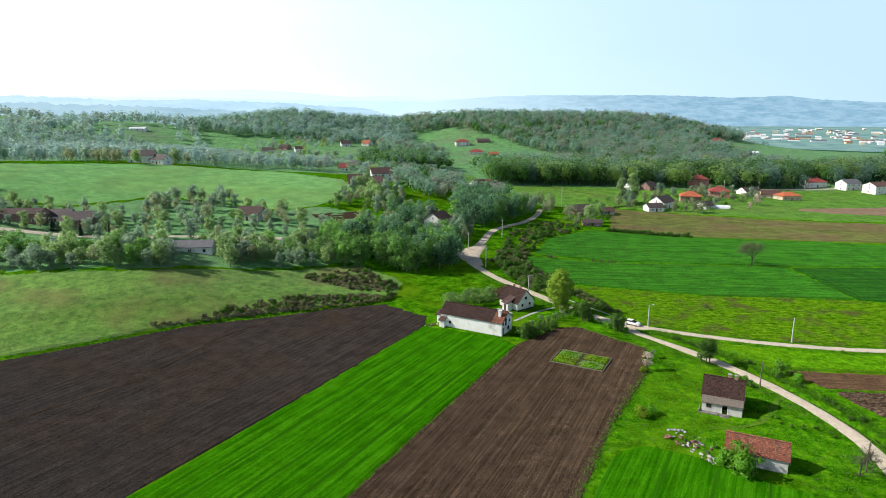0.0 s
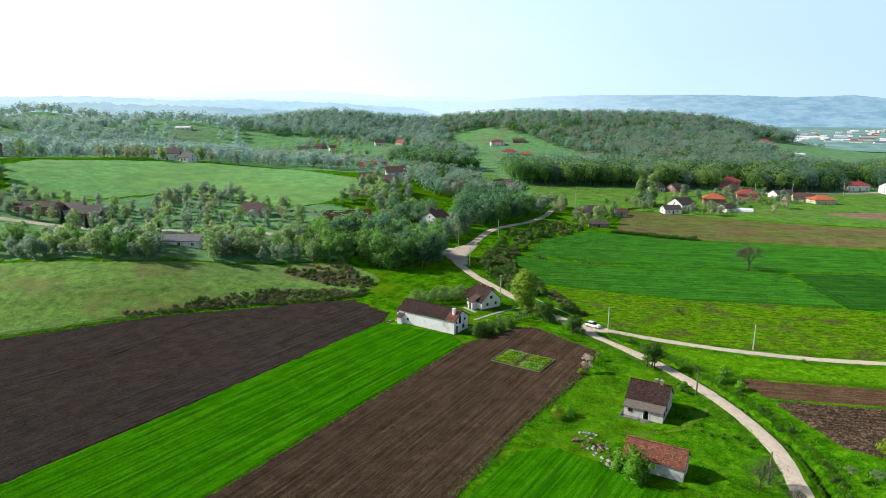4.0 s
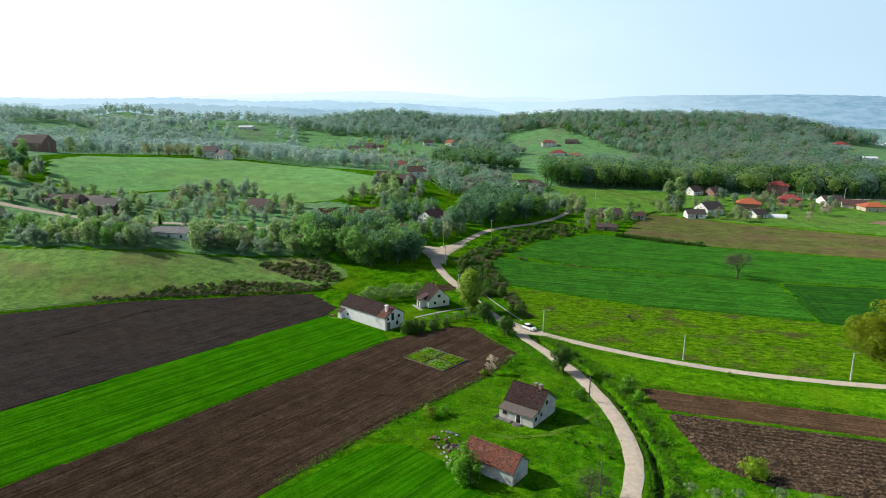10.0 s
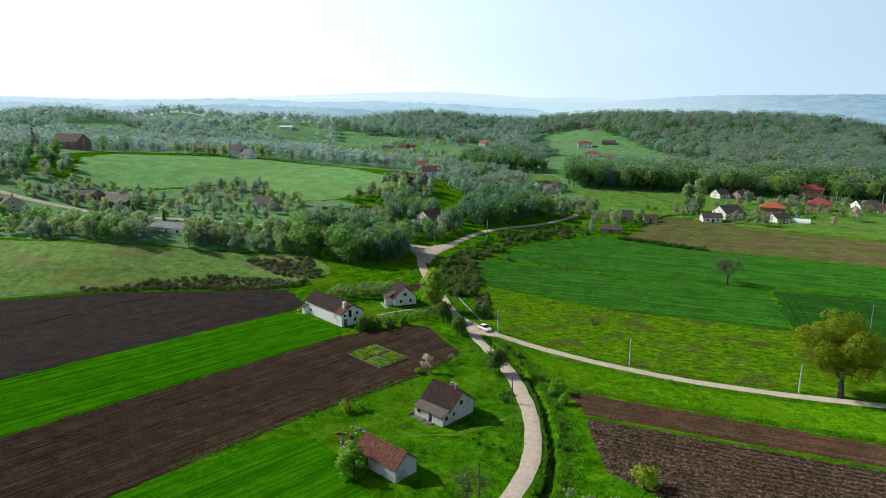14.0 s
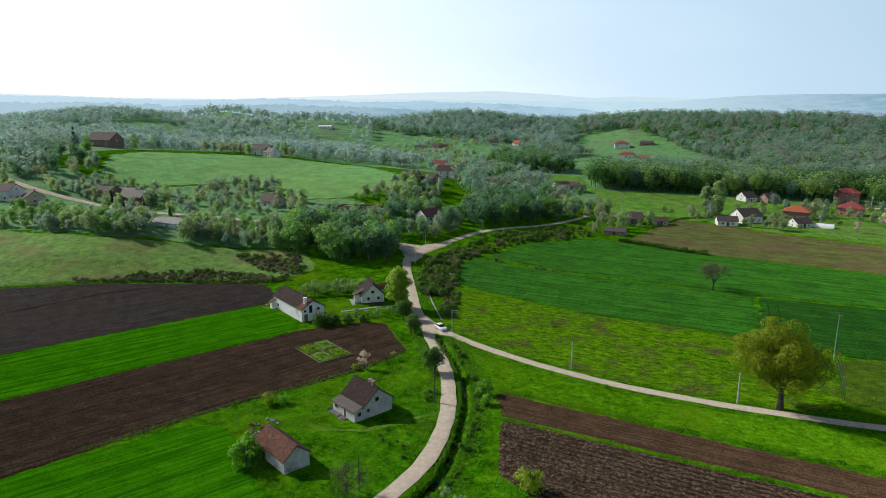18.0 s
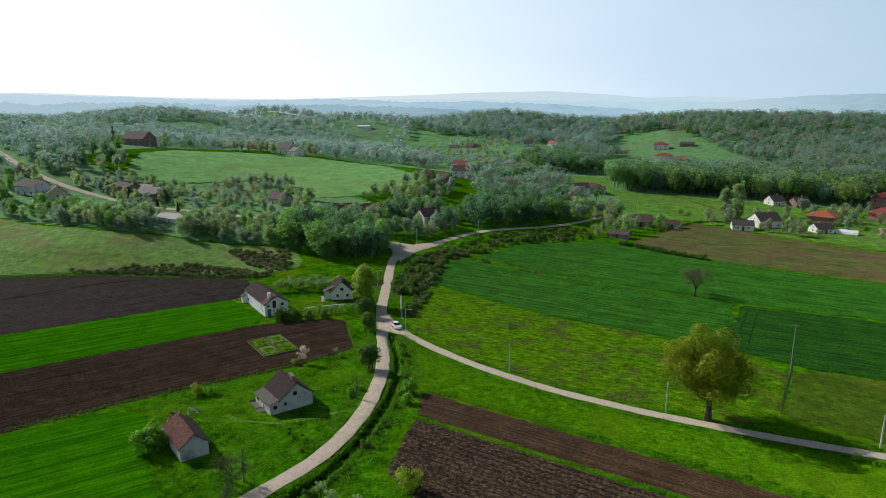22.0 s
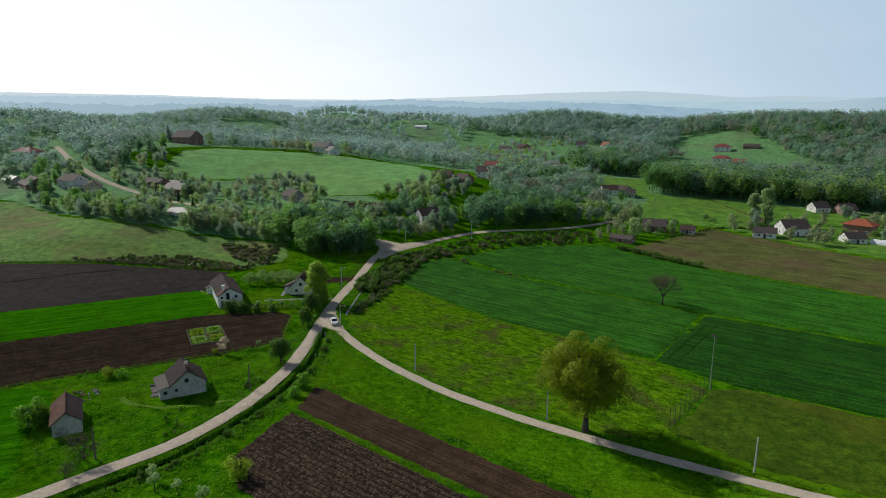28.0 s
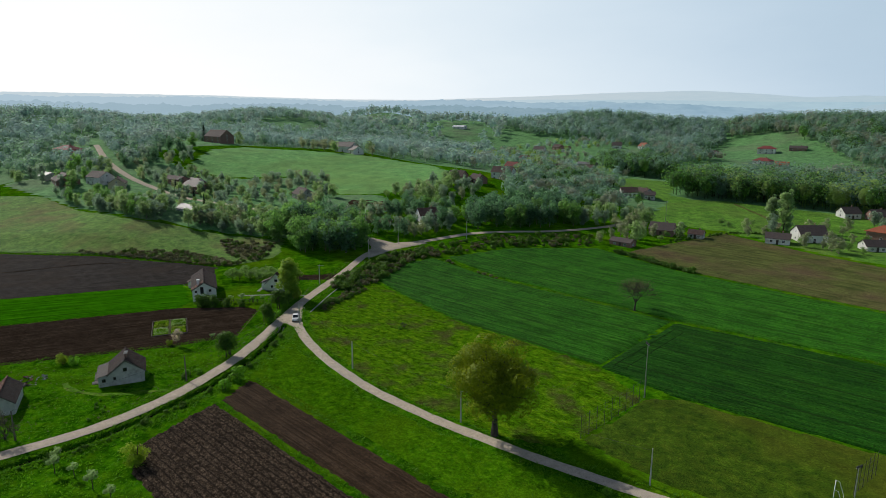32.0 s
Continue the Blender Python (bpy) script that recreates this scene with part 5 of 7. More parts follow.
def cottage():
    """The abandoned cottage: gabled roof of old tiles and a lean-to porch along its front."""
    x, y, yaw = 54.2, 113.9, -25.0
    HOUSE_SPOTS.append((x, y))
    ob = empty("cottage", pose(x, y, gh(x, y), 0, 0, yaw), "abandoned grey-white cottage with a brown tiled roof and lean-to", "house")
    w, f, b = 7.0, -2.4, 4.2                     # main block; the lean-to stands before it
    mid, eave, top = 0.9, 2.6, 5.25
    part("wall", prism(bmesh.new(), [(f, -0.6), (b, -0.6), (b, eave), (mid, top - 0.1), (f, eave)], -w / 2, w / 2), "old_wall", ob)
    for s, run in ((1, b - mid), (-1, mid - f)):
        k = (top - eave) / run
        y1 = run + 0.35
        part("roof", prism(bmesh.new(), [(mid, top), (mid + s * y1, top - k * y1), (mid + s * y1, top - k * y1 + 0.1), (mid, top + 0.1)], -w / 2 - 0.3, w / 2 + 0.3), "dark_wood", ob)
        e0 = (-w / 2 - 0.32, mid + s * y1, top - k * y1 + 0.08)
        e1 = (w / 2 + 0.32, mid + s * y1, top - k * y1 + 0.08)
        tiled(ob, e0, e1, (0, -s * y1, k * y1), "tile_brown", seed=3 + s, missing=0.006)
    ridge_bm = bmesh.new()
    for i in range(19):
        box(ridge_bm, -w / 2 - 0.3 + i * 0.4, -w / 2 + 0.13 + i * 0.4, mid - 0.14, mid + 0.14, top + 0.10, top + 0.22 + 0.02 * (i % 2), bevel=0.04)
    part("ridge_tiles", ridge_bm, "tile_brown", ob)
    # lean-to
    lf = f - 1.9
    part("porch_wall", prism(bmesh.new(), [(lf, -0.6), (f, -0.6), (f, 2.5), (lf, 2.05)], -w / 2, -0.1), "old_wall", ob)
    part("porch_wall", prism(bmesh.new(), [(lf, -0.6), (f, -0.6), (f, 2.5), (lf, 2.05)], 1.1, w / 2), "old_wall", ob)
    part("porch_roof", prism(bmesh.new(), [(lf - 0.3, 2.02), (f + 0.2, 2.62), (f + 0.2, 2.72), (lf - 0.3, 2.12)], -w / 2 - 0.15, w / 2 + 0.1), "old_wood", ob, "grey weathered board and felt roof")
    for i in range(9):
        part("board", boxed((-w / 2 + i * 0.8, -w / 2 + 0.7 + i * 0.8, lf - 0.36, lf - 0.30, 1.86 + 0.03 * (i % 3), 2.10), bevel=0.01), "old_wood", ob)
    part("door_frame", boxed((-0.1, 0.05, lf - 0.05, lf + 0.1, 0, 2.0), (0.95, 1.1, lf - 0.05, lf + 0.1, 0, 2.0), (-0.1, 1.1, lf - 0.05, lf + 0.1, 1.9, 2.05)), "white_paint", ob)
    # black panel on the closed wall paints the doorway's inner shade
    part("door", boxed((0.05, 0.95, f - 0.08, f - 0.02, 0.1, 2.0)), "opening_shade", ob, "near-black panel painted as the shade of an open doorway")
    window(ob, pose(-2.3, lf - 0.01, 1.0), 0.9, 0.75, "old_wood")
    part("step", boxed((-0.4, 1.5, lf - 0.9, lf, -0.2, 0.18), (-0.2, 1.3, lf - 1.4, lf - 0.9, -0.2, 0.08), bevel=0.03), "dirty_concrete", ob)
    part("plinth", boxed((-w / 2 - 0.5, -0.6, lf - 1.0, lf, -0.3, 0.25), bevel=0.03), "dirty_concrete", ob)
    part("porch_wall_low", boxed((-w / 2 - 0.5, -w / 2 - 0.3, lf - 1.0, lf + 1.4, 0.2, 0.6), bevel=0.02), "dirty_concrete", ob)
    for py, pz, ww, hh in ((0.7, 2.75, 0.75, 0.75), (-1.3, 1.2, 0.5, 0.6), (-3.3, 1.0, 0.7, 0.7)):
        window(ob, pose(w / 2 + 0.01, py, pz, 0, 0, 90), ww, hh, "dark_wood")
    for py in (0.0, 2.2):
        window(ob, pose(-w / 2 - 0.01, py, 1.0, 0, 0, -90), 0.9, 1.1, "dark_wood")
    for cx, cy in ((0.9, mid + 0.25), (2.0, mid + 0.1)):
        ch = part("chimney", boxed((cx - 0.28, cx + 0.28, cy - 0.28, cy + 0.28, top - 0.6, top + 0.75), bevel=0.03), "brick_wall", ob)
        part("cap", boxed((cx - 0.34, cx + 0.34, cy - 0.34, cy + 0.34, top + 0.76, top + 0.86), bevel=0.02), "concrete", ch)
    part("verge_board", prism(bmesh.new(), [(f - 0.3, eave - 0.3), (mid, top - 0.12), (b + 0.3, eave - 0.3), (b + 0.3, eave - 0.45), (mid, top - 0.3), (f - 0.3, eave - 0.45)], w / 2 + 0.24, w / 2 + 0.29), "old_wood", ob)


cottage()


def shed():
    x, y, yaw = 50.9, 93.6, -25.0
    HOUSE_SPOTS.append((x, y))
    ob = empty("shed", pose(x, y, gh(x, y), 0, 0, yaw), "small pale shed with a rust-red tiled roof, partly slipped", "shed")
    w, d, eave, top = 9.0, 4.5, 2.35, 4.15
    part("wall", prism(bmesh.new(), [(-d / 2, -0.5), (d / 2, -0.5), (d / 2, eave), (0, top - 0.08), (-d / 2, eave)], -w / 2, w / 2), "old_wall", ob)
    k = (top - eave) / (d / 2)
    for s in (1, -1):
        y1 = d / 2 + 0.3
        part("roof", prism(bmesh.new(), [(0, top), (s * y1, top - k * y1), (s * y1, top - k * y1 + 0.08), (0, top + 0.08)], -w / 2 - 0.25, w / 2 + 0.25), "dark_wood", ob)
        tiled(ob, (-w / 2 - 0.3, s * y1, top - k * y1 + 0.06), (w / 2 + 0.3, s * y1, top - k * y1 + 0.06), (0, -s * y1, k * y1), "tile_rust" if s < 0 else "tile_dark", seed=8 + s, missing=0.03)
    bm = bmesh.new()
    for i in range(23):
        box(bm, -w / 2 - 0.3 + i * 0.42, -w / 2 + 0.14 + i * 0.42, -0.14, 0.14, top + 0.08, top + 0.2 + 0.02 * (i % 3), bevel=0.04)
    part("ridge_tiles", bm, "tile_rust", ob)
    part("door", boxed((-w / 2 + 0.3, -w / 2 + 1.5, -d / 2 - 0.06, -d / 2 + 0.02, 0, 1.95), bevel=0.02), "old_wood", ob, "weathered plank door")
    # black panel again for the shade of a doorway
    part("doorway", boxed((-w / 2 + 1.8, -w / 2 + 2.8, -d / 2 - 0.02, -d / 2 + 0.05, 0, 1.9)), "opening_shade", ob)
    part("verge_board", prism(bmesh.new(), [(-d / 2 - 0.28, eave - 0.22), (0, top - 0.02), (d / 2 + 0.28, eave - 0.22), (d / 2 + 0.28, eave - 0.36), (0, top - 0.2), (-d / 2 - 0.28, eave - 0.36)], w / 2 + 0.2, w / 2 + 0.25), "old_wood", ob)


shed()


def barn():
    x, y, yaw = 8.8, 158.6, -29.0
    HOUSE_SPOTS.extend([(x, y), (x - 6, y + 3), (x + 6, y - 3)])
    ob = empty("barn", pose(x, y, gh(x, y), 0, 0, yaw), "long white barn with a brown tiled roof and small end annexe", "barn")
    w, d, eave, top = 17.4, 6.6, 3.6, 5.6
    part("wall", prism(bmesh.new(), [(-d / 2, -0.6), (d / 2, -0.6), (d / 2, eave), (0, top - 0.08), (-d / 2, eave)], -w / 2, w / 2), "white_wall", ob)
    k = (top - eave) / (d / 2)
    for s in (1, -1):
        y1 = d / 2 + 0.35
        part("roof", prism(bmesh.new(), [(0, top), (s * y1, top - k * y1), (s * y1, top - k * y1 + 0.08), (0, top + 0.08)], -w / 2 - 0.35, w / 2 + 0.35), "dark_wood", ob)
        tiled(ob, (-w / 2 - 0.4, s * y1, top - k * y1 + 0.06), (w / 2 + 0.4 - 3.0, s * y1, top - k * y1 + 0.06), (0, -s * y1, k * y1), "tile_brown", seed=18 + s, w=0.28, course=0.36)
        tiled(ob, (w / 2 - 2.6, s * y1, top - k * y1 + 0.06), (w / 2 + 0.4, s * y1, top - k * y1 + 0.06), (0, -s * y1, k * y1), "tile_rust" if s < 0 else "tile_brown", seed=28 + s, w=0.28, course=0.36, name="newer_tiles")
    bm = bmesh.new()
    for i in range(43):
        box(bm, -w / 2 - 0.35 + i * 0.42, -w / 2 + 0.09 + i * 0.42, -0.15, 0.15, top + 0.08, top + 0.22 + 0.02 * (i % 2), bevel=0.04)
    part("ridge_tiles", bm, "tile_brown", ob)
    ch = part("chimney", boxed((w / 2 - 1.6, w / 2 - 0.9, -1.9, -1.2, eave, top + 0.5), bevel=0.03), "white_wall", ob, "white rendered chimney")
    part("cap", boxed((w / 2 - 1.7, w / 2 - 0.8, -2.0, -1.1, top + 0.51, top + 0.63), bevel=0.02), "white_paint", ch)
    # the loft's inner shade as a black panel on the gable
    part("loft_door", boxed((w / 2 - 0.02, w / 2 + 0.06, -1.1, -0.2, 2.2, 4.2), bevel=0.02), "opening_shade", ob, "near-black panel painted as the shade of a loft opening")
    window(ob, pose(w / 2 + 0.01, 1.6, 2.6, 0, 0, 90), 0.7, 0.7, "dark_wood")
    window(ob, pose(w / 2 + 0.01, -2.3, 2.6, 0, 0, 90), 0.6, 0.6, "dark_wood")
    window(ob, pose(w / 2 + 0.01, 0.9, 0.7, 0, 0, 90), 0.8, 1.0, "dark_wood")
    part("lower_door", boxed((w / 2 - 0.02, w / 2 + 0.06, -2.6, -1.6, 0, 2.0), bevel=0.02), "old_wood", ob)
    window(ob, pose(-w / 2 + 2.8, -d / 2 - 0.01, 1.0), 0.6, 0.7, "dark_wood")
    # little entrance house at the west end
    a = part("annexe", prism(bmesh.new(), [(-d / 2 - 1.3, -0.6), (-d / 2 + 0.02, -0.6), (-d / 2 + 0.02, 2.5), (-d / 2 - 1.3, 1.9)], -w / 2 + 0.2, -w / 2 + 1.7), "white_wall", ob)
    part("annexe_roof", prism(bmesh.new(), [(-d / 2 - 1.6, 1.85), (-d / 2 + 0.02, 2.6), (-d / 2 + 0.02, 2.75), (-d / 2 - 1.6, 2.0)], -w / 2, -w / 2 + 1.9), "brown_roof", a)
    a = part("annexe", prism(bmesh.new(), [(-1.5, -0.6), (1.5, -0.6), (1.5, 2.3), (0, 3.1), (-1.5, 2.3)], -w / 2 - 2.2, -w / 2 + 0.02), "white_wall", ob)
    for s in (1, -1):
        part("annexe_roof", prism(bmesh.new(), [(0, 3.1), (s * 1.8, 2.14), (s * 1.8, 2.26), (0, 3.22)], -w / 2 - 2.5, -w / 2), "brown_roof", a)
    part("bargeboard", prism(bmesh.new(), [(-d / 2 - 0.35, eave - 0.28), (0, top - 0.02), (d / 2 + 0.35, eave - 0.28), (d / 2 + 0.35, eave - 0.45), (0, top - 0.22), (-d / 2 - 0.35, eave - 0.45)], w / 2 + 0.3, w / 2 + 0.35), "dark_wood", ob)


barn()


def white_house():
    x, y, yaw = 21.5, 177.0, -51.5
    HOUSE_SPOTS.append((x, y))
    ob = empty("farmhouse", pose(x, y, gh(x, y), 0, 0, yaw), "small white farmhouse with a red-brown tiled roof and porch", "house")
    w, d, eave, top = 7.2, 6.6, 2.6, 5.7
    part("wall", prism(bmesh.new(), [(-d / 2, -0.6), (d / 2, -0.6), (d / 2, eave), (0, top - 0.08), (-d / 2, eave)], -w / 2, w / 2), "white_wall", ob)
    k = (top - eave) / (d / 2)
    for s in (1, -1):
        y1 = d / 2 + 0.4
        part("roof", prism(bmesh.new(), [(0, top), (s * y1, top - k * y1), (s * y1, top - k * y1 + 0.08), (0, top + 0.08)], -w / 2 - 0.4, w / 2 + 0.45), "dark_wood", ob)
        tiled(ob, (-w / 2 - 0.45, s * y1, top - k * y1 + 0.06), (w / 2 + 0.45, s * y1, top - k * y1 + 0.06), (0, -s * y1, k * y1), "tile_brown", seed=38 + s, w=0.28, course=0.36)
    part("ridge_tiles", boxed((-w / 2 - 0.45, w / 2 + 0.45, -0.14, 0.14, top + 0.08, top + 0.2), bevel=0.04), "tile_brown", ob)
    part("plinth", boxed((-w / 2 - 0.04, w / 2 + 0.04, -d / 2 - 0.04, d / 2 + 0.04, -0.6, 0.35)), "dark_metal", ob, "dark painted plinth")
    for py, pz, ww in ((0.0, 3.1, 0.9), (-1.3, 1.2, 0.7), (1.6, 1.2, 0.7)):
        window(ob, pose(w / 2 + 0.01, py, pz, 0, 0, 90), ww, 0.8, "dark_wood")
    window(ob, pose(-1.4, -d / 2 - 0.01, 1.0), 1.0, 1.1)
    p = part("porch", prism(bmesh.new(), [(-d / 2 - 1.8, -0.5), (-d / 2 + 0.02, -0.5), (-d / 2 + 0.02, 2.5), (-d / 2 - 1.8, 2.2)], -0.6, 1.6), "white_wall", ob)
    part("porch_gable_roof", prism(bmesh.new(), [(-d / 2 - 2.1, 2.25), (-d / 2 + 1.2, 3.7), (-d / 2 + 1.2, 3.85), (-d / 2 - 2.1, 2.4)], -0.9, 1.9), "brown_roof", p)
    part("porch_door", boxed((0.1, 0.95, -d / 2 - 1.86, -d / 2 - 1.78, 0.0, 2.0), bevel=0.02), "dark_wood", p)
    part("terrace", boxed((-2.0, w / 2 + 0.3, -d / 2 - 2.8, -d / 2 - 1.82, -0.4, 0.12), bevel=0.02), "concrete", ob, "pale concrete terrace")
    for cx in (-1.6, 1.0):
        part("chimney", boxed((cx - 0.25, cx + 0.25, 0.2, 0.7, top - 0.8, top + 0.7), bevel=0.03), "brick_wall", ob)


white_house()

def along_ditch(t):
    """A place on the ditch's line, t from its near end to the fork."""
    p = np.array(DITCH, float)
    k = np.linspace(0, 1, len(p))
    return np.interp(t, k, p[:, 0]), np.interp(t, k, p[:, 1])


# trees that stand alone
plant("oak", 127.0, 145.6, 1.0, 20)
plant("birch", 33.2, 172.4, 1.0, 40, 1.2)
plant("bare", 115.5, 231.0, 1.5, 10, 1.1)
plant("roadside", 59.6, 135.0, 1.0, 0)
plant("roadside", 45.2, 155.8, 0.85, 120)
plant("roadside", 38.6, 164.5, 0.95, 200)
plant("roadside", 37.0, 168.5, 0.7, 60)
for k in range(9):
    plant("bush%d" % (k % 3), 35.5 + k * 1.5 + RNG.uniform(-0.6, 0.6), 170.5 - k * 1.9, RNG.uniform(0.4, 0.8), group="bushes along the lane")
plant("lilac", 20.8, 150.8, 1.05, 0)
plant("lilac", 23.6, 152.6, 0.95, 90)
plant("hedge_bush", 46.9, 90.0, 1.12, 0)
plant("hedge_bush", 45.2, 92.0, 0.6, 80)
plant("willow", 37.0, 108.6, 0.62, 0)
plant("bush1", 39.2, 110.0, 0.7, 0)
plant("blossom", 45.1, 130.8, 1.0, 0)
plant("willow", 43.6, 129.6, 0.4, 60)
plant("sapling", 48.5, 138.0, 0.8)
plant("bare_thicket", 76.0, 176.0, 0.5, 30)
plant("willow", 90.0, 100.3, 1.0, 30)
plant("bare_thicket", 65.2, 89.4, 1.5, 0)
plant("bare_thicket", 68.4, 85.0, 0.8, 90)
plant("bush2", 73.2, 129.2, 1.15, 0)
plant("bush0", 75.0, 125.0, 0.8, 50)
plant("poplar", 118.5, 394, 1.15, 0)
plant("poplar", 112.5, 397, 0.95, 90)
plant("spruce", -309, 344, 1.1)
plant("green1", -228.6, 289, 1.15)
for k in range(12):
    plant("fruit%d" % (k % 3), 1.5 + (k // 2) * 2.6 + RNG.uniform(-0.5, 0.5), 173.0 + (k // 2) * 1.5 + (k % 2) * 5.0 + RNG.uniform(-0.6, 0.6), RNG.uniform(0.75, 1.0), group="orchard trees behind the barn")
for lx, ly, ls in ((26.4, 155.4, 0.75), (21.8, 153.6, 0.85), (29.0, 158.6, 0.6)):
    plant("lilac", lx, ly, ls)
for k in range(5):
    plant("sapling", 23.5 + k * 2.4, 158.6 + k * 2.0, RNG.uniform(0.8, 1.2), group="garden saplings along the fence")
for bx, by, bs in ((62.8, 123.5, 0.5), (64.0, 125.5, 0.45), (66.8, 104.6, 0.28), (62, 108.5, 0.25), (46, 97.5, 0.4), (150, 142.2, 0.45), (152.5, 141.8, 0.3), (95, 142.2, 0.3), (57.8, 117.2, 0.5), (76.5, 174.4, 0.35)):
    plant("bush%d" % RNG.integers(3), bx, by, bs)
HOUSE_SPOTS.extend([(-79, 199), (-74, 191), (-112, 199), (127, 145), (33, 172), (-128, 205), (-117, 208), (-105, 212), (-95, 216)])
for bx, by, kind, bs in ((144, 361, "bud0", 1.15), (147, 358, "bud1", 0.9), (168, 413, "bud2", 1.35), (163, 417, "bud0", 1.2), (150, 438, "grey1", 1.0), (91, 392, "fruit0", 0.9), (95, 389, "fruit1", 0.7), (104, 398, "fruit2", 0.9), (118, 386, "fruit0", 0.9), (113, 388, "bush1", 1.0)):
    plant(kind, bx, by, bs, group="village garden trees")
for bx, by, bs in ((180, 369, 1.4), (196, 394, 1.8), (199, 397, 1.4), (117, 391, 1.2)):
    plant("blossom", bx, by, bs, group="blossoming fruit trees in the village")
for (ax, ay), (bx, by) in (((87, 333), (101, 374)), ((101, 374), (121, 387))):
    for k in range(14):
        t = (k + RNG.uniform(0.2, 0.8)) / 14
        plant("shrub%d" % (k % 3), ax + (bx - ax) * t, ay + (by - ay) * t, RNG.uniform(0.35, 0.7), group="hedge round the village gardens")
for bx, by, bs in ((63.0, 105.0, 0.24), (64.6, 104.2, 0.2), (61.8, 106.2, 0.18), (65.4, 105.6, 0.16), (68.6, 101.4, 0.26), (63.8, 122.2, 0.42), (63.0, 125.6, 0.34)):
    plant("shrub%d" % RNG.integers(3), bx, by, bs, group="weedy shrubs in the yard")
# groves, from the lane outward
grove([(-34, 213), (-14, 208), (3, 218), (4, 231), (-8, 238), (-42, 240), (-44, 226)], 60, ["green", "green", "deep", "green"], 0.95, 1.3, 2.6, "thicket by the junction")
grove([(-130, 180), (-93, 181), (-61, 198), (-32, 216), (-40, 234), (-70, 222), (-105, 198), (-134, 196)], 95, ["spring", "grey", "grey", "bud", "green", "spring"], 0.5, 0.95, 2.9, "trees along the pasture")
grove([(-175, 182), (-130, 180), (-132, 204), (-165, 200)], 18, ["spring", "grey", "green", "bush"], 0.5, 0.85, 3.5, "trees along the pasture")
grove([(-135, 200), (-70, 224), (-30, 246), (-25, 268), (-60, 262), (-75, 285), (-128, 262)], 70, ["spring", "grey", "grey", "fruit", "bud"], 0.5, 0.9, 5.6, "orchard trees on the slope")
grove([(-128, 262), (-85, 282), (-100, 300), (-130, 298)], 22, ["grey", "bud", "grey"], 0.7, 1.0, 4, "copse below the meadow")
grove([(-58, 298), (-28, 290), (-10, 300), (-25, 345), (-44, 342)], 40, ["fruit", "grey", "spring", "bud"], 0.6, 1.0, 4.5, "orchard trees on the slope")
grove([(-25, 246), (6, 246), (14, 268), (5, 296), (-24, 290)], 44, ["deep", "bud", "grey", "green"], 0.7, 1.0, 3.6, "trees round the junction house")
grove([(6, 296), (18, 282), (33, 305), (42, 330), (30, 350), (8, 340)], 46, ["deep", "deep", "green"], 1.0, 1.3, 4.2, "dark trees by the road")
grove([(44, 325), (60, 350), (66, 372), (50, 372), (38, 345)], 16, ["spring", "bud", "grey"], 0.8, 1.1, 4.5, "trees by the road")
grove([(62, 300), (90, 340), (100, 352), (80, 362), (62, 340)], 14, ["fruit", "spring", "bud"], 0.6, 1.0, 5, "garden trees")
grove([(100, 372), (150, 355), (175, 392), (215, 425), (260, 440), (200, 470), (160, 430), (112, 400)], 60, ["fruit", "bud", "grey", "fruit", "bush", "bud"], 0.6, 1.0, 5, "village garden trees")
grove([(-185, 225), (-130, 226), (-125, 262), (-178, 262)], 44, ["spring", "grey", "grey", "bud"], 0.45, 0.8, 5, "garden trees on the hillside")
grove([(-240, 180), (-175, 190), (-190, 225), (-240, 228)], 22, ["grey", "green", "spring"], 0.6, 1.0, 6, "garden trees on the hillside")
grove([(-230, 235), (-190, 235), (-200, 275), (-235, 285)], 26, ["grey", "deep", "bud"], 0.6, 1.0, 5, "garden trees on the hillside")
# brush on the banks
grove([(40, 190), (44, 177), (47.5, 171), (50, 170), (47, 182), (43, 194)], 34, ["scrub", "shrub", "thorn", "scrub"], 0.4, 0.8, 1.2, "hedge scrub beside the lane", 3.2)
for k in range(46):
    t = RNG.uniform(0, 1)
    at = along_ditch(t)
    plant("shrub%d" % (k % 3), at[0] + RNG.normal(scale=0.4) + (2.3 if k % 5 else -0.3), at[1] + RNG.normal(scale=0.4), RNG.uniform(0.2, 0.48) if k % 5 else 0.2, group="shrubs along the ditch")
grove([(-46, 197), (-30, 190), (-15, 189), (-14, 198), (-28, 211)], 90, ["scrub", "scrub", "scrub", "thorn"], 0.5, 1.0, 1.1, "brown scrub on the bank")
grove([(-66, 161), (-45, 170), (-33, 177), (-16, 181.5), (-15, 186), (-32, 184), (-48, 177)], 120, ["scrub", "scrub", "thorn", "scrub"], 0.5, 1.05, 0.9, "brown scrub on the bank")
grove([(30, 188), (40, 188), (40, 200), (30, 228), (34, 244), (22, 246), (18, 228), (24, 208)], 210, ["scrub", "shrub", "scrub", "shrub", "thorn", "scrub"], 0.6, 1.15, 0.9, "hedge scrub beside the lane", 2.6)
grove([(22, 246), (34, 244), (46, 272), (66, 300), (58, 318), (46, 306), (30, 276)], 130, ["scrub", "shrub", "scrub", "thorn"], 0.6, 1.1, 1.3, "hedge scrub beside the lane", 2.6)
for k in range(34):
    t = k / 33
    plant("scrub%d" % (k % 3), -74 + 57 * t, 155.5 + 25.5 * t + RNG.uniform(-0.8, 0.8), RNG.uniform(0.5, 1.0), group="brown scrub on the bank")
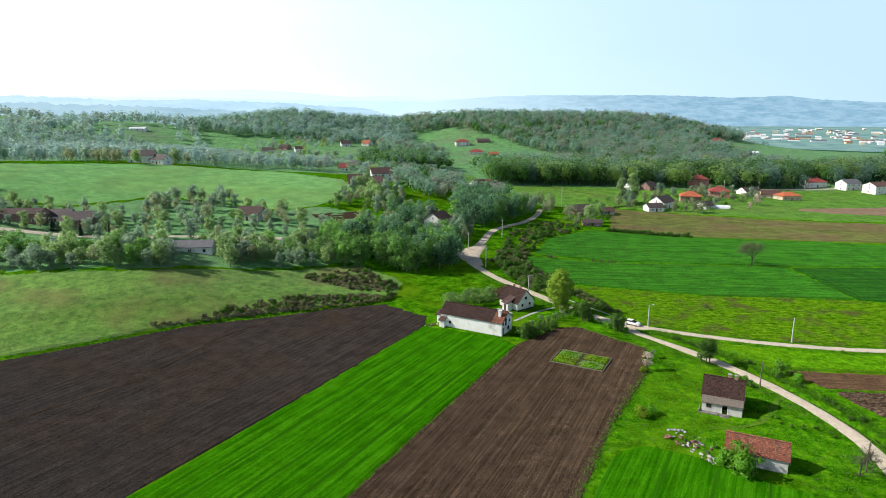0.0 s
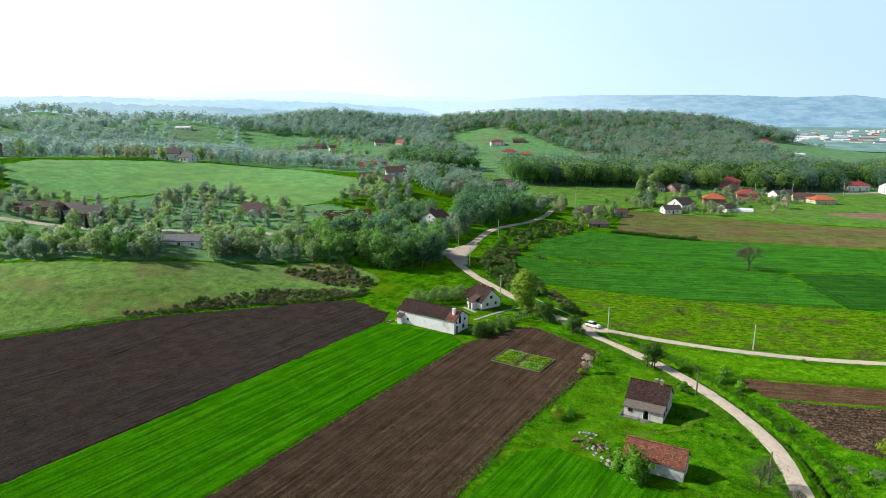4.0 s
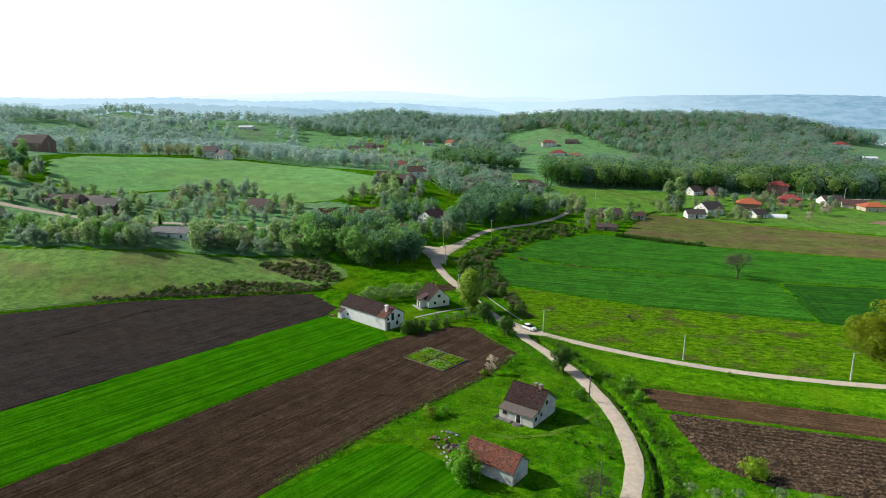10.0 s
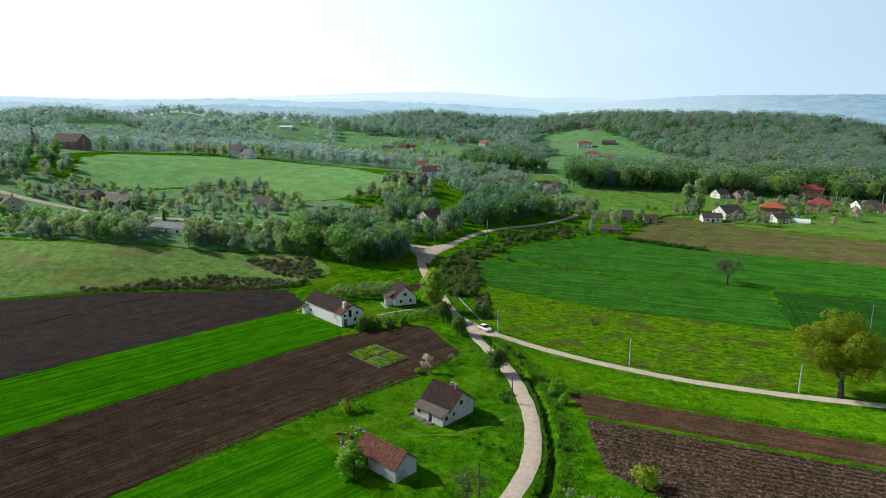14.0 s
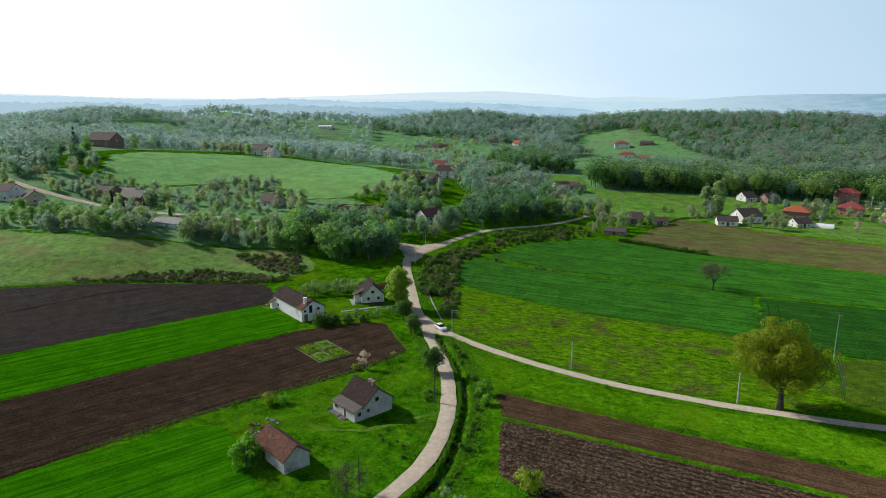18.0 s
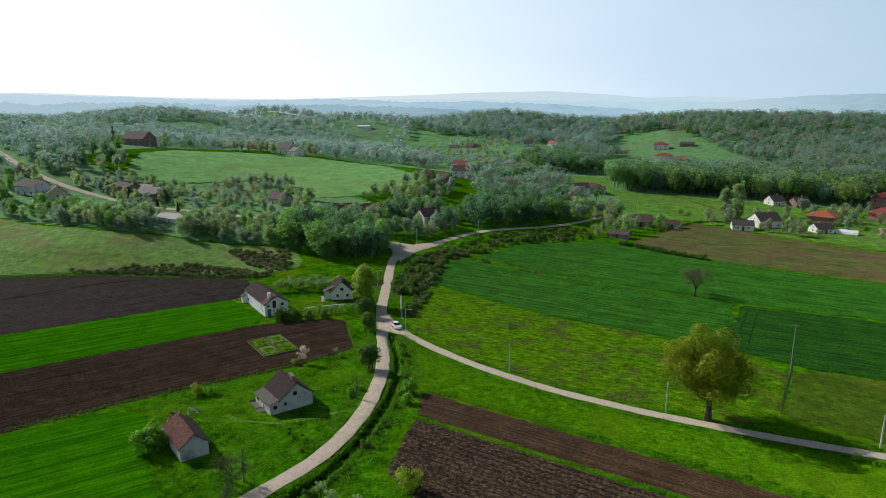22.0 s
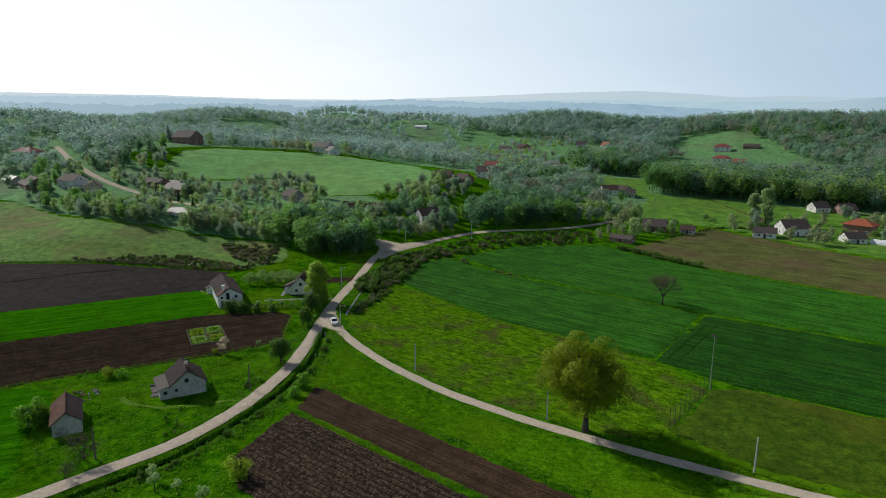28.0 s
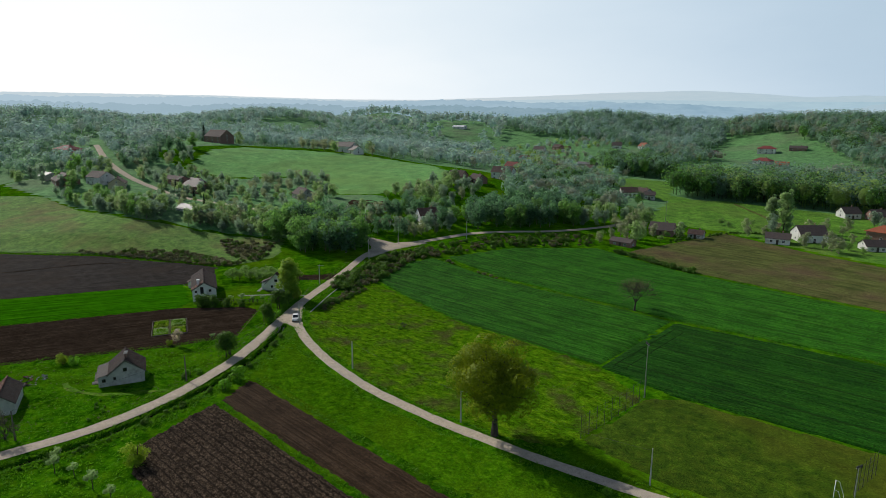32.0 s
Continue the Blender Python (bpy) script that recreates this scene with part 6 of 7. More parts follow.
for sx, sy, ss in ((-131, 226, 0.5), (-122, 229, 0.45), (-144, 231, 0.55), (-100, 222, 0.4)):
    plant("spruce", sx, sy, ss, group="garden spruces")
grove([(-222, 372), (-196, 366), (-186, 378), (-200, 392), (-220, 388)], 16, ["bud", "bud", "grey"], 0.8, 1.1, 4, "copse on the meadow ridge")
for sx, sy, kind in ((-178, 372, "spring0"), (-155, 388, "bud1"), (-140, 392, "grey0"), (-236, 330, "spring2"), (-165, 395, "spring1")):
    plant(kind, sx, sy, 1.0, group="trees round the hill meadow")

# ---- woods ----
def woods(name, spots, mats, size, lobes, sprays, leaf, label, seed, tall=1.02):
    """A wood too large to count: crowns of overlapping leaf sprays on several lobes, over short trunks, in one mesh."""
    rng = np.random.default_rng(seed)
    shapes = []
    for k in range(12):
        lob = [(rng.normal(scale=0.03), rng.normal(scale=0.03), 0.48, 0.30, 0.44)]
        for j in range(lobes):
            a = j * 2.4 + rng.uniform(0, 1)
            lob.append((math.cos(a) * 0.25, math.sin(a) * 0.25, rng.uniform(0.28, 0.80), rng.uniform(0.13, 0.22), rng.uniform(0.13, 0.24)))
        V, F, N = leaf_cloud(rng, lob, sprays, leaf / size, up=0.6, ragged=0.24, tilt=0.45, full=0.8, ball=0.28)
        # inner mass of the crown, closed under the sprays
        n = 6
        ph, th = np.meshgrid(np.linspace(-0.9, 1.4, 4), np.arange(n) * 2 * np.pi / n, indexing="ij")
        bulge = 1 + 0.16 * np.sin(th * 3 + k) * np.cos(ph) + rng.normal(scale=0.06, size=ph.shape)
        D = np.stack([np.cos(ph) * np.cos(th), np.cos(ph) * np.sin(th), np.sin(ph)], -1)
        CV = (np.array([lob[0][0], lob[0][1], 0.48]) + D * np.array([0.18, 0.18, 0.27]) * bulge[..., None]).reshape(-1, 3)
        g = np.arange(4 * n).reshape(4, n)
        h = np.roll(g, -1, axis=1)
        CF = np.stack([g[:-1], h[:-1], h[1:], g[1:]], -1).reshape(-1, 4)
        F = np.concatenate([F, CF + len(V)])
        V, N = np.concatenate([V, CV]), np.concatenate([N, D.reshape(-1, 3)])
        TV, TF = tubes([[(0, 0, -0.1, 0.022), (0, 0, 0.5, 0.012)]], 3)
        TN = TV * (1, 1, 0) + 1e-5
        shapes.append((np.concatenate([V, TV]), np.concatenate([F, TF + len(V)]), np.concatenate([N, TN / np.linalg.norm(TN, axis=1)[:, None]])))
    Vs, Fs, Ns, Ss, base = [], [], [], [], 0
    P = np.array(spots)
    for (x, y), z in zip(P, ground(P[:, 0], P[:, 1])):
        V, F, N = shapes[rng.integers(12)]
        a, h = rng.uniform(0, 6.28), size * rng.uniform(0.7, 1.2)
        ca, sa = math.cos(a), math.sin(a)
        c, s = ca * h * 1.22, sa * h * 1.22
        Vs.append(np.stack([x + V[:, 0] * c - V[:, 1] * s, y + V[:, 0] * s + V[:, 1] * c, z + V[:, 2] * h * tall], 1))
        Ns.append(np.stack([N[:, 0] * ca - N[:, 1] * sa, N[:, 0] * sa + N[:, 1] * ca, N[:, 2]], 1))
        Fs.append(F + base)
        Ss.append(np.full(len(F), rng.integers(len(mats))))
        base += len(V)
    tagged(raw(name, np.concatenate(Vs), np.concatenate(Fs), mats, slots=np.concatenate(Ss), normals=np.concatenate(Ns)), label, "woodland", kind="stuff")


def spots_in(poly, gap, seed, holes=(), bare=0.0):
    rng = np.random.default_rng(seed)
    p = np.array(poly, float)
    X, Y = np.meshgrid(np.arange(p[:, 0].min(), p[:, 0].max(), gap), np.arange(p[:, 1].min(), p[:, 1].max(), gap))
    X, Y = X.ravel() + rng.uniform(-0.45, 0.45, X.size) * gap, Y.ravel() + rng.uniform(-0.45, 0.45, X.size) * gap
    ok = inside(X, Y, poly)
    if bare:
        ok &= np.sin(X / 31 + 1.3 * np.sin(Y / 47)) + np.sin(Y / 27 + 1.1 * np.sin(X / 39)) > -2 + 2 * bare
    for h in holes:
        if isinstance(h, list):
            ok &= ~inside(X, Y, h)
        else:
            ok &= (X - h[0]) ** 2 + (Y - h[1]) ** 2 > h[2] ** 2
    ok &= line_distance(X, Y, ROAD_C) > 6
    for hx, hy in HOUSE_SPOTS:
        ok &= (X - hx) ** 2 + (Y - hy) ** 2 > 13 ** 2
        ok &= ~((np.abs(X - hx) < 9) & (Y < hy) & (Y > hy - 26))
    return np.stack([X[ok], Y[ok]], 1)


HILL_CLEARING = [(-48, 783), (-5, 838), (27, 838), (53, 785), (107, 702), (160, 655), (150, 606), (69, 592), (-8, 600), (-30, 640), (4, 690), (-26, 725)]
LANE_CLEARING = [(46, 436), (60, 425), (66, 455), (38, 462), (28, 500), (15, 540), (-40, 520), (-38, 490), (5, 455)]
FRONT = [(40, 462), (68, 468), (180, 474), (290, 486), (360, 500), (420, 520), (420, 545), (300, 540), (180, 520), (70, 522), (34, 520), (30, 490)]
woods("wood_edge", spots_in(FRONT, 5.5, 1), ["canopy_green", "canopy_deep", "canopy_green", "canopy_spring"], 17, 7, 220, 0.55, "dense green edge of the wood behind the village", 1)
woods("wood_village", spots_in([(-40, 385), (-10, 350), (10, 350), (30, 372), (45, 400), (44, 440), (0, 462), (-45, 470)], 6.5, 2, [LANE_CLEARING, (-48, 365, 16)]), ["canopy_mid", "canopy_green", "canopy_bud", "canopy_mid"], 9, 6, 130, 0.42, "mixed young wood between the houses", 2)
woods("wood_copse", spots_in([(-75, 560), (-20, 545), (8, 560), (-2, 592), (-40, 612), (-75, 600)], 6.5, 11), ["canopy_green", "canopy_deep", "canopy_green"], 17, 6, 190, 0.55, "rounded green copse in the valley", 11)
woods("wood_foot", spots_in([(-26, 730), (2, 692), (-30, 642), (-62, 650), (-72, 722)], 8, 15), ["canopy_mid", "canopy_deep", "canopy_bud"], 11, 5, 70, 0.65, "clump of trees below the hill houses", 15)
woods("wood_gardens", spots_in([(-45, 470), (-40, 520), (-20, 545), (-75, 560), (-75, 600), (-30, 640), (0, 690), (-26, 725), (-120, 725), (-190, 735), (-230, 640), (-170, 480), (-120, 420), (-60, 400), (-40, 385)], 10.5, 12, [(-95, 690, 20), (-175, 650, 24)], 0.5), ["canopy_mid", "canopy_bud", "canopy_mist", "canopy_spring"], 7.5, 4, 66, 0.55, "scattered garden trees round the hamlet on the slope", 12)
woods("wood_hill_east", spots_in([(70, 515), (180, 525), (300, 545), (330, 600), (285, 690), (330, 800), (400, 850), (420, 950), (200, 960), (20, 990), (-60, 1000), (-60, 900), (-40, 840), (0, 845), (60, 790), (110, 700), (160, 650), (150, 606), (70, 592), (20, 572)], 7.8, 3, [HILL_CLEARING, [(285, 560), (440, 545), (440, 830), (330, 830), (290, 680)]]), ["canopy_deep", "canopy_mid", "canopy_bud", "canopy_mid", "canopy_deep", "canopy_bud", "canopy_green"], 14, 6, 120, 0.55, "wooded hill in mixed spring leaf", 3)
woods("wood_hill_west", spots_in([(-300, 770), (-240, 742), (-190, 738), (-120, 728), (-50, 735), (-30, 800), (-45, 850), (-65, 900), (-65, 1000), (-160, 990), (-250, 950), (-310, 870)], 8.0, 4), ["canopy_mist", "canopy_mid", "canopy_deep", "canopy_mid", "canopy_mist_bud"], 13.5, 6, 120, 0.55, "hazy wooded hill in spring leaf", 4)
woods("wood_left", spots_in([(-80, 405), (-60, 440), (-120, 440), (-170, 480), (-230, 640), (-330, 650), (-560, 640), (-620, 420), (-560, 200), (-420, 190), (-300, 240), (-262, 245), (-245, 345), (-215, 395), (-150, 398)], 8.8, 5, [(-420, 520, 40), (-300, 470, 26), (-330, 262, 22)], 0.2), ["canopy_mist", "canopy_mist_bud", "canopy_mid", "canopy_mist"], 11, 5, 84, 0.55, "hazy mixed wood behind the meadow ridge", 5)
woods("wood_hillside", spots_in([(-310, 250), (-262, 246), (-236, 210), (-205, 232), (-192, 258), (-224, 296), (-246, 318), (-310, 300)], 7.5, 13, [(-278, 228, 16)], 0.25), ["canopy_mist", "canopy_mist_bud", "canopy_mid"], 8.5, 5, 80, 0.55, "mixed trees on the slope beside the hillside road", 13)
woods("wood_behind_lane", spots_in([(-300, 180), (-246, 190), (-240, 228), (-300, 240), (-380, 235), (-380, 190)], 8, 14, [(-278, 228, 16)], 0.3), ["canopy_mid", "canopy_mist", "canopy_mid"], 9, 5, 70, 0.6, "trees above the farmyards on the hillside", 14)
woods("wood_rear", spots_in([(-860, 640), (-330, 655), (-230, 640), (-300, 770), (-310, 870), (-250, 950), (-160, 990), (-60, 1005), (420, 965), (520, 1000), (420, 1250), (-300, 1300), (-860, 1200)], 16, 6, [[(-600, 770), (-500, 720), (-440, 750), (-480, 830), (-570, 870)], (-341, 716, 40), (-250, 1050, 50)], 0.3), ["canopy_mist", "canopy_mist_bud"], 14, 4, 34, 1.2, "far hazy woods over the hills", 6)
woods("wood_east", spots_in([(430, 480), (700, 520), (760, 760), (600, 800), (440, 640)], 14, 7), ["canopy_mid", "canopy_deep", "canopy_green"], 13, 3, 50, 1.3, "woods beyond the village", 7)
woods("wood_slope", spots_in([(-135, 200), (-70, 226), (-30, 248), (-26, 270), (-62, 262), (-80, 284), (-128, 262)], 13.0, 8, [(-115, 208, 16)], 0.6), ["canopy_mid", "canopy_spring", "canopy_bud"], 3.0, 3, 44, 0.3, "orchard undergrowth on the slope", 8)

# ---- small things ----
def blades(name, spots, size, mat, label, seed, per=4):
    """Tufts of long grass and weeds: a few bent blades to a tuft."""
    rng = np.random.default_rng(seed)
    P = np.repeat(np.asarray(spots, float), per, 0)
    P = P + rng.normal(scale=size * 0.35, size=P.shape)
    n = len(P)
    z = ground(P[:, 0], P[:, 1])
    a = rng.uniform(0, 6.28, n)
    h = size * rng.uniform(0.5, 1.3, n)
    w = h * 0.28
    d, lean = np.stack([np.cos(a), np.sin(a), 0 * a], 1), rng.normal(scale=0.8, size=(n, 2)) * h[:, None]
    b = np.concatenate([P, z[:, None] - 0.05], 1)
    top = b + np.concatenate([lean, h[:, None]], 1)
    V = np.stack([b - d * w[:, None], b + d * w[:, None], top + d * w[:, None] * 0.4, top - d * w[:, None] * 0.4], 1).reshape(-1, 3)
    ob = raw(name, V, np.arange(4 * n).reshape(-1, 4), mat)
    return tagged(ob, label, "grass", kind="stuff")


def along(line, side, spread, count, seed):
    """Random places beside a line, at a distance from it."""
    rng = np.random.default_rng(seed)
    p = np.array(line, float)
    s = np.concatenate([[0], np.cumsum(np.hypot(*np.diff(p, axis=0).T))])
    t = rng.uniform(0, s[-1], count)
    x, y = np.interp(t, s, p[:, 0]), np.interp(t, s, p[:, 1])
    dx, dy = np.interp(t + 0.5, s, p[:, 0]) - np.interp(t - 0.5, s, p[:, 0]), np.interp(t + 0.5, s, p[:, 1]) - np.interp(t - 0.5, s, p[:, 1])
    k = np.hypot(dx, dy) + 1e-6
    o = side + rng.normal(scale=spread, size=count)
    return np.stack([x - dy / k * o, y + dx / k * o], 1)


def scatter(poly, count, seed, holes=()):
    rng = np.random.default_rng(seed)
    p = np.array(poly, float)
    q = rng.uniform(p.min(0), p.max(0), (count * 3, 2))
    ok = inside(q[:, 0], q[:, 1], poly)
    for hx, hy, r in holes:
        ok &= (q[:, 0] - hx) ** 2 + (q[:, 1] - hy) ** 2 > r * r
    return q[ok][:count]


YARD = [(20, 82), (31, 105), (45, 129), (49.5, 143), (44, 157), (52, 149), (60, 137), (66, 124), (69, 112), (70.5, 100), (69, 88), (62, 83), (52, 87), (42, 95.5), (34, 99.5), (27, 95)]
blades("grass_yard", scatter(YARD, 3600, 1, [(54.2, 112.6, 5.4), (50.9, 93.6, 4.6)]), 0.20, "grass_blade", "uneven bright green grass of the overgrown yard", 1)
blades("grass_ditch", np.concatenate([along(DITCH, 1.05, 0.12, 1300, 2), along(DITCH, -1.9, 0.5, 2200, 3), along(DITCH, -3.6, 1.0, 1200, 4)]), 0.32, "grass_blade", "tall rank grass along the ditch", 2)
blades("grass_verge", np.concatenate([along(ROAD_B, 2.6, 0.6, 1300, 5), along(ROAD_B, -2.8, 0.7, 1500, 6), along(ROAD_A[3:12], 2.8, 0.6, 1100, 7), along(ROAD_A[7:12], -2.8, 0.6, 600, 8)]), 0.26, "grass_blade", "rough grass on the road verges", 3)
blades("grass_borders", np.concatenate([along([(49.3, 143.6), (45, 129.5), (31, 105.5), (20, 82)], -0.6, 0.5, 900, 9), along([(18, 146), (-14, 82.5)], 0, 0.35, 500, 10), along([(-160, 98), (-98.5, 133), (-65, 157.5), (-30, 174.5), (-17, 178.5)], 1.2, 0.8, 1500, 11),
       along([(75, 131.5), (126, 127.2), (190, 122)], 0.4, 0.3, 700, 12), along([(79, 120.8), (124, 117.5), (190, 110)], 0, 0.35, 700, 13)]), 0.28, "grass_blade", "grass strips between the fields", 4)
blades("weeds_meadow", scatter([(48, 170), (56, 163), (94, 149), (128, 149), (138, 155), (139, 176), (100, 187), (54, 196), (42, 200)], 2600, 14), 0.25, "grass_blade", "tussocks of yellow-green weeds in the rough meadow", 5, 4)
blades("dry_weeds", np.concatenate([scatter([(48, 170), (56, 163), (94, 149), (128, 149), (138, 155), (139, 176), (100, 187), (54, 196), (42, 200)], 700, 15), along(ROAD_A[3:12], 3.6, 0.8, 200, 16), scatter(YARD, 250, 17)]), 0.25, "leaf_brush", "dry brown weeds among the grass", 6, 4)
blades("grass_strip", scatter([(62, 149), (94, 140.8), (128, 140), (180, 144), (180, 125), (126, 127.6), (77, 132)], 2600, 18), 0.24, "grass_blade", "long bright green grass between track and plough", 7)
blades("vineyard_weeds", scatter([(79, 84), (84, 102), (92, 98), (104, 97), (115, 70), (76, 64)], 2000, 19), 0.3, "grass_blade", "rank grass between the vine posts", 8)

# hedge lines in the wheat
for hx, hy, hs in ((41, 237.6, 0.5), (43, 237.2, 0.35), (57, 234.4, 0.35), (60, 233.6, 0.45), (63, 233.2, 0.4), (66, 232.6, 0.3)):
    plant("scrub%d" % RNG.integers(3), hx, hy, hs * 1.8, group="hedge scrub in the wheat")
for k in range(30):
    plant("shrub%d" % (k % 3), 79 + k * 1.2, 297.8 - k * 0.40 + RNG.uniform(-0.9, 0.9), RNG.uniform(0.45, 0.95), group="hedge along the fallow field")
blades("hedge_grass", np.concatenate([along([(32, 239), (62, 233.4), (128, 228.6), (176, 230), (300, 235)], 0.6, 0.5, 900, 20), along([(46, 274), (81, 296.5), (111, 286.5), (171, 278), (320, 260)], 0.6, 0.7, 900, 21)]), 0.26, "leaf_hedge", "grass baulk between the wheat fields", 9)


def garden_bed():
    """The planted bed in the ploughed field: four plots with paths between and a timber edge."""
    ob = empty("garden_bed", pose(31.5, 135.8, gh(31.5, 135.8) + 0.15, 0, 0, -28) @ Matrix.Diagonal((1.25, 0.92, 1, 1)), "square vegetable bed in four green plots with wooden edging", "garden bed")
    rng = np.random.default_rng(5)
    for i in (-1, 1):
        for j in (-1, 1):
            n = 16
            A, B = np.meshgrid(np.linspace(0.35, 4.5, n), np.linspace(0.35, 4.2, n))
            rise = np.sin((A - 0.35) / 4.15 * np.pi) * np.sin((B - 0.35) / 3.85 * np.pi)
            V = np.stack([A * i, B * j, 0.08 + rise * 0.35 + rng.random(A.shape) * 0.22 * rise ** 0.3], -1).reshape(-1, 3)
            k = np.arange(n * n).reshape(n, n)
            F = np.stack([k[:-1, :-1], k[:-1, 1:], k[1:, 1:], k[1:, :-1]], -1).reshape(-1, 4)
            raw("plot", V, F if i * j > 0 else F[:, ::-1], "meadow", ob)
            spots = np.stack([rng.uniform(0.5, 4.3, 260) * i, rng.uniform(0.5, 4.0, 260) * j], 1)
            lob = [(x, y, 0.30, 0.3, 0.25) for x, y in spots]
            LV, LF, LN = leaf_cloud(rng, lob, 620, 0.13)
            tagged(raw("planting", LV, LF, "leaf_yellow" if (i + j) else "leaf_spring", ob), kind="stuff")
    part("path", boxed((-4.7, 4.7, -0.3, 0.3, -0.1, 0.07), (-0.3, 0.3, -4.4, -0.31, -0.1, 0.07), (-0.3, 0.3, 0.31, 4.4, -0.1, 0.07)), "brush_floor", ob, "trodden earth paths between the plots")
    for s in (-1, 1):
        part("edging", boxed((s * 4.78 - 0.07, s * 4.78 + 0.07, -4.5, 4.5, -0.2, 0.22), bevel=0.02), "old_wood", ob)
        part("edging", boxed((-4.7, 4.7, s * 4.5 - 0.07, s * 4.5 + 0.07, -0.2, 0.22), bevel=0.02), "old_wood", ob)


garden_bed()


def pole(x, y, h, label, lamp=0.0, arm=True, name="utility_pole", mat="pole_concrete", thick=1.0):
    ob = empty(name, pose(x, y, gh(x, y), 0, 0, 20), label, name.replace("_", " "), "poles along the road")
    bm = bmesh.new()
    a, b = 0.15 * thick, 0.09 * thick
    lo = [bm.verts.new((sx * a, sy * a, -0.5)) for sx, sy in ((-1, -1), (1, -1), (1, 1), (-1, 1))]
    hi = [bm.verts.new((sx * b, sy * b, h)) for sx, sy in ((-1, -1), (1, -1), (1, 1), (-1, 1))]
    for k in range(4):
        bm.faces.new((lo[k], lo[(k + 1) % 4], hi[(k + 1) % 4], hi[k]))
    bm.faces.new(hi)
    part("post", bm, mat, ob)
    if arm:
        part("crossarm", boxed((-0.55, 0.55, -0.06, 0.06, h - 0.35, h - 0.25), bevel=0.01), "steel", ob)
        for sx in (-0.45, 0.45):
            part("insulator", boxed((sx - 0.05, sx + 0.05, -0.05, 0.05, h - 0.25, h - 0.08), bevel=0.02), "dark_metal", ob)
    if lamp:
        part("bracket", boxed((0.0, 1.1, -0.03, 0.03, h - 0.12, h - 0.06), bevel=0.01), "steel", ob)
        part("lamp_head", boxed((1.0, 1.6, -0.12, 0.12, h - 0.14, h - 0.02), bevel=0.03), "steel", ob)
    return ob


PALE = "pale concrete utility pole beside the road"
for px, py, ph, lamp in ((54.2, 159.6, 6.2, 1), (86.5, 149, 6.3, 0), (119.6, 145.4, 6.2, 1), (153.9, 148.6, 6.2, 0), (26.5, 189, 6.4, 1), (15.5, 221.5, 7.0, 0), (10, 243, 7.0, 0), (25.5, 268, 7.5, 0), (58, 372, 9, 0), (70, 372, 12, 0), (-12, 246, 7.5, 0)):
    pole(px, py, ph, PALE, lamp, ph > 6.3, thick=0.85)
for px, py in ((65.4, 121.9), (66.8, 90.4)):
    pole(px, py, 5.5, "weathered grey wooden pole beside the lane", 0, False, "wooden_pole", "old_wood", 0.8)
for px, py in ((203, 458), (228, 458), (268, 470)):
    pole(px, py, 9, "grey power pole in the village", 0)


def cable(a, b, sag, label="thin black overhead cable between poles"):
    pts = []
    for k in range(13):
        t = k / 12
        pts.append((a[0] + (b[0] - a[0]) * t, a[1] + (b[1] - a[1]) * t, a[2] + (b[2] - a[2]) * t - sag * 4 * t * (1 - t), 0.014))
    V, F = tubes([pts], 4)
    ob = raw("cable", V, F, "dark_metal")
    tagged(ob, label, "cable", "overhead cables")


TOPS = [(26.5, 189, 6.0), (54.2, 159.6, 5.9), (86.5, 149, 6.0), (119.6, 145.4, 5.9), (153.9, 148.6, 5.9)]
for (ax, ay, ah), (bx, by, bh) in zip(TOPS, TOPS[1:]):
    cable((ax, ay, gh(ax, ay) + ah), (bx, by, gh(bx, by) + bh), 0.5)
cable((54.2, 159.6, gh(54.2, 159.6) + 5.8), (65.4, 121.9, gh(65.4, 121.9) + 5.3), 0.6)
cable((65.4, 121.9, gh(65.4, 121.9) + 5.3), (66.8, 90.4, gh(66.8, 90.4) + 5.5), 0.5)


def floodlight(x, y, h, lamps, turn, label):
    ob = empty("floodlight", pose(x, y, gh(x, y), 0, 0, turn), label, "floodlight", "pitch floodlights")
    V, F = tubes([[(0, 0, -0.4, 0.10), (0, 0, h * 0.5, 0.08), (0, 0, h, 0.05)]], 8)
    raw("mast", V, F, "steel", ob, flat=False)
    part("crossbar", boxed((-0.6, 0.6, -0.04, 0.04, h - 0.1, h), bevel=0.01), "steel", ob)
    for k in range(lamps):
        sx = (k - (lamps - 1) / 2) * 0.7
        part("lamp", boxed((sx - 0.25, sx + 0.25, -0.2, 0.0, h + 0.02, h + 0.42), bevel=0.04), "dark_metal", ob)


floodlight(140.8, 177.7, 11.2, 2, -40, "tall grey floodlight mast at the pitch fence")
floodlight(178.3, 165.6, 5.0, 2, 60, "short floodlight mast with two dark lamps behind the goal")


def ball_fence(a, b, h, count, label):
    """Tall netting on posts at the end of the pitch."""
    ob = empty("pitch_fence", pose(a[0], a[1], gh(*a), 0, 0, 0), label, "fence")
    dx, dy = b[0] - a[0], b[1] - a[1]
    for k in range(count):
        t = k / (count - 1)
        V, F = tubes([[(dx * t, dy * t, -0.3, 0.045), (dx * t, dy * t, h, 0.035)]], 6)
        raw("post", V, F, "dark_metal", ob, flat=False)
    wires = []
    for z in np.arange(0.15, h - 0.1, 0.8):
        wires.append([(0, 0, z, 0.010), (dx, dy, z, 0.010)])
    for t in np.linspace(0, 1, int(np.hypot(dx, dy) / 1.1)):
        wires.append([(dx * t, dy * t, 0.1, 0.008), (dx * t, dy * t, h - 0.1, 0.008)])
    V, F = tubes(wires, 3)
    raw("netting", V, F, "dark_metal", ob)


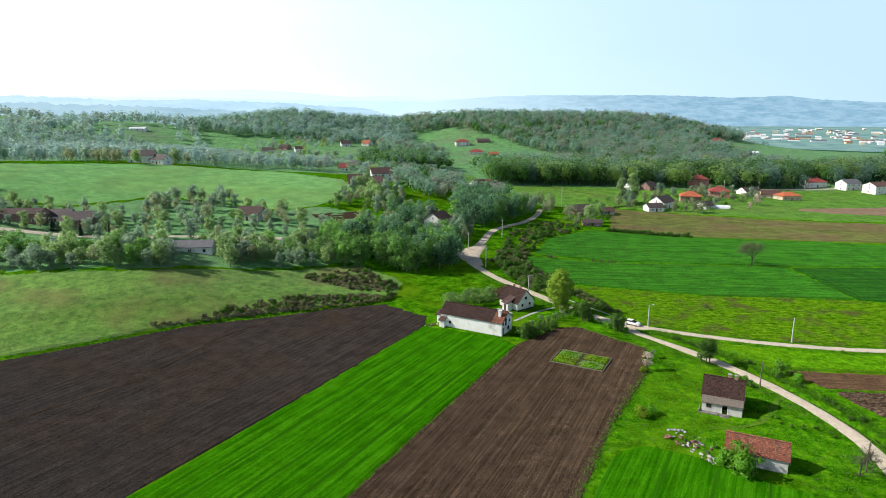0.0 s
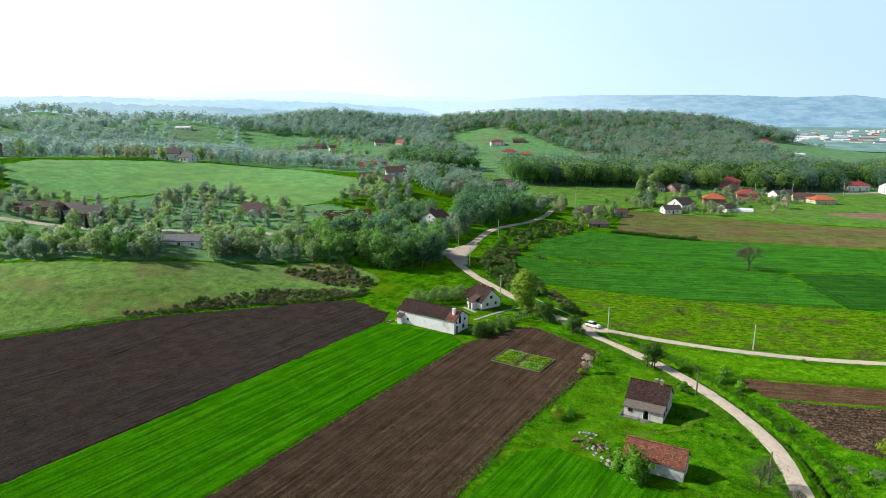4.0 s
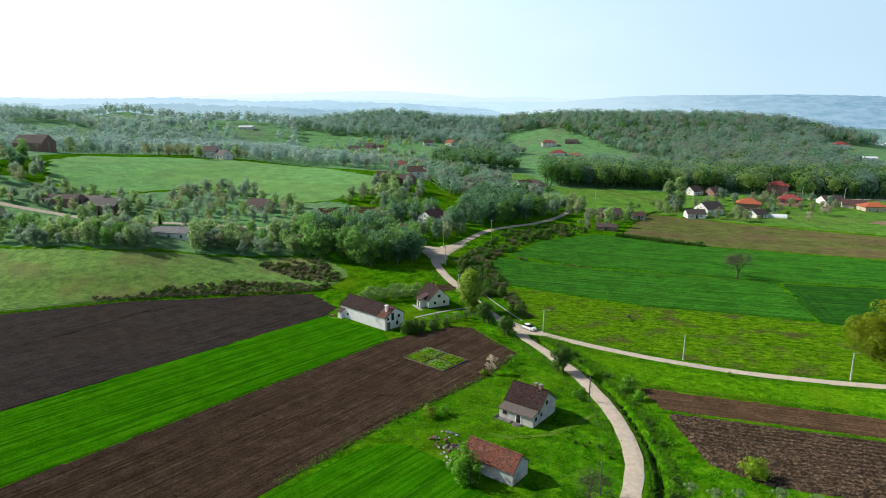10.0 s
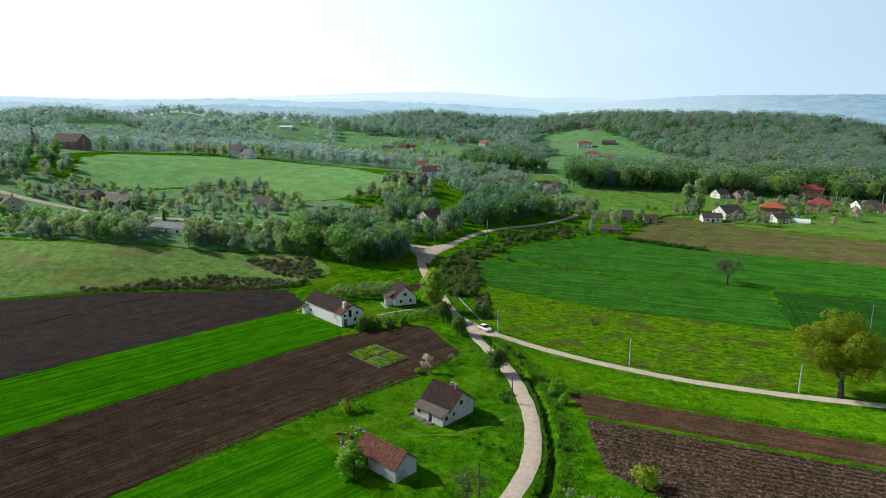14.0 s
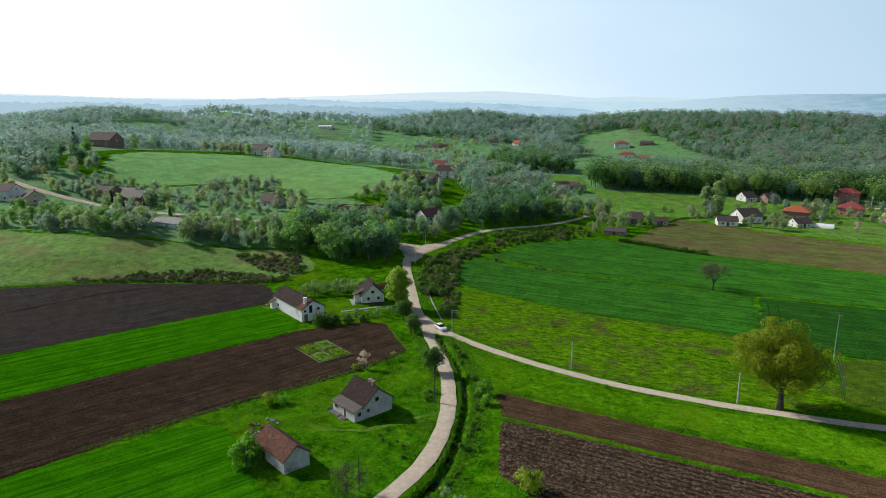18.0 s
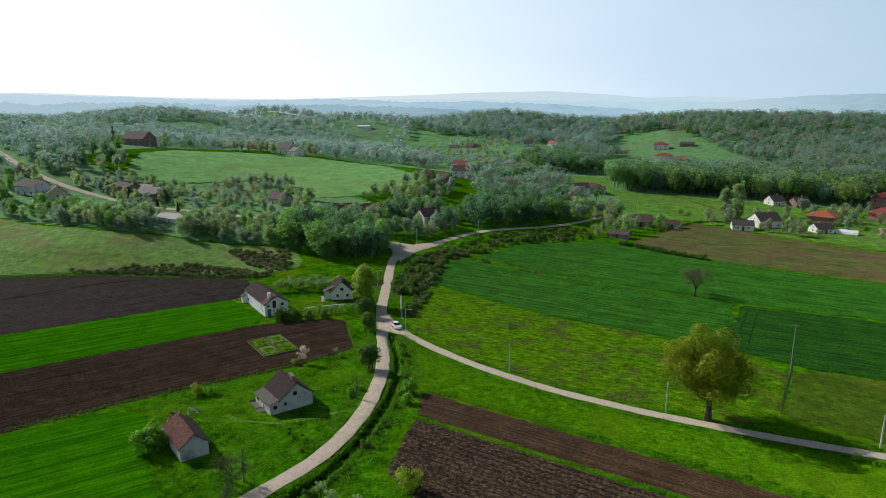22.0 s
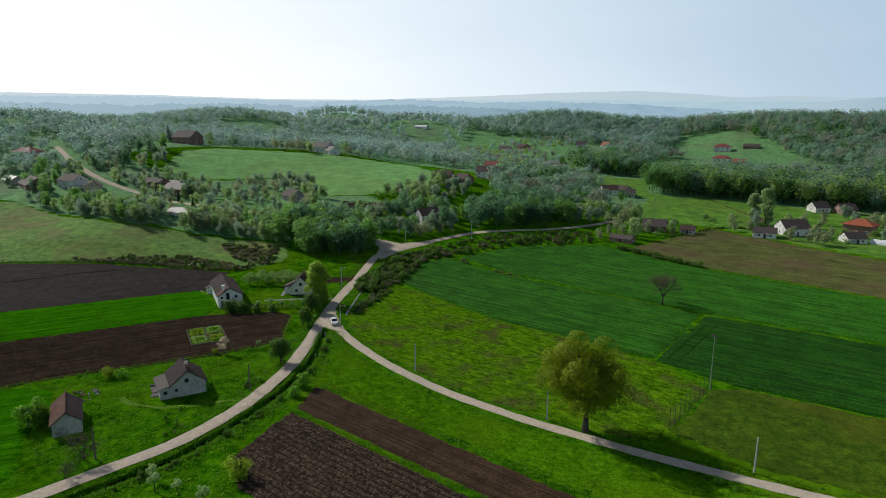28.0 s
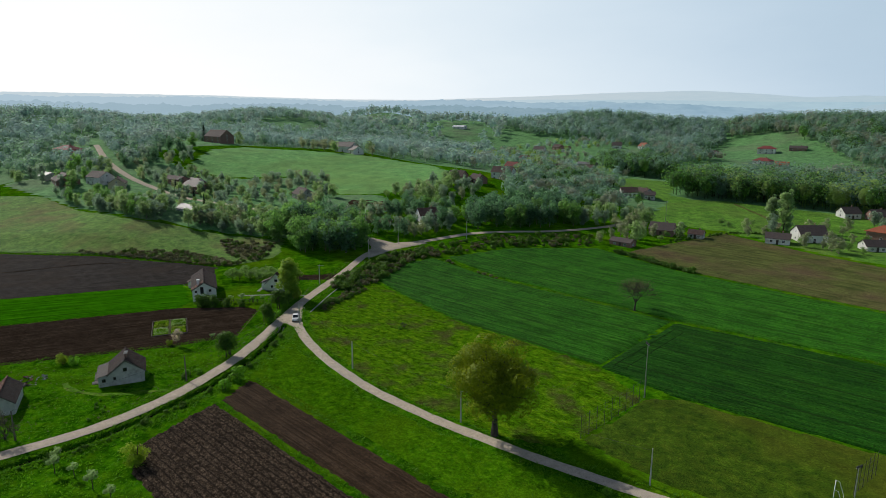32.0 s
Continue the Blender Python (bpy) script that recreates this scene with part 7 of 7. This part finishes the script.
ball_fence((139.1, 154.4), (141.2, 177.2), 4.6, 10, "tall dark wire fence behind the goal line")
ball_fence((178.1, 166.2), (179.9, 174.6), 4.6, 6, "tall dark wire fence at the pitch end")


def goal(x, y, turn):
    ob = empty("goal", pose(x, y, gh(x, y) + 0.02, 0, 0, turn), "white metal football goal on the pitch", "goal")
    for s in (-1.5, 1.5):
        V, F = tubes([[(s, 0, -0.05, 0.06), (s, 0, 2.1, 0.06)]], 8)
        raw("upright", V, F, "white_paint", ob, flat=False)
        V, F = tubes([[(s, 0, 2.1, 0.04), (s, 0.5, 2.0, 0.04), (s, 1.2, 0.05, 0.04)]], 6)
        raw("stay", V, F, "white_paint", ob, flat=False)
    V, F = tubes([[(-1.5, 0, 2.1, 0.06), (1.5, 0, 2.1, 0.06)]], 8)
    raw("crossbar", V, F, "white_paint", ob, flat=False)
    V, F = tubes([[(-1.5, 1.2, 0.06, 0.04), (1.5, 1.2, 0.06, 0.04)]], 6)
    raw("ground_bar", V, F, "white_paint", ob, flat=False)


goal(175.9, 163.6, -85)


def car(x, y, turn):
    """A small white hatchback on the track."""
    ob = empty("car", pose(x, y, gh(x, y) + 0.11, 0, 0, turn), "small white hatchback on the gravel track", "car")
    body = [(-2.0, 0.35), (-2.02, 0.75), (-1.85, 0.98), (-0.9, 1.02), (1.0, 0.98), (1.75, 0.85), (2.0, 0.65), (2.02, 0.35)]
    bm = bmesh.new()
    prism(bm, body, -0.82, 0.82)
    bmesh.ops.bevel(bm, geom=bm.edges[:], offset=0.07, segments=2, affect="EDGES")
    part("body", bm, "white_paint", ob)
    bm = bmesh.new()
    prism(bm, [(-1.8, 0.98), (-1.45, 1.38), (-0.1, 1.42), (0.95, 0.99)], -0.68, 0.68)
    part("glasshouse", bm, "glass", ob, "dark windows all round")
    bm = bmesh.new()
    prism(bm, [(-1.5, 1.36), (-1.35, 1.44), (-0.2, 1.47), (0.0, 1.42)], -0.66, 0.66)
    part("roof", bm, "white_paint", ob)
    for wx in (-0.75, 0.75):
        for wy in (-1.25, 1.25):
            a = np.arange(14) / 14 * 6.2832
            bm = bmesh.new()
            prism(bm, [(wy + 0.31 * math.cos(t), 0.31 + 0.31 * math.sin(t)) for t in a], wx - 0.1, wx + 0.1)
            w = part("wheel", bm, "rubber", ob)
            bm = bmesh.new()
            prism(bm, [(wy + 0.19 * math.cos(t), 0.31 + 0.19 * math.sin(t)) for t in a], wx - 0.12, wx + 0.12)
            part("rim", bm, "steel", w)
    for wx in (-0.6, 0.6):
        part("headlight", boxed((wx - 0.18, wx + 0.18, 1.92, 2.03, 0.62, 0.76), bevel=0.03), "glass", ob)
        part("tail_light", boxed((wx - 0.14, wx + 0.14, -2.05, -1.95, 0.68, 0.86), bevel=0.02), "red_roof", ob)
    part("number_plate", boxed((-0.26, 0.26, 2.0, 2.05, 0.42, 0.53)), "white_paint", ob)
    part("bumper", boxed((-0.8, 0.8, 1.96, 2.07, 0.3, 0.42), bevel=0.04), "dark_metal", ob)


car(50.6, 161.0, -128)


def rubble(x, y, spread, count, mats, label, seed):
    rng = np.random.default_rng(seed)
    ob = empty("rubble_heap", pose(x, y, gh(x, y), 0, 0, 0), label, "rubble")
    for k in range(count):
        bm = bmesh.new()
        a, b, c = rng.uniform(0.08, 0.34), rng.uniform(0.06, 0.22), rng.uniform(0.03, 0.1)
        for v in box(bm, -a, a, -b, b, -c, c):
            v.co += Vector(rng.normal(scale=0.06, size=3))
        o = part("piece", bm, mats[rng.integers(len(mats))], ob)
        px, py = rng.normal(scale=spread, size=2)
        o.matrix_basis = pose(px, py, 0.08 + 0.35 * max(0, 1 - math.hypot(px, py) / spread / 1.5), *rng.uniform(-25, 25, 2), rng.uniform(0, 360))


rubble(43.2, 98.2, 1.1, 46, ["rubbish_pale", "rubbish_rust", "concrete", "old_wood", "dark_metal"], "heap of broken bricks, boards and pale rubbish on the grass", 1)
rubble(43.9, 94.0, 0.8, 20, ["rubbish_pale", "concrete", "old_wood"], "scattered pale rubbish near the shed", 2)
rubble(41.6, 103.0, 0.7, 14, ["concrete", "rubbish_pale"], "small pile of pale stones on the grass", 3)
rubble(39.6, 100.6, 0.8, 14, ["rubbish_rust", "rubbish_rust", "concrete"], "patch of crushed red brick on the grass", 4)
rubble(-2.2, 160.3, 0.9, 18, ["old_wood", "cream_wall", "rubbish_rust"], "stack of boards and bricks at the barn's end", 5)
rubble(9, 190, 1.2, 16, ["concrete", "old_wood"], "heap of stones at the garden's edge", 6)


def wooden_fence(line, h, gap, label, mat="old_wood"):
    """Posts with two rails and upright slats along a line."""
    ob = empty("garden_fence", pose(line[0][0], line[0][1], gh(*line[0]), 0, 0, 0), label, "fence")
    x0, y0 = line[0]
    z0 = gh(x0, y0)
    slat = None
    for (ax, ay), (bx, by) in zip(line, line[1:]):
        L = math.hypot(bx - ax, by - ay)
        turn = math.degrees(math.atan2(by - ay, bx - ax))
        for z in (h * 0.35, h * 0.8):
            o = part("rail", boxed((0, L, -0.03, 0.03, z - 0.05, z + 0.05)), mat, ob)
            o.matrix_basis = pose(ax - x0, ay - y0, gh(ax, ay) - z0, 0, 0, turn)
        for k in range(int(L / gap) + 1):
            t = min(k * gap / L, 1)
            m = pose(ax + (bx - ax) * t - x0, ay + (by - ay) * t - y0, gh(ax + (bx - ax) * t, ay + (by - ay) * t) - z0, 0, 0, turn)
            if slat is None:
                o = part("post", boxed((-0.06, 0.06, -0.06, 0.06, -0.3, h), bevel=0.01), mat, ob)
                slat = o.data
                o.matrix_basis = m
            else:
                shared("post", slat, ob, m)


wooden_fence([(19.5, 155.8), (26, 160.6), (35, 168.8)], 1.2, 1.1, "low garden fence of grey wooden posts")
wooden_fence([(8.5, 186.5), (14.5, 184.2), (21.5, 188.5)], 1.2, 1.0, "dark board fence round the garden plot", "dark_wood")
wooden_fence([(-98, 135.5), (-80, 148), (-65, 159), (-45, 168.5), (-33, 176)], 1.1, 3.0, "old wire and post fence along the pasture")
field("garden_plot", [(9.5, 188), (14.8, 185.4), (26, 195), (21, 201)], 40, 0.5, rough(0.12), "brown_soil", "small dug garden plot behind the house", lift=0.06)
strip("path_yard", [(19.3, 163.8), (24, 169.4), (27.5, 172.8), (32, 176.4), (36, 178)], 0.9, "concrete", 0.05, "pale concrete garden path to the house", "path", 1.0, 0.05)
strip("path_field_edge", [(35.2, 160.2), (41, 153.5), (49.8, 143.6)], 0.3, "fallow", 0.06, "narrow pale earth edge along the ploughed field", "kerb", 1.0, 0.04)
strip("path_worn", [(69, 119), (67, 117), (64.5, 114), (60.5, 108.8), (57, 106), (52, 104), (47.5, 105)], 1.2, "worn_grass", 0.05, "worn yellowish track from the lane to the cottage", "path", 1.0, 0.35)
field("bank_soil", [(-46, 196), (-30, 190), (-16, 190), (-14, 196), (-26, 208)], 29, 1.0, rough(0.3), "brush_floor", "brown weedy bank under the scrub", lift=0.2)

strip("path_village", [(78, 460), (82, 455), (97, 436), (110, 419)], 2.2, "fallow", 0.4, "brown earth track across the village meadow", "path", 2.0, 0.3)
strip("road_village", [(196, 457), (205, 463), (221, 471), (260, 480), (320, 484)], 3.2, "road_gravel", 0.5, "pale road behind the village houses", "road", 2.0)
strip("drain", [(48, 168), (43, 176), (38, 184), (33, 193)], 0.45, "concrete", 0.12, "pale concrete drain beside the lane", "drain", 1.0, 0.05)
strip("path_plough", [(-78, 104), (-71, 113), (-65, 121), (-60, 131), (-57, 145), (-51, 155), (-45, 163)], 0.7, "brown_soil", 0.24, "faint wheel line across the ploughed field", "path", 1.0, 0.1)
# wheel ruts laid as flat strips, their shade painted dark
for ax, ay, bx, by in ((129.2, 188.5, 130.6, 222.0), (131.8, 187.5, 133.2, 221.0)):
    strip("path_wheels", [(ax, ay), (ax * 0.6 + bx * 0.4, ay * 0.6 + by * 0.4), (bx, by)], 0.4, "trodden_wheat", 0.36, "wheel track at the edge of the wheat, rut shade in its dark green", "path", 1.0, 0.05)
# young trees below the rough plough
for x, y, k in ((79.5, 92.5, 1.0), (82.5, 91.0, 1.15), (86.0, 92.5, 0.95), (91.5, 93.0, 1.2), (96.5, 93.5, 1.0)):
    plant("sapling", x, y, k, 40 * k)

field("road_apron", [(39.5, 168.2), (42.6, 170.6), (49, 164.2), (55.5, 159.6), (54.8, 157.4), (49, 157.6), (47, 157)], -40, 0.5, rough(0.02), "road_gravel", "pale gravel where the track leaves the lane", "road", lift=0.16)
field("road_junction", [(12, 221), (15, 224), (14, 236), (18, 252), (14, 252), (8, 243), (-4, 241.5), (-4, 237), (4, 234)], -40, 0.7, rough(0.02), "road_gravel", "broad pale gravel road junction", "road", lift=0.22)
# culvert at the fork
cv = empty("culvert", pose(52.2, 155.9, gh(52.2, 155.9) + 0.5, 0, 0, -40), "concrete culvert mouth under the track, its shade a near-black panel", "culvert")
part("headwall", boxed((-0.9, -0.35, -0.2, 0.2, -0.9, 0.35), (0.35, 0.9, -0.2, 0.2, -0.9, 0.35), (-0.35, 0.35, -0.2, 0.2, 0.05, 0.35), bevel=0.02), "concrete", cv)
# shade inside the pipe, painted as a black panel
part("pipe_mouth", boxed((-0.35, 0.35, -0.05, 0.1, -0.9, 0.05)), "opening_shade", cv)

# polytunnel in the village
pt = empty("polytunnel", pose(167.5, 378.5, gh(167.5, 378.5), 0, 0, -12), "white plastic greenhouse tunnel in a village garden", "greenhouse")
part("cover", prism(bmesh.new(), [(2.2 * math.cos(t), 2.2 * math.sin(t)) for t in np.linspace(0, math.pi, 12)], -4.4, 4.4), "white_sheet", pt)

# works on the far valley floor
rng_town = np.random.default_rng(21)
for k in range(110):
    az, r = math.radians(rng_town.uniform(24.5, 38)), rng_town.uniform(1300, 2000)
    tx, ty = math.sin(az) * r, math.cos(az) * r
    w, d, h = min(5 + rng_town.exponential(6.0), 34), rng_town.uniform(5, 11), rng_town.uniform(3.5, 6)
    ob = empty("factory_hall", pose(tx, ty, gh(tx, ty), 0, 0, rng_town.uniform(-15, 15) - 20), "large pale industrial hall on the far valley floor", "factory", "works in the distant town")
    part("wall", boxed((-w / 2, w / 2, -d / 2, d / 2, -2, h)), ["white_wall", "white_sheet", "cream_wall"][k % 3], ob)
    part("roof", prism(bmesh.new(), [(-d / 2 - 0.5, h + 0.05), (d / 2 + 0.5, h + 0.05), (0, h + 1.6)], -w / 2 - 0.5, w / 2 + 0.5), ["white_sheet", "grey_roof", "white_sheet", "rust_roof"][k % 4], ob)
